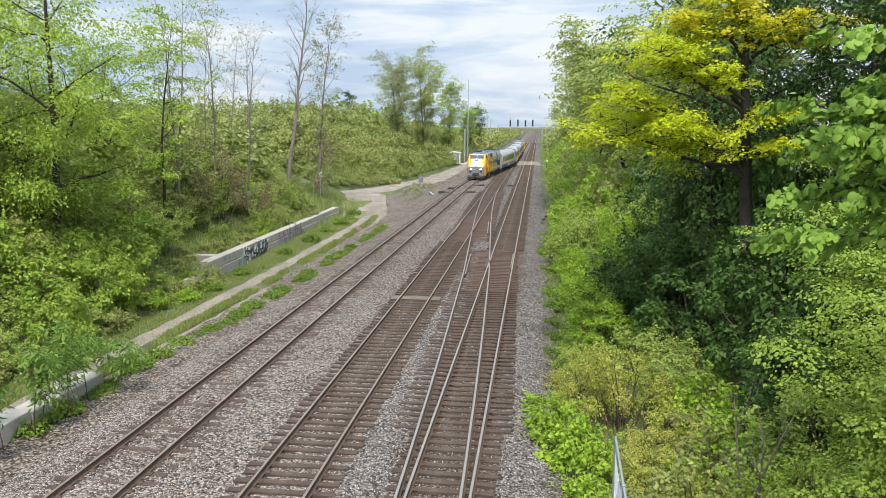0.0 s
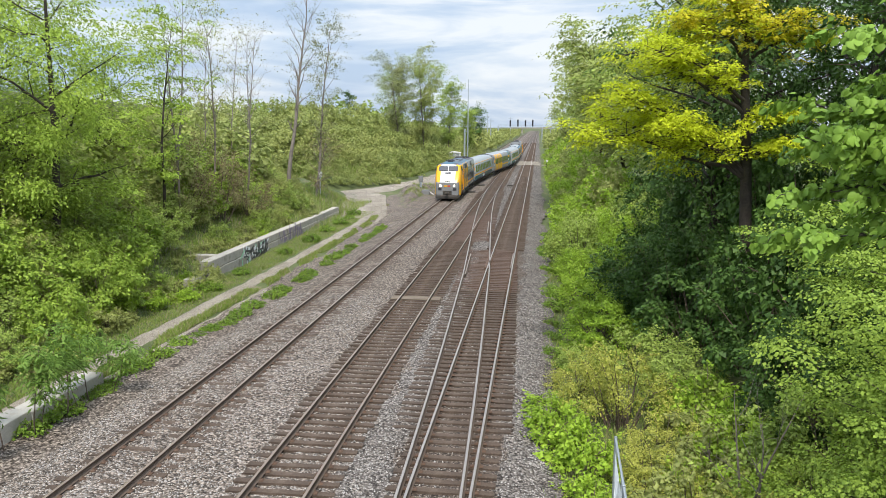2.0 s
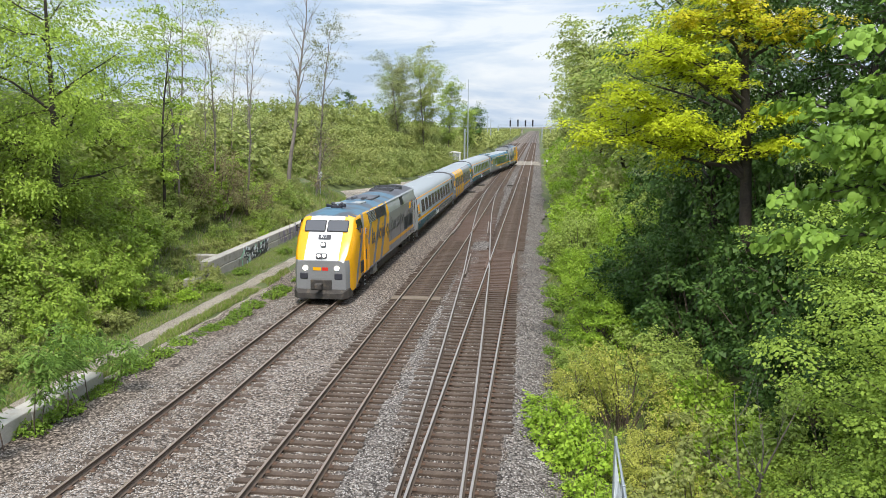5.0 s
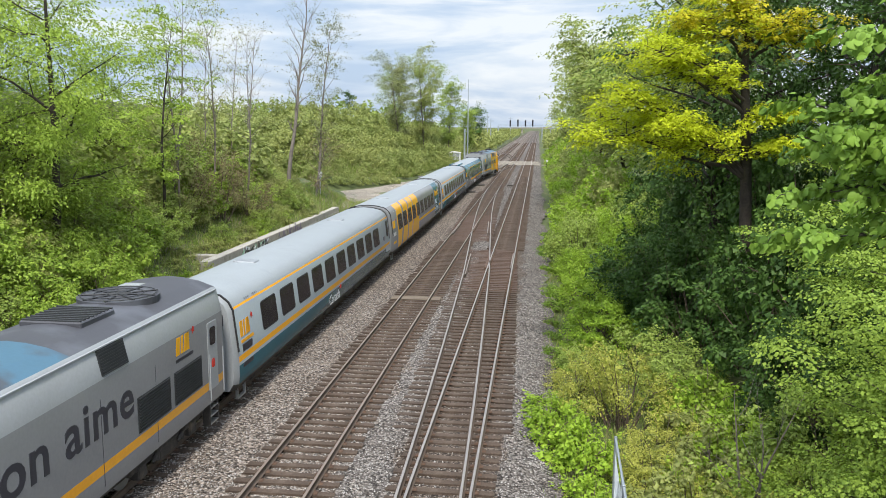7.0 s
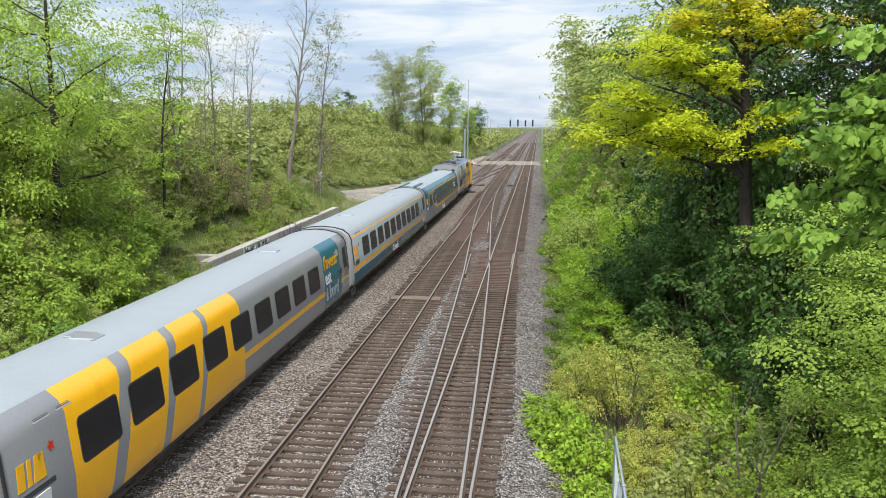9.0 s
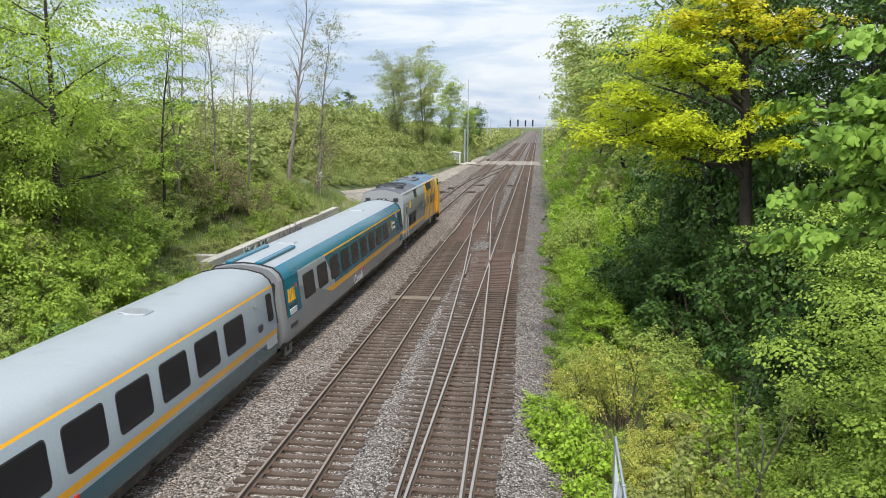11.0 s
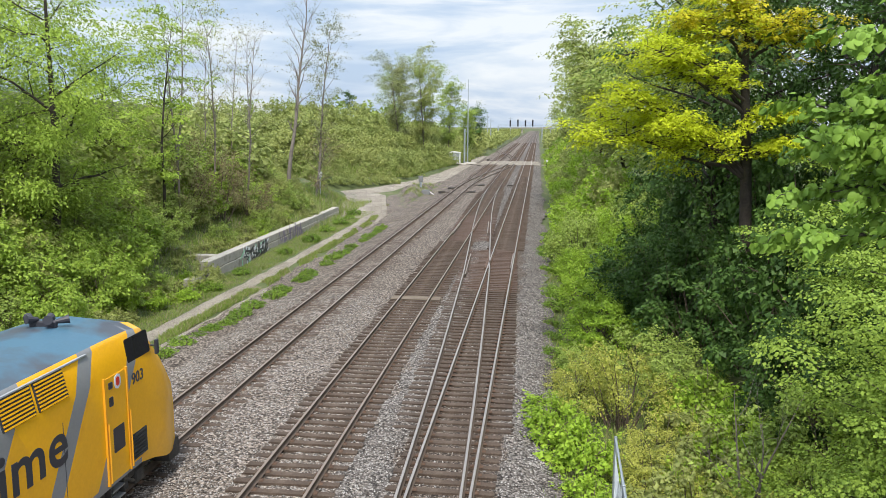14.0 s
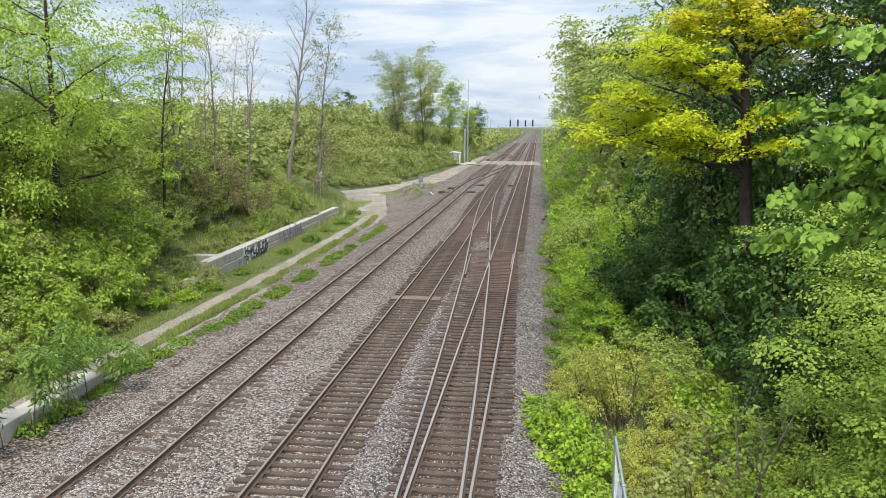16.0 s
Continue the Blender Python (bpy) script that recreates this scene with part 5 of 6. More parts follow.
def place(ob, x, y, scale=1.0, turn=0.0, sink=0.1, tall=1.0, z=None):
    zz = float(land(x, y)) - sink if z is None else z
    o = copy_thing(ob, Matrix.Translation((x, y, zz)) @ Matrix.Rotation(turn, 4, "Z"))
    o.scale = (scale, scale, scale * tall)
    return o


def put(ob, x, y, scale=1.0, turn=0.0, sink=0.1, tall=1.0):
    ob.matrix_basis = Matrix.Translation((x, y, float(land(x, y)) - sink)) @ Matrix.Rotation(turn, 4, "Z") @ Matrix.Diagonal((scale, scale, scale * tall, 1))


def at(x, y, turn=0.0):
    return pose(x, y, float(land(x, y)) - 0.1, 0, 0, turn)


def large_leaves(rng, pts, out, size):
    """Broad rounded leaves that hang from a shoot, folded along the middle rib."""
    n = len(pts)
    ax = out * 0.55 + rng.normal(0, 0.38, (n, 3)) + np.array([0, 0, -0.75])
    ax /= np.linalg.norm(ax, axis=1)[:, None]
    nor = rng.normal(0, 0.4, (n, 3)) + out * 0.4 + np.array([-0.1, -0.35, 0.75])
    nor -= ax * (ax * nor).sum(1)[:, None]
    nor /= np.linalg.norm(nor, axis=1)[:, None] + 1e-9
    side = np.cross(nor, ax)
    s = (size * rng.uniform(0.5, 1.2, n))[:, None]
    rows = []
    for u, w, h in ((0.0, 0.0, 0.0), (-0.06, 0.30, -0.06), (0.25, 0.50, -0.13), (0.62, 0.40, -0.16), (1.05, 0.0, -0.2), (0.62, -0.40, -0.16), (0.25, -0.50, -0.13), (-0.06, -0.30, -0.06), (0.5, 0.0, 0.02)):
        rows.append(pts + ax * s * u + side * s * w + nor * s * h)
    v = np.stack(rows, 1).reshape(-1, 3)
    i = np.arange(n)[:, None] * 9
    f = np.concatenate([i + np.array([q]) for q in ((0, 1, 2, 8), (8, 2, 3, 4), (8, 4, 5, 6), (0, 8, 6, 7))], 0)
    return v, f


def linden():
    """Boughs of a broad-leaved tree that stands just beside the view, in drooping tiers."""
    rng = np.random.default_rng(91)
    bx, by = 7.4, 5.6
    t = thing("linden_tree", "linden with large rounded light green leaves", "tree", at=at(bx, by))
    z0 = float(land(bx, by)) - 0.1
    segs = [(0, 0, -0.3, 0.1, 0, 5, 0.22, 0.17), (0.1, 0, 5, 0, 0.1, 11.5, 0.17, 0.06)]
    pts, heads = [], []

    def shoot(a, b, r, leafy_from, step, m):
        prev, n = a, max(3, int(np.linalg.norm(b - a) / step))
        way = (b - a) / np.linalg.norm(b - a)
        for i in range(1, n + 1):
            u = i / n
            q = a + (b - a) * u + np.array([0, 0, 0.10 * np.linalg.norm(b - a) * math.sin(u * 3.1)]) + rng.normal(0, 0.008, 3)
            segs.append((*prev, *q, r * (1.15 - u), r * (1.1 - u)))
            if u > leafy_from:
                for k in range(m):
                    pts.append(q + rng.normal(0, 0.022, 3))
                    heads.append(way + rng.normal(0, 0.5, 3))
            prev = q

    for tip in ((4.0, 5.6, 9.05), (4.25, 5.4, 9.3), (3.82, 5.6, 8.6), (4.1, 5.8, 8.75), (3.70, 5.5, 8.42), (3.95, 5.6, 8.3), (3.66, 5.6, 8.04), (4.1, 5.5, 8.05), (3.62, 5.5, 7.76), (4.2, 5.4, 7.85), (4.35, 5.7, 8.5), (4.4, 5.3, 8.95), (4.3, 5.6, 8.2)):
        e = np.array(tip) - np.array([bx - 0.12, by, z0])
        a = np.array([0, 0, e[2] - rng.uniform(0.5, 0.9)])
        shoot(a, e, 0.022, 0.84, 0.05, 4)
        for k in range(12):
            u = rng.uniform(0.60, 0.98)
            c = a + (e - a) * u + np.array([0, 0, 0.10 * np.linalg.norm(e - a) * math.sin(u * 3.1)])
            d = np.array([-0.32, rng.normal(0, 0.30), rng.normal(-0.03, 0.06)]) * rng.uniform(0.5, 0.95)
            shoot(c, c + d, 0.006, 0.12, 0.032, 5)
    v, f = tubes(segs, 5)
    o = new("trunk", np_mesh("trunk", v, f, M["bark"], True))
    o.parent = t
    v, f = large_leaves(rng, np.array(pts), np.array(heads), 0.057)
    o = new("crown", np_mesh("crown", v, f, M["leaf_linden"]))
    o.parent = t


def golden_maple():
    """A maple with long level boughs in tiers, its top turning gold."""
    rng = np.random.default_rng(77)
    bx, by = 10.1, 31.0
    t = thing("maple_tree", "maple with yellow-green leaves and golden top", "tree", at=at(bx, by))
    z0 = float(land(bx, by)) - 0.1
    segs = [(0, 0, -0.4, -0.1, 0, 4, 0.30, 0.25), (-0.1, 0, 4, -0.35, -0.2, 8, 0.25, 0.2), (-0.35, -0.2, 8, -0.6, -0.3, 11, 0.2, 0.14), (-0.6, -0.3, 11, -0.5, 0, 14.5, 0.14, 0.04)]
    low, top = [], []
    for zs, dx, dy, dz, spread_m, gold in ((6.6, -5.9, -1.2, 1.7, 1.0, 0), (6.6, -4.9, -1.6, 3.0, 1.0, 0), (6.9, -4.6, -0.6, 2.4, 1.0, 0), (7.0, -5.2, 0.8, 1.9, 1.0, 0), (6.8, -3.0, -1.8, 1.6, 0.9, 0), (8.8, -4.4, -1.2, 2.2, 1.0, 0), (9.0, -3.2, 0.6, 2.6, 1.0, 0), (9.4, -3.6, -2.0, 1.6, 0.9, 0),
                                          (7.4, 1.3, -1.5, 0.5, 0.6, 0), (8.8, 1.0, -1.2, 0.2, 0.6, 0), (10.8, -2.6, -1.0, 1.6, 0.9, 1), (11.0, 2.0, -0.8, 0.8, 0.8, 1), (11.2, 0.8, -1.6, 1.0, 0.8, 1), (11.6, -1.4, -1.4, 1.3, 0.8, 1), (12.4, -2.2, 0.4, 1.2, 0.9, 0)):
        a = np.array([-0.35, -0.2, zs - z0])
        e = a + np.array([dx, dy, dz])
        prev, L = a, np.linalg.norm(e - a)
        for i in range(1, 9):
            u = i / 8
            q = a + (e - a) * np.array([u, u, 1 - (1 - u) ** 1.6]) + rng.normal(0, 0.06, 3)
            segs.append((*prev, *q, 0.075 * (1.1 - u) + 0.008, 0.075 * (1.0 - u) + 0.008))
            if u > 0.3:
                for k in range(5 + int(L / 3)):
                    h = q + rng.normal(0, 0.62 * spread_m, 3) * np.array([1, 1, 0.42]) + np.array([0, 0, 0.1])
                    segs.append((*q, *h, 0.018, 0.006))
                    (top if gold and rng.uniform() < 0.55 else low).append(h)
            prev = q
    v, f = tubes(segs, 7)
    o = new("trunk", np_mesh("trunk", v, f, M["bark"], True))
    o.parent = t
    for nm, c, mat in (("crown", np.array(low), M["leaf_yellow"]), ("crown_top", np.array(top), M["leaf_gold"])):
        pts, nor, out = sprays(rng, c, c * np.array([1, 1, 0.0]) + rng.normal(0, 0.2, c.shape), 80, 0.50, 0.5, 0.12)
        v, f = set_leaves(rng, pts, nor, out, 0.115, 6, 0.75)
        o = new(nm, np_mesh(nm, v, f, mat))
        o.parent = t


def plants():
    R = random.Random(11)
    kinds = {}
    for key, label, w, h, n, leaf, mat in (
        ("fresh", "leafy shrub with fresh light green leaves on a bank", 4.4, 3.9, 6400, 0.16, "leaf_fresh"),
        ("mid", "dense green shrub on the railway bank", 4.4, 3.6, 6200, 0.135, "leaf_mid"),
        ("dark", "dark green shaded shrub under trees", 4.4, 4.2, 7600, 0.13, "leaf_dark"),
        ("olive", "olive green shrub with thin brown twigs", 4.2, 3.2, 6200, 0.125, "leaf_olive"),
        ("bright", "bright green dense shrub beside the track", 3.6, 3.2, 6800, 0.12, "leaf_shrub"),
        ("yellow", "yellow-green flowering shrub beside the track", 3.2, 2.6, 7600, 0.07, "leaf_bloom"),
        ("small", "small leafy green bush near the track", 2.2, 1.5, 2600, 0.12, "leaf_shrub"),
        ("low", "low olive green bush with small leaves", 2.2, 1.6, 2600, 0.115, "leaf_olive"),
        ("weed", "low broad-leaved green weeds", 1.7, 0.7, 900, 0.14, "leaf_weed"),
        ("far", "large green shrub on the far bank", 6.0, 4.8, 2000, 0.30, "leaf_bank"),
        ("far_olive", "large olive green shrub on the far bank", 6.0, 4.4, 2000, 0.29, "leaf_olive"),
        ("far_fresh", "large bright green shrub along the line", 6.0, 5.0, 2600, 0.27, "leaf_shrub"),
        ("lime", "light green maple shrub with layered leaves", 3.6, 3.6, 6500, 0.095, "leaf_lime"),
        ("brown", "twiggy shrub with brownish young leaves", 4.4, 4.2, 3000, 0.10, "leaf_brown"),
    ):
        kinds[key] = make_bush("weed_clump" if key == "weed" else "shrub", label, len(kinds) + 5, w, h, n, leaf, M[mat], group="weeds" if key == "weed" else "shrubs on the bank", lobes=30 if key in ("bright", "mid", "fresh") else 22)
    used = set()

    far_spots = {}

    def add(key, x, y, s=1.0, tall=1.0, sink=0.2):
        if key.startswith("far"):
            far_spots.setdefault(key, []).append((x, y, s, tall, R.uniform(0, 6.28)))
            return
        if key not in used:
            used.add(key)
            put(kinds[key], x, y, s, R.uniform(0, 6.28), sink, tall)
        else:
            place(kinds[key], x, y, s, R.uniform(0, 6.28), sink, tall)

    # left bank: rows of shrubs up the slope
    y = 20.0
    while y < 93:
        for row, d in enumerate((1.2, 3.4, 5.8, 9.0)):
            toe = (-17.6 - 0.03 * (y - 41) if y > 38 else -15.6) - max(0.0, (y - 73) * 0.45)
            if row == 0 and y > 40 and R.random() < (0.7 if y < 52 else 0.25):
                continue
            x = toe - d + R.uniform(-0.7, 0.7)
            key = R.choice(["mid", "olive", "fresh", "mid", "olive"])
            if 50 < y < 68 and row in (2, 3) and R.random() < 0.5:
                key = "brown"
            if row == 3:
                key = R.choice(["far", "far_olive", "mid"])
            s = (0.5, 0.8, 1.05, 1.3)[row] * (1.15 if y > 48 else 1.0) * R.uniform(0.85, 1.15)
            add(key, x, y + R.uniform(-1, 1), s, R.uniform(0.8, 1.1))
        y += 3.55
    # far bank beyond the side road
    y = 104.0
    while y < 235:
        edge = float(np.interp(y, [104, 106, 114, 122, 136, 166, 190, 235], [-33, -31, -27.6, -22.4, -19.4, -18.2, -16.8, -16.0]))
        for d, s in ((0.2, 0.5), (2.8, 0.8), (7.5, 1.05), (13, 1.25)):
            add(R.choice(["far", "far_olive", "far_olive", "far"]), edge - d + R.uniform(-1, 1), y + R.uniform(-1.5, 1.5), s * R.uniform(0.85, 1.2), R.uniform(0.8, 1.15))
        y += 5.6
    for x, yy in ((-29.5, 105.5), (-27.4, 107), (-25.6, 109), (-24.0, 111), (-22.8, 113.5), (-21.8, 116), (-20.8, 119), (-19.8, 122), (-27.5, 110), (-25.2, 113), (-23.6, 117), (-22.0, 121)):
        add(R.choice(["far_olive", "far"]), x - 0.6, yy + 0.6, R.uniform(0.42, 0.6), R.uniform(0.7, 0.9))
    for i in range(16):
        add(R.choice(["low", "small", "low"]), -17.6 - 0.06 * i - R.uniform(0, 1.6), 43 + i * 2.0, R.uniform(0.5, 0.9), R.uniform(0.7, 1.0))
    for x, yy in ((-37, 176), (-40, 178), (-43, 176), (-46, 178), (-49, 177), (-34, 178), (-52, 178)):
        add("far_olive", x, yy, 1.5, 1.15)
    for i in range(9):
        add(("far", "far_olive")[i % 2], -51 + 2.5 * i + R.uniform(-0.6, 0.6), 160 + R.uniform(-3, 3), R.uniform(1.4, 1.65), R.uniform(1.1, 1.3))
    for i in range(46):
        yy = R.uniform(112, 182)
        add(R.choice(["far", "far_olive", "far_olive"]), R.uniform(-0.50 * yy, -0.24 * yy - 4), yy, R.uniform(1.0, 1.45), R.uniform(0.9, 1.25))
    for i in range(12):
        add(R.choice(["far", "far_olive"]), -15.5 - R.uniform(0, 3), 240 + i * 13, R.uniform(0.7, 1.0))
    # right bank: bright edge, thicket with shade put into its leaf colour, tall fill
    y = 34.0
    while y < 66:
        add(R.choice(["bright", "bright", "mid"]), 5.1 + R.uniform(-0.4, 0.4), y, R.uniform(0.8, 1.0), R.uniform(0.9, 1.25))
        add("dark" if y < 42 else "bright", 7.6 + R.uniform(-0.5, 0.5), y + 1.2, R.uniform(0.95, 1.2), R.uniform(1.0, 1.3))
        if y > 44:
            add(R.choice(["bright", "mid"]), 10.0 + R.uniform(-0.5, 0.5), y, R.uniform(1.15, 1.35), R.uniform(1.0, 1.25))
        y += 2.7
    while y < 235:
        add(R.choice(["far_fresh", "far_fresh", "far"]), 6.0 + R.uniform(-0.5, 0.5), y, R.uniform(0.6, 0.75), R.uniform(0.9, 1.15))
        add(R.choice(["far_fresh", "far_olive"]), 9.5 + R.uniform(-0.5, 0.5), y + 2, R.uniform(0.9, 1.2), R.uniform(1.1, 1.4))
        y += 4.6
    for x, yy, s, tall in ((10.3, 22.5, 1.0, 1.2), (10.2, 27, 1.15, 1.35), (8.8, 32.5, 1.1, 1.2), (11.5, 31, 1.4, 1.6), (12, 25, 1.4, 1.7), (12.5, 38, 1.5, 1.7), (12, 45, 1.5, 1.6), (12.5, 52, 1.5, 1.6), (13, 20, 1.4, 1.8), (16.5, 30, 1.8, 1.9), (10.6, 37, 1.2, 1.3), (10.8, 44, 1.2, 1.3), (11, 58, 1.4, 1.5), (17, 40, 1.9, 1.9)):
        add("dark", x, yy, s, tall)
    for key, x, yy, s, tall in (("mid", 7.4, 28.6, 0.75, 0.8), ("small", 7.6, 24.6, 1.3, 1.1), ("low", 6.7, 22.6, 1.1, 1.1), ("low", 5.9, 18.4, 1.1, 1.2), ("small", 6.5, 19.6, 1.0, 1.1), ("low", 5.5, 16.4, 0.9, 1.0), ("low", 6.9, 20.9, 1.0, 1.2), ("small", 7.9, 21.8, 1.1, 1.2), ("yellow", 4.9, 24.6, 1.15, 1.15), ("yellow", 3.9, 27.2, 0.8, 1.1), ("yellow", 6.0, 22.5, 0.8, 0.9), ("small", 2.9, 22.6, 0.95, 1.1), ("small", 2.6, 24.6, 0.8, 0.9), ("small", 3.4, 21.0, 1.0, 1.1), ("small", 3.6, 19.0, 0.8, 0.8),
                                ("mid", 3.7, 30.5, 0.5, 0.65), ("bright", 4.3, 33.0, 0.6, 0.7), ("mid", 6.2, 30.0, 0.75, 0.9), ("mid", 6.9, 26.4, 0.7, 0.9), ("small", 6.9, 24.0, 1.0, 1.2), ("olive", 5.8, 18.8, 0.6, 0.75), ("olive", 4.9, 17.0, 0.5, 0.6), ("yellow", 5.4, 20.6, 0.8, 0.75), ("olive", 6.6, 20.8, 0.6, 0.7), ("small", 6.3, 16.8, 0.9, 1.1), ("fresh", 7.3, 18.2, 0.55, 0.7), ("olive", 6.2, 15.2, 0.55, 0.7), ("yellow", 7.2, 16.8, 0.85, 0.8), ("olive", 7.4, 14.8, 0.6, 0.7), ("small", 5.4, 14.8, 1.0, 1.0), ("yellow", 6.4, 18.6, 0.8, 0.8), ("fresh", 8.4, 20.0, 0.55, 0.7), ("yellow", 8.2, 17.2, 0.8, 0.8), ("bright", 8.3, 15.4, 0.6, 0.6), ("small", 4.4, 15.6, 0.9, 0.8), ("lime", 8.0, 11.6, 1.05, 1.2), ("lime", 9.4, 14.6, 1.2, 1.3), ("lime", 7.5, 13.6, 0.75, 1.0), ("lime", 8.6, 9.8, 1.2, 1.3), ("lime", 9.6, 11.8, 1.3, 1.4), ("lime", 7.0, 11.0, 0.7, 0.9), ("lime", 6.8, 12.6, 0.6, 0.8), ("yellow", 6.0, 13.4, 0.8, 0.8), ("olive", 7.6, 16.4, 0.55, 0.8), ("mid", 9.6, 20.6, 0.8, 1.0), ("lime", 8.9, 18.6, 0.7, 0.8), ("mid", 8.6, 21.6, 0.6, 0.8)):
        add(key, x, yy, s, tall)
    for i in range(62):
        yy = 20.5 + i * 0.82 + R.uniform(-0.4, 0.4)
        if R.random() < (0.1 if i < 22 else 0.4):
            continue
        add("weed", float(np.interp(yy, [20, 29, 36, 45, 75], [-12.6, -12.5, -11.8, -11.45, -11.2])) - 0.12 * math.sin(i), yy, R.uniform(0.4, 0.72), R.uniform(0.8, 1.3), -0.1)
    for i in range(16):
        add("weed", 2.9 + R.uniform(-0.35, 0.3), 29 + i * 2.6 + R.uniform(-1, 1), R.uniform(0.4, 0.85), 1.0, 0.05)
    for x, yy in ((-15.2, 60), (-15.6, 66), (-15.6, 71), (-15.4, 54), (-15.6, 46), (-15.5, 41), (-15.9, 75.5), (-16.2, 79)):
        add("weed", x, yy, R.uniform(0.5, 0.9), 1.2, 0.02)
    for i in range(30):
        yy = 19 + i * 0.86 + R.uniform(-0.4, 0.4)
        add(R.choice(["low", "small", "low", "small"]), -15.6 - R.uniform(0, 2.2), yy, R.uniform(0.5, 0.85) if i % 2 else R.uniform(0.7, 1.0), R.uniform(0.8, 1.1))
    # distant shrubs run together
    for key, spots in far_spots.items():
        proto = kinds[key]
        crown = next(c for c in proto.children if c.name.startswith("crown"))
        co = np.empty(len(crown.data.vertices) * 3, np.float32)
        crown.data.vertices.foreach_get("co", co)
        co = co.reshape(-1, 3)
        out = []
        for x, y, s, tall, a in spots:
            c, n = math.cos(a), math.sin(a)
            q = np.stack([co[:, 0] * c - co[:, 1] * n, co[:, 0] * n + co[:, 1] * c, co[:, 2] * tall], 1) * s
            out.append(q + np.array([x, y, float(land(x, y)) - 0.2]))
        v = np.concatenate(out)
        label = proto["label"]
        mat = crown.data.materials[0]
        for o in (*proto.children, proto):
            bpy.data.objects.remove(o)
        tagged(new("thicket", np_mesh("thicket", v, np.arange(len(v)).reshape(-1, 3), mat)), label.replace("large", "thicket of large").replace("shrub", "shrubs"), "thicket", kind="stuff")
    # saplings with tufted leaves by the low concrete blocks
    for i, (x, yy, h) in enumerate(((-12.2, 18.4, 2.5), (-12.3, 19.6, 3.1), (-12.2, 20.7, 3.3), (-12.4, 21.2, 2.2), (-12.2, 22.2, 3.2), (-12.1, 23.0, 2.4), (-12.3, 23.8, 2.6), (-12.4, 17.4, 2.2), (-12.1, 24.5, 2.2), (-12.3, 25.4, 2.0))):
        make_tree("sapling", "sapling with a tuft of green leaves beside the track", at(x, yy, i * 37), 100 + i, h + 0.35, 0.03, 0.66, 0.66, 6, 3, 2, 480, 0.19, M["leaf_sapling"], M["twig"], 0.22, lean=(R.uniform(-0.15, 0.15), R.uniform(-0.15, 0.15)), rise=0.35, ratio=0.3, per=16, droop=0.9)

    for x, yy, sc in ((-19.4, 31.0, 1.0), (-17.6, 33.5, 0.85), (-21.5, 30.0, 1.1), (-18.6, 37.0, 0.9), (-23.0, 34.0, 1.2), (-16.8, 29.0, 0.7), (-20.4, 41.0, 1.0)):
        add("fresh", x, yy, sc, R.uniform(0.9, 1.2))
    for x, yy, sc in ((-21.0, 56.0, 1.1), (-20.2, 60.0, 1.0), (-22.4, 52.5, 1.15), (-22.6, 58.5, 1.25)):
        add("brown", x, yy, sc, R.uniform(1.1, 1.35))
    for key in [k for k in kinds if k not in used and not k.startswith("far")]:
        for o in (*kinds[key].children, kinds[key]):
            bpy.data.objects.remove(o)
    # leafy trees on the left bank
    make_tree("broadleaf_tree", "large maple with fresh light green leaves on the bank", at(-20.6, 35), 3, 15.0, 0.24, 0.10, 5.4, 30, 6, 4, 56000, 0.165, M["leaf_fresh"], M["bark"], 0.50, forks=2, rise=0.4, per=34, droop=0.75, ratio=0.46)
    make_tree("broadleaf_tree", "leafy maple with light green crown on the bank", at(-25.5, 40), 8, 14.0, 0.2, 0.10, 5.2, 20, 6, 4, 20000, 0.19, M["leaf_fresh"], M["bark"], 0.55, per=30, droop=0.7, ratio=0.46)
    make_tree("broadleaf_tree", "leafy tree with green crown behind the bank", at(-27, 50), 18, 10.0, 0.2, 0.10, 5.0, 18, 6, 4, 12000, 0.23, M["leaf_fresh"], M["bark"], 0.55, per=30, droop=0.6, ratio=0.5)
    make_tree("broadleaf_tree", "young tree with sparse light green leaves", at(-21.2, 48), 9, 13.5, 0.12, 0.25, 2.6, 16, 5, 3, 5200, 0.18, M["leaf_fresh"], M["bark"], 0.32)
    # slender and bare trees
    for i, (x, yy, h, r, n, mt) in enumerate(((-21.9, 57, 15.4, 0.11, 2600, "leaf_olive"), (-21.2, 62, 14.6, 0.10, 300, "leaf_pale"), (-23.3, 80, 20.0, 0.24, 900, "leaf_pale"), (-22.3, 88, 18.5, 0.16, 7000, "leaf_pale"), (-24.6, 62, 14, 0.08, 0, "leaf_pale"), (-27.5, 80, 15, 0.09, 500, "leaf_pale"), (-23.6, 54, 15.5, 0.11, 900, "leaf_fresh"), (-22.2, 52, 15.5, 0.10, 1200, "leaf_fresh"), (-25.4, 70, 14, 0.08, 300, "leaf_pale"))):
        make_tree("slender_tree", "slender spring tree with mostly bare grey branches" if n < 1000 else "slender tree with sparse pale young leaves", at(x, yy, 40 * i), 20 + i, h, r, 0.28, h * 0.2, 22, 5, 4, n, 0.14, M[mt], M["bark_grey"], 0.25, rise=1.3, per=5)
    make_tree("blossom_tree", "small twiggy tree with pale brown buds", at(-21.5, 84), 31, 6.5, 0.12, 0.15, 2.8, 18, 6, 5, 2600, 0.12, M["leaf_brown"], M["bark_grey"], 0.25, per=6)
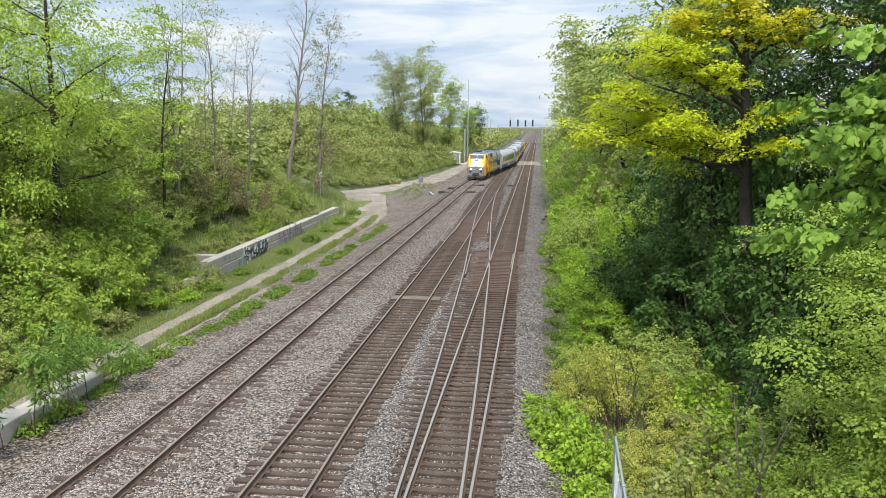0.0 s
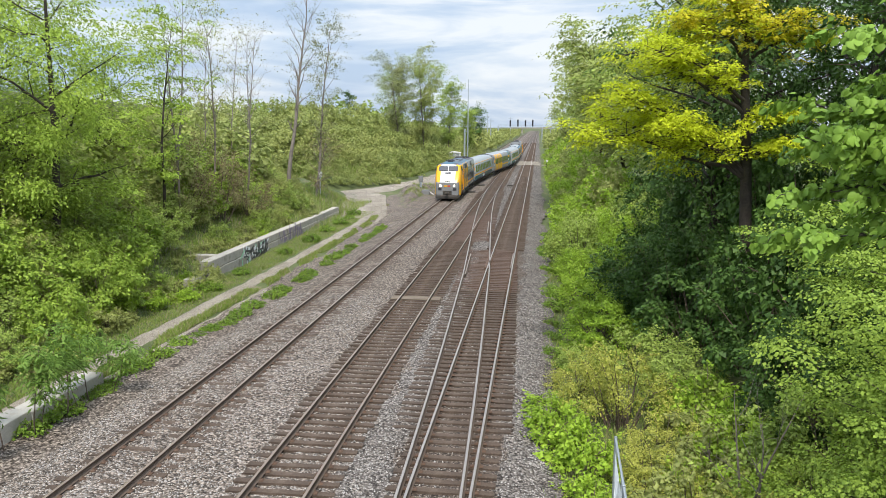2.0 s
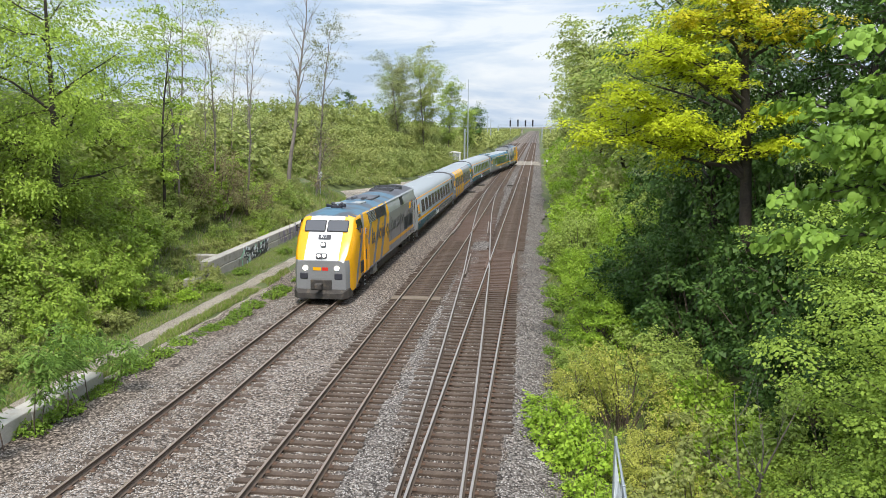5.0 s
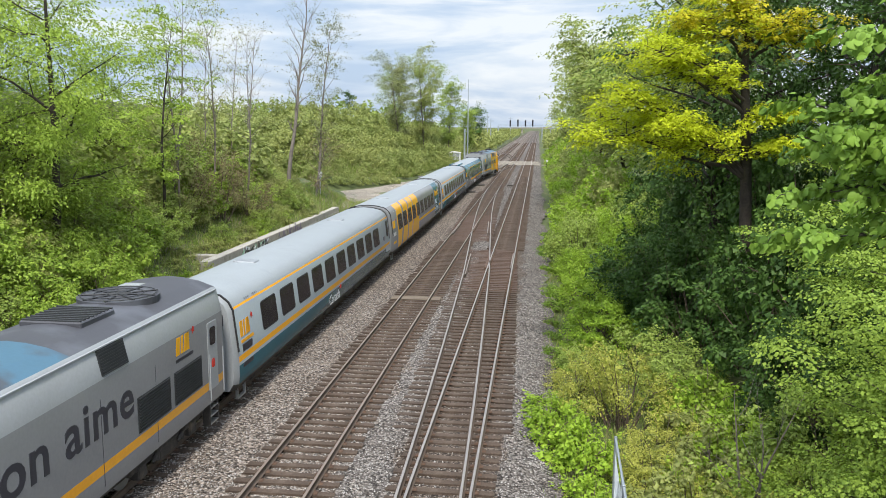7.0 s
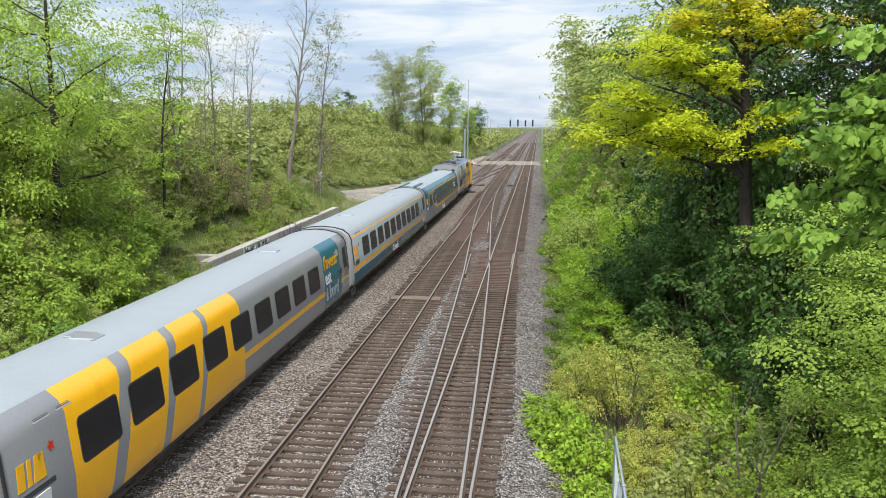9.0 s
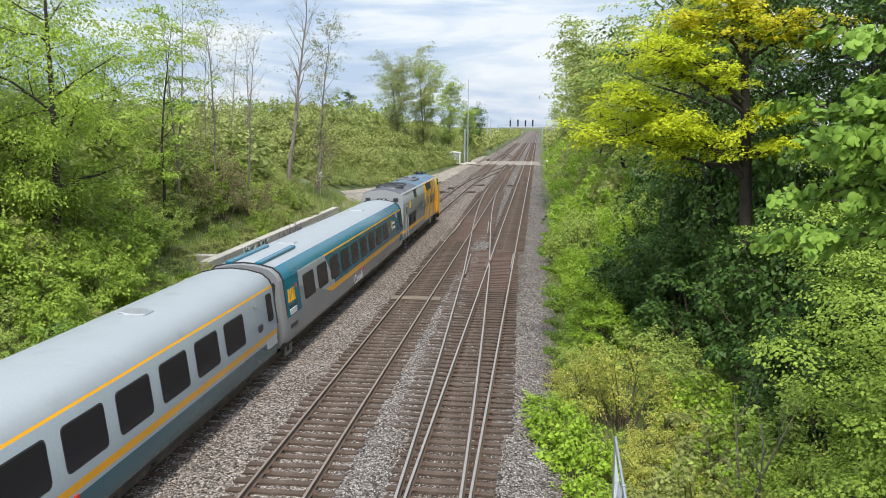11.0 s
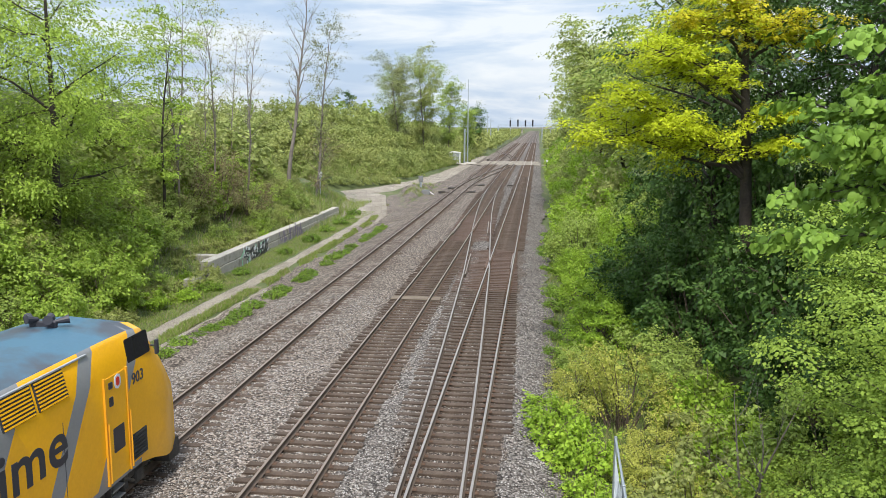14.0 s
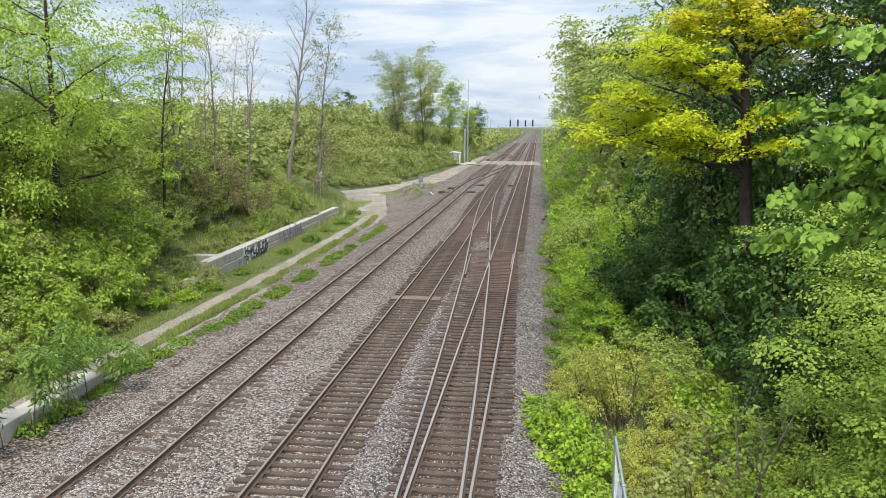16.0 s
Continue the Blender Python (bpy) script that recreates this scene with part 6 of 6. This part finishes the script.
    # trees behind the relay cabinet
    for i, (x, yy, h, n, mt) in enumerate(((-22, 172, 20, 6500, "leaf_olive"), (-26.5, 165, 18, 4500, "leaf_pale"), (-24, 185, 19, 6500, "leaf_mid"), (-20, 200, 16, 6500, "leaf_mid"), (-17.5, 225, 12, 6000, "leaf_mid"), (-30, 180, 15, 5000, "leaf_mid"), (-16.5, 250, 12, 5000, "leaf_dark"))):
        make_tree("broadleaf_tree", "tall spring tree with thin young leaves near the line", at(x, yy, 50 * i), 40 + i, h, 0.2, 0.2, h * 0.28, 20, 5, 4, int(n * 2.3), 0.25, M[mt], M["bark_grey"], 0.6, rise=0.8, per=12)

    make_tree("conifer_tree", "dark narrow spruce above the distant wood", at(-43.5, 200), 55, 12.5, 0.14, 0.15, 1.7, 34, 4, 3, 3000, 0.3, M["leaf_dark"], M["bark"], 0.2, rise=-0.15, per=6)
    # right wood
    base = {}
    # tree b wears the darkened leaves that stand for shade in the wood
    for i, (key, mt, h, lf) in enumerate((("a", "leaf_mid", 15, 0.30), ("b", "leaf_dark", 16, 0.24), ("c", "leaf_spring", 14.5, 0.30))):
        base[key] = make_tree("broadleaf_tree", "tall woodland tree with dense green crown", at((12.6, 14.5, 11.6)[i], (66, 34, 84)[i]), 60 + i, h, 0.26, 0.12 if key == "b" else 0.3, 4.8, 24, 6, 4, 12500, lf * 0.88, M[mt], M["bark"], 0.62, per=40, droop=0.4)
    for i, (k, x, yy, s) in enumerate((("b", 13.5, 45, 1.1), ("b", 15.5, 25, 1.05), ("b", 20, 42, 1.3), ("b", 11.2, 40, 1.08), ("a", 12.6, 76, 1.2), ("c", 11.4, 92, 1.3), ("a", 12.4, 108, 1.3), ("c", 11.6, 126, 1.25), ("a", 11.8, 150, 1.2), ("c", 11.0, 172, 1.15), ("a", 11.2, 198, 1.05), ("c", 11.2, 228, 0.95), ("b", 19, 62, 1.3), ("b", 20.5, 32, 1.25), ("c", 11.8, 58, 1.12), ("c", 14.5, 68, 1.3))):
        place(base[k], x, yy, s, i * 1.1, 0.2)
    golden_maple()
    make_tree("broadleaf_tree", "young maple with dense light green foliage", at(8.9, 13.4), 79, 7.0, 0.12, 0.08, 2.7, 26, 6, 5, 62000, 0.060, M["leaf_lime"], M["bark"], 0.34, rise=0.2, per=120, droop=0.35, ratio=0.85)
    make_tree("broadleaf_tree", "young maple with dense light green foliage", at(10.4, 17.2), 83, 7.6, 0.12, 0.08, 2.5, 22, 6, 5, 38000, 0.072, M["leaf_lime"], M["bark"], 0.34, rise=0.2, per=100, droop=0.35, ratio=0.85)
    make_tree("dead_shrub", "tangle of bare grey branches in the shade", at(7.15, 18.4), 85, 4.4, 0.055, 0.05, 1.9, 12, 4, 2, 200, 0.12, M["leaf_mid"], M["bark_grey"], 0.2, forks=3, rise=0.9, per=8)
    linden()


def scatter_grass():
    """Grass and low weeds on the verges: on the banks, between the ruts and beside the ballast."""
    rng = np.random.default_rng(17)

    def strip(n, x0, x1, y0, y1, power=1.4):
        y = y0 + (y1 - y0) * rng.uniform(0, 1, n) ** power
        x = rng.uniform(x0, x1, n)
        return x, y

    sets = []
    x, y = strip(46000, -17.0, -14.6, 17, 82)
    keep = (x > wall_face(y) + 0.05) | (y < 40)
    x, y = x[keep], y[keep]
    sets.append((x, y, 0.15, 0.014))
    x, y = strip(26000, -24, -17, 17, 92, 1.2)
    sets.append((x, y, 0.5, 0.022))
    x, y = strip(17000, -13.6, -12.95, 24, 78, 1.2)
    keep = smooth_noise(x * 2, y, 0.9) > -0.35
    sets.append((x[keep] + np.interp(y[keep], [30, 46, 73, 80], [-0.2, 0.1, 0.0, -0.7]), y[keep], 0.21, 0.02))
    x, y = strip(20000, -0.35, 0.35, 22, 76)
    x = x + np.interp(y, [20, 29, 36, 45, 75], [-12.6, -12.4, -11.8, -11.4, -11.1])
    sets.append((x, y, 0.22, 0.014))
    x, y = strip(12000, 2.5, 6.5, 16, 60)
    sets.append((x, y, 0.3, 0.016))
    y = rng.uniform(106, 215, 26000)
    x = np.interp(y, [106, 114, 122, 136, 166, 190, 215], [-30.2, -26.6, -22.4, -19.0, -17.6, -16.4, -15.5]) - rng.uniform(0, 1, 26000) ** 1.5 * 7
    sets.append((x, y, 0.9, 0.06))
    x, y = strip(7000, -14.8, -10.9, 84, 125, 1.0)
    keep = (near_line(x, y, SIDE_ROAD) > 2.9) & (smooth_noise(x, y, 0.5) > 0.05)
    sets.append((x[keep], y[keep], 0.3, 0.025))
    V, F, k = [], [], 0
    for x, y, h, w in sets:
        v, f = blades(rng, np.stack([x, y, land(x, y) - 0.02], 1), h, w)
        V.append(v)
        F.append(f + k)
        k += len(v)
    me = np_mesh("grass", np.concatenate(V), np.concatenate(F), [M["grass"], M["dry_grass"]])
    me.polygons.foreach_set("material_index", (rng.uniform(0, 1, len(me.polygons)) < 0.22).astype(np.int32))
    tagged(new("grass", me), "green and dry grass on the verges", "grass", kind="stuff")


plants()
scatter_grass()


def distant_woods():
    rng = np.random.default_rng(5)
    pts, size = [], 0.9
    for i in range(420):
        y = rng.uniform(205, 520)
        x = rng.uniform(-0.62 * y, -32 - 0.02 * y)
        h, r = rng.uniform(5, 10), rng.uniform(2.5, 4.5)
        n = 110
        d = rng.normal(size=(n, 3))
        d /= np.linalg.norm(d, axis=1)[:, None]
        d[:, 2] = np.abs(d[:, 2]) * 1.3 - 0.3
        pts.append(np.array([x, y, float(land(x, y)) + h * 0.45]) + d * np.array([r, r, h * 0.55]))
    v, f = leaf_cards(rng, np.concatenate(pts), size, ratio=0.8, corners=3)
    tagged(new("distant_woods", np_mesh("distant_woods", v, f, M["leaf_mid"])), "distant wood of spring green trees on the horizon", "woodland", kind="stuff")


distant_woods()


def lineside_scrub():
    rng = np.random.default_rng(29)
    pts = []
    for i in range(420):
        y = 236 + 700 * rng.uniform() ** 1.5
        left = rng.uniform() < 0.6
        x = -15.5 - rng.exponential(8 + 0.02 * y) if left else 7.0 + rng.exponential(6 + 0.01 * y)
        h, r = rng.uniform(2.5, 6.0), rng.uniform(2.0, 4.0)
        d = rng.normal(size=(120, 3))
        d /= np.linalg.norm(d, axis=1)[:, None]
        d[:, 2] = np.abs(d[:, 2]) * 1.3 - 0.3
        pts.append(np.array([x, y, float(land(x, y)) + h * 0.4]) + d * np.array([r, r, h * 0.6]))
    v, f = leaf_cards(rng, np.concatenate(pts), 0.8, ratio=0.8, corners=3)
    tagged(new("lineside_scrub", np_mesh("lineside_scrub", v, f, M["leaf_olive"])), "distant green scrub along the railway", "scrub", kind="stuff")


lineside_scrub()


# ---------------------------------------------------------------- lineside things
def block(name, x0, x1, y0, y1, z0, z1, parent, seed, mat=None):
    r = random.Random(seed)
    bm = bmesh.new()
    box(bm, x0, x1, y0, y1, z0, z1, 0.03)
    for v in bm.verts:
        v.co += Vector((r.uniform(-0.012, 0.012), r.uniform(-0.006, 0.006), r.uniform(-0.012, 0.012)))
    return part(name, bm, mat or M["concrete"], parent)


def retaining_wall():
    t = thing("retaining_wall", "low retaining wall of weathered concrete blocks with graffiti", "wall", kind="structure")
    y = 40.9
    k = 0
    while y < 79:
        n = min(2.3, 79 - y)
        x = wall_face(y + n / 2)
        block("concrete_block", x - 0.6, x, y + 0.015, y + n - 0.015, -0.72, 0.12 - 0.006 * (y - 41), t, k)
        if y > 43:
            block("concrete_block", x - 0.6, x - 0.02, y + 0.015, y + n - 0.015, 0.15 - 0.006 * (y - 41), 0.74 - 0.012 * (y - 41), t, k + 50)
        y += n
        k += 1
    block("concrete_block", -18.6, -17.1, 45.5, 46.1, -0.2, 0.70, t, 99)
    # illegible sprayed strokes
    r = random.Random(6)
    for col, y0, y1, n, nm in (("ink", 49.4, 54.2, 38, "black"), ("white_spray", 49.2, 54.4, 24, "white"), ("violet", 56.5, 64.5, 34, "violet"), ("mint", 48.6, 54.6, 10, "mint")):
        bm = bmesh.new()
        for i in range(n):
            yy, zz = r.uniform(y0, y1), r.uniform(-0.35, 0.42)
            a = r.choice([0, 90, 90, 65, 115, 20]) + r.uniform(-10, 10)
            L, w = r.uniform(0.4, 0.95), 0.11 if nm == "black" else 0.14
            g = bmesh.ops.create_cube(bm, size=1.0)
            bmesh.ops.scale(bm, vec=(0.008, L, w), verts=g["verts"])
            lift = {"black": 0.062, "white": 0.054, "violet": 0.058, "mint": 0.05}[nm]
            bmesh.ops.transform(bm, matrix=Matrix.Translation((wall_face(yy) + lift, yy, zz)) @ Matrix.Rotation(radians(a), 4, "X"), verts=g["verts"])
        o = part("graffiti", bm, SPRAY[col], t, nm + " sprayed graffiti strokes")
        tagged(o, kind="stuff")


SPRAY = {"ink": P["ink"], "white_spray": material("white_spray", (0.62, 0.64, 0.66), 0.7), "violet": material("violet_spray", (0.22, 0.18, 0.24), 0.7), "mint": material("mint_spray", (0.30, 0.55, 0.38), 0.7)}


def low_blocks():
    t = thing("concrete_barrier", "row of pale concrete blocks holding the gravel path", "barrier", kind="structure")
    for i in range(5):
        y = 15.2 + i * 2.02
        block("concrete_block", -13.45, -12.7, y, y + 1.99, -0.7, 0.12 - 0.04 * i, t, 200 + i, M["pale_concrete"])


def relay_cabinet():
    t = thing("relay_cabinet", "pale grey metal relay cabinet with shallow roof", "cabinet", at=pose(-17.3, 186, float(land(-17.3, 186)) - 0.03))
    bm = bmesh.new()
    box(bm, -1.6, 1.6, -1.0, 1.0, 0.1, 2.3, 0.03)
    part("body", bm, M["paint_white"], t)
    bm = loft([(-1.15, [(1.75, 2.3), (1.75, 2.38), (0.0, 2.72)]), (1.15, [(1.75, 2.3), (1.75, 2.38), (0.0, 2.72)])])
    part("roof", bm, M["paint_white"], t)
    bm = bmesh.new()
    box(bm, -1.7, 1.7, -1.1, 1.1, -0.2, 0.12)
    part("plinth", bm, M["concrete"], t)
    for x in (-1.1, -0.02, 1.02):
        bm = bmesh.new()
        box(bm, x - 0.42, x + 0.42, -1.03, -0.99, 0.25, 2.1, 0.01)
        d = part("door", bm, M["galvanised"], t)
        bm = bmesh.new()
        box(bm, x + 0.25, x + 0.31, -1.08, -1.02, 1.1, 1.35)
        part("handle", bm, P["ink"], d)
    for x, y, s in ((-19.6, 184.5, 0.5), (-15.0, 184.0, 0.6), (-14.0, 185.5, 0.7), (-12.9, 187.0, 0.8)):
        r = random.Random(int(x * 10))
        bm = bmesh.new()
        g = bmesh.ops.create_icosphere(bm, subdivisions=2, radius=s)
        for v in g["verts"]:
            v.co = Vector((v.co.x * 1.5, v.co.y, v.co.z * 0.6)) * r.uniform(0.85, 1.1)
        o = part("boulder", bm, M["concrete"])
        tagged(o, "pale limestone boulder beside the service road", "rock", "boulders")
        o.location = (x, y, float(land(x, y)) + s * 0.25)


def mast():
    t = thing("radio_mast", "tall slim galvanised radio mast by the railway", "mast", at=pose(-14.3, 189.5, float(land(-14.3, 189.5))))
    bm = bmesh.new()
    tube(bm, (0, 0, -0.2), (0, 0, 12), 0.16, 0.12, 8)
    tube(bm, (0, 0, 12), (0, 0, 19.6), 0.10, 0.06, 8)
    part("pole", bm, M["galvanised"], t)
    bm = bmesh.new()
    tube(bm, (-0.75, 0, -0.2), (-0.75, 0, 8.2), 0.24, 0.2, 8)
    part("support_post", bm, M["galvanised"], t)
    for z in (2.5, 7.6):
        bm = bmesh.new()
        box(bm, -0.8, 0.1, -0.06, 0.06, z, z + 0.15)
        part("bracket", bm, M["galvanised"], t)


def switch_gear():
    t = thing("signal_box", "grey steel control box on a short post", "equipment box", at=pose(-13.6, 108, float(land(-13.6, 108))))
    bm = bmesh.new()
    box(bm, -0.28, 0.28, -0.25, 0.25, 0.75, 1.5, 0.03)
    part("case", bm, P["grey"], t)
    bm = bmesh.new()
    box(bm, -0.15, 0.15, -0.15, 0.15, -0.3, 0.86)
    part("post", bm, M["galvanised"], t)
    t = thing("switch_cabinet", "low grey steel switch cabinet beside the track", "equipment box", at=pose(-12.4, 104.5, float(land(-12.4, 104.5))))
    bm = bmesh.new()
    box(bm, -0.55, 0.5, -0.4, 0.4, 0.0, 0.85, 0.04)
    part("case", bm, P["grey"], t)
    bm = bmesh.new()
    tube(bm, (0.48, 0, 0.6), (1.2, -0.1, 0.1), 0.05)
    part("conduit", bm, M["paint_white"], t)
    for i, (x, y) in enumerate(((-10.2, 104), (-9.7, 110.5), (-6.3, 104.5), (-5.9, 117), (-1.7, 117), (-6.6, 218), (-10.3, 205))):
        t = thing("switch_machine", "dark switch machine beside the rails", "switch machine", "switch machines", at=pose(x, y, -0.27))
        bm = bmesh.new()
        box(bm, -0.45, 0.45, -0.3, 0.3, 0.0, 0.3, 0.04)
        part("case", bm, P["under"], t)
        bm = bmesh.new()
        tube(bm, (0.4 if x < -7 else -0.4, 0, 0.1), (1.1 if x < -7 else -1.1, 0, 0.1), 0.035)
        part("rod", bm, P["under"], t)
    t = thing("lineside_marker", "small white marker box on a post", "sign", at=pose(-21.6, 86, float(land(-21.6, 86))))
    bm = bmesh.new()
    tube(bm, (0, 0, -0.4), (0, 0, 2.3), 0.05)
    part("post", bm, M["galvanised"], t)
    bm = bmesh.new()
    box(bm, -0.22, 0.22, -0.15, 0.15, 1.9, 2.5, 0.03)
    part("case", bm, M["paint_white"], t)
    for i, (x, y) in enumerate(((4.1, 170), (4.4, 205), (5.2, 188))):
        t = thing("lineside_post", "thin dark post beside the line", "post", "lineside posts", at=pose(x, y, float(land(x, y))))
        bm = bmesh.new()
        tube(bm, (0, 0, -0.3), (0, 0, 2.4), 0.07)
        part("post", bm, P["under"], t)
        bm = bmesh.new()
        box(bm, -0.2, 0.2, -0.04, 0.04, 1.9, 2.4, 0.01)
        part("plate", bm, P["ink"] if i else M["paint_white"], t)


def timber_crossing(x, y, w):
    t = thing("timber_crossing", "pale timber boards laid between the rails", "boards", at=pose(x, y, -0.17))
    for i in range(3):
        bm = bmesh.new()
        box(bm, -w / 2, w / 2, i * 0.24, i * 0.24 + 0.22, 0.0, 0.05, 0.01)
        part("board", bm, M["pale_wood"], t)


M["pale_wood"] = material("pale_timber", (0.15, 0.12, 0.09), 0.85, vary=0.3, scale=2, fine=30, bump=0.3)


def fence():
    t = thing("chain_link_fence", "short run of galvanised chain-link fence among shrubs", "fence")
    x = lambda y: 3.93 + 0.04 * (y - 15)
    top = lambda y: 1.75 - 0.03 * (y - 12) ** 1.2
    for y in (12.0, 14.8, 17.6):
        bm = bmesh.new()
        tube(bm, (x(y), y, -1.1), (x(y), y, top(y) + 0.05), 0.035)
        part("post", bm, M["galvanised"], t)
    bm = bmesh.new()
    for a, b in ((12.0, 13.9), (13.9, 15.8), (15.8, 17.65)):
        tube(bm, (x(a), a, top(a)), (x(b), b, top(b)), 0.028)
    part("top_rail", bm, M["galvanised"], t)
    segs = []
    for i in range(-14, 58):
        for d in (1, -1):
            y0 = 12.0 + i * 0.1
            z0 = -0.8
            q = [(y0 + d * u * 1.9, z0 + u * 2.4) for u in np.linspace(0, 1, 7)]
            for (ya, za), (yb, zb) in zip(q[:-1], q[1:]):
                if 12 <= ya <= 17.6 and 12 <= yb <= 17.6 and zb < top(max(ya, yb)):
                    segs.append((x(ya), ya, za, x(yb), yb, zb, 0.004, 0.004))
    v, f = tubes(segs, 3)
    o = tagged(new("wire_mesh", np_mesh("wire_mesh", v, f, M["galvanised"])), kind="stuff")
    o.parent = t


def far_end():
    """Signal bridge and road bridge at the end of the straight."""
    t = thing("signal_gantry", "signal gantry with four signal heads across the tracks", "signal gantry", at=pose(0, 430, -0.4))
    for x in (-19.0, 4.2):
        bm = bmesh.new()
        tube(bm, (x, 0, 0), (x, 0, 8.6), 0.3)
        part("post", bm, M["galvanised"], t)
    for z in (8.0, 9.2):
        bm = bmesh.new()
        box(bm, -19.2, 4.4, -0.15, 0.15, z, z + 0.25)
        part("beam", bm, M["galvanised"], t)
    for i, x in enumerate((-12.6, -8.6, -4.6, -0.8)):
        h = thing("signal_head", "", "")
        h.parent = t
        bm = bmesh.new()
        box(bm, x - 0.4, x + 0.4, -0.35, 0.1, 8.6, 11.9 + 0.3 * (i % 2), 0.1)
        part("backboard", bm, P["ink"], h)
        for k in range(3):
            bm = bmesh.new()
            tube(bm, (x, -0.35, 9.3 + k * 1.1), (x, -0.7, 9.3 + k * 1.1), 0.22)
            part("lens_hood", bm, P["ink"], h)
    t = thing("road_bridge", "distant concrete road bridge over the railway", "bridge", at=pose(0, 820, 0))
    bm = bmesh.new()
    box(bm, -26, 16, -4, 4, 6.0, 7.6, 0.05)
    part("deck", bm, M["concrete"], t)
    for x in (-24, -14, 6, 14):
        bm = bmesh.new()
        box(bm, x - 0.6, x + 0.6, -3, 3, -1, 6.02)
        part("pier", bm, M["concrete"], t)
    for i, (x, y, h) in enumerate(((-16.5, 320, 11), (-24, 420, 14), (-32, 450, 10), (8.5, 420, 9), (-15.5, 520, 14), (7.5, 560, 13))):
        t = thing("utility_pole", "distant grey utility pole beside the line", "pole", "utility poles", at=pose(x, y, float(land(x, y))))
        bm = bmesh.new()
        tube(bm, (0, 0, -0.5), (0, 0, h), 0.2, 0.13)
        part("pole", bm, M["galvanised"], t)
        bm = bmesh.new()
        box(bm, -1.2, 1.2, -0.08, 0.08, h - 1.0, h - 0.8)
        part("crossarm", bm, M["galvanised"], t)


def loose_stones():
    """Single stones on the nearest stretch of the ballast."""
    rng = np.random.default_rng(23)
    n = 46000
    y = 14 + 26 * rng.uniform(0, 1, n) ** 1.5
    x = rng.uniform(-11.0, 2.5, n)
    for c in (-8.22, -3.824, 0.0):
        for d in (-0.7525, 0.7525):
            keep = np.abs(x - c - d) > 0.12
            x, y = x[keep], y[keep]
    keep = (np.abs(x) > 1.35) | (rng.uniform(0, 1, len(x)) < 0.3)
    x, y = x[keep], y[keep]
    n = len(x)
    s = rng.uniform(0.014, 0.034, n)
    a = rng.uniform(0, 6.28, n)
    z = bed_height(x, y) - 0.004
    base = []
    for k in range(4):
        q = a + k * np.pi / 2 + rng.uniform(-0.4, 0.4, n)
        r = s * rng.uniform(0.75, 1.2, n)
        base.append(np.stack([x + r * np.cos(q), y + r * np.sin(q), z], 1))
    top = np.stack([x + rng.normal(0, 0.25, n) * s, y + rng.normal(0, 0.25, n) * s, z + s * rng.uniform(0.7, 1.3, n)], 1)
    v = np.stack([*base, top], 1).reshape(-1, 3)
    i = np.arange(n)[:, None] * 5
    f = np.concatenate([i + np.array([[k, (k + 1) % 4, 4]]) for k in range(4)], 0)
    tagged(new("loose_stones", np_mesh("loose_stones", v, f, M["stone"])), "loose grey crushed stones on the track bed", "stones", kind="stuff")


def stone_tints():
    m = material("crushed_stone", (0.28, 0.26, 0.245), 0.9, vary=0.2, scale=2, fine=30, spec=0.2)
    n, l = m.node_tree.nodes, m.node_tree.links
    g = n.new("ShaderNodeNewGeometry")
    r = n.new("ShaderNodeValToRGB")
    r.color_ramp.elements[0].color, r.color_ramp.elements[1].color = (0.06, 0.056, 0.052, 1), (0.40, 0.378, 0.357, 1)
    l.new(g.outputs["Random Per Island"], r.inputs["Fac"])
    l.new(r.outputs["Color"], n["Principled BSDF"].inputs["Base Color"])
    return m


M["stone"] = stone_tints()
loose_stones()
retaining_wall()
low_blocks()
relay_cabinet()
mast()
switch_gear()
timber_crossing(-3.82, 38.9, 2.5)
fence()
far_end()


motions()
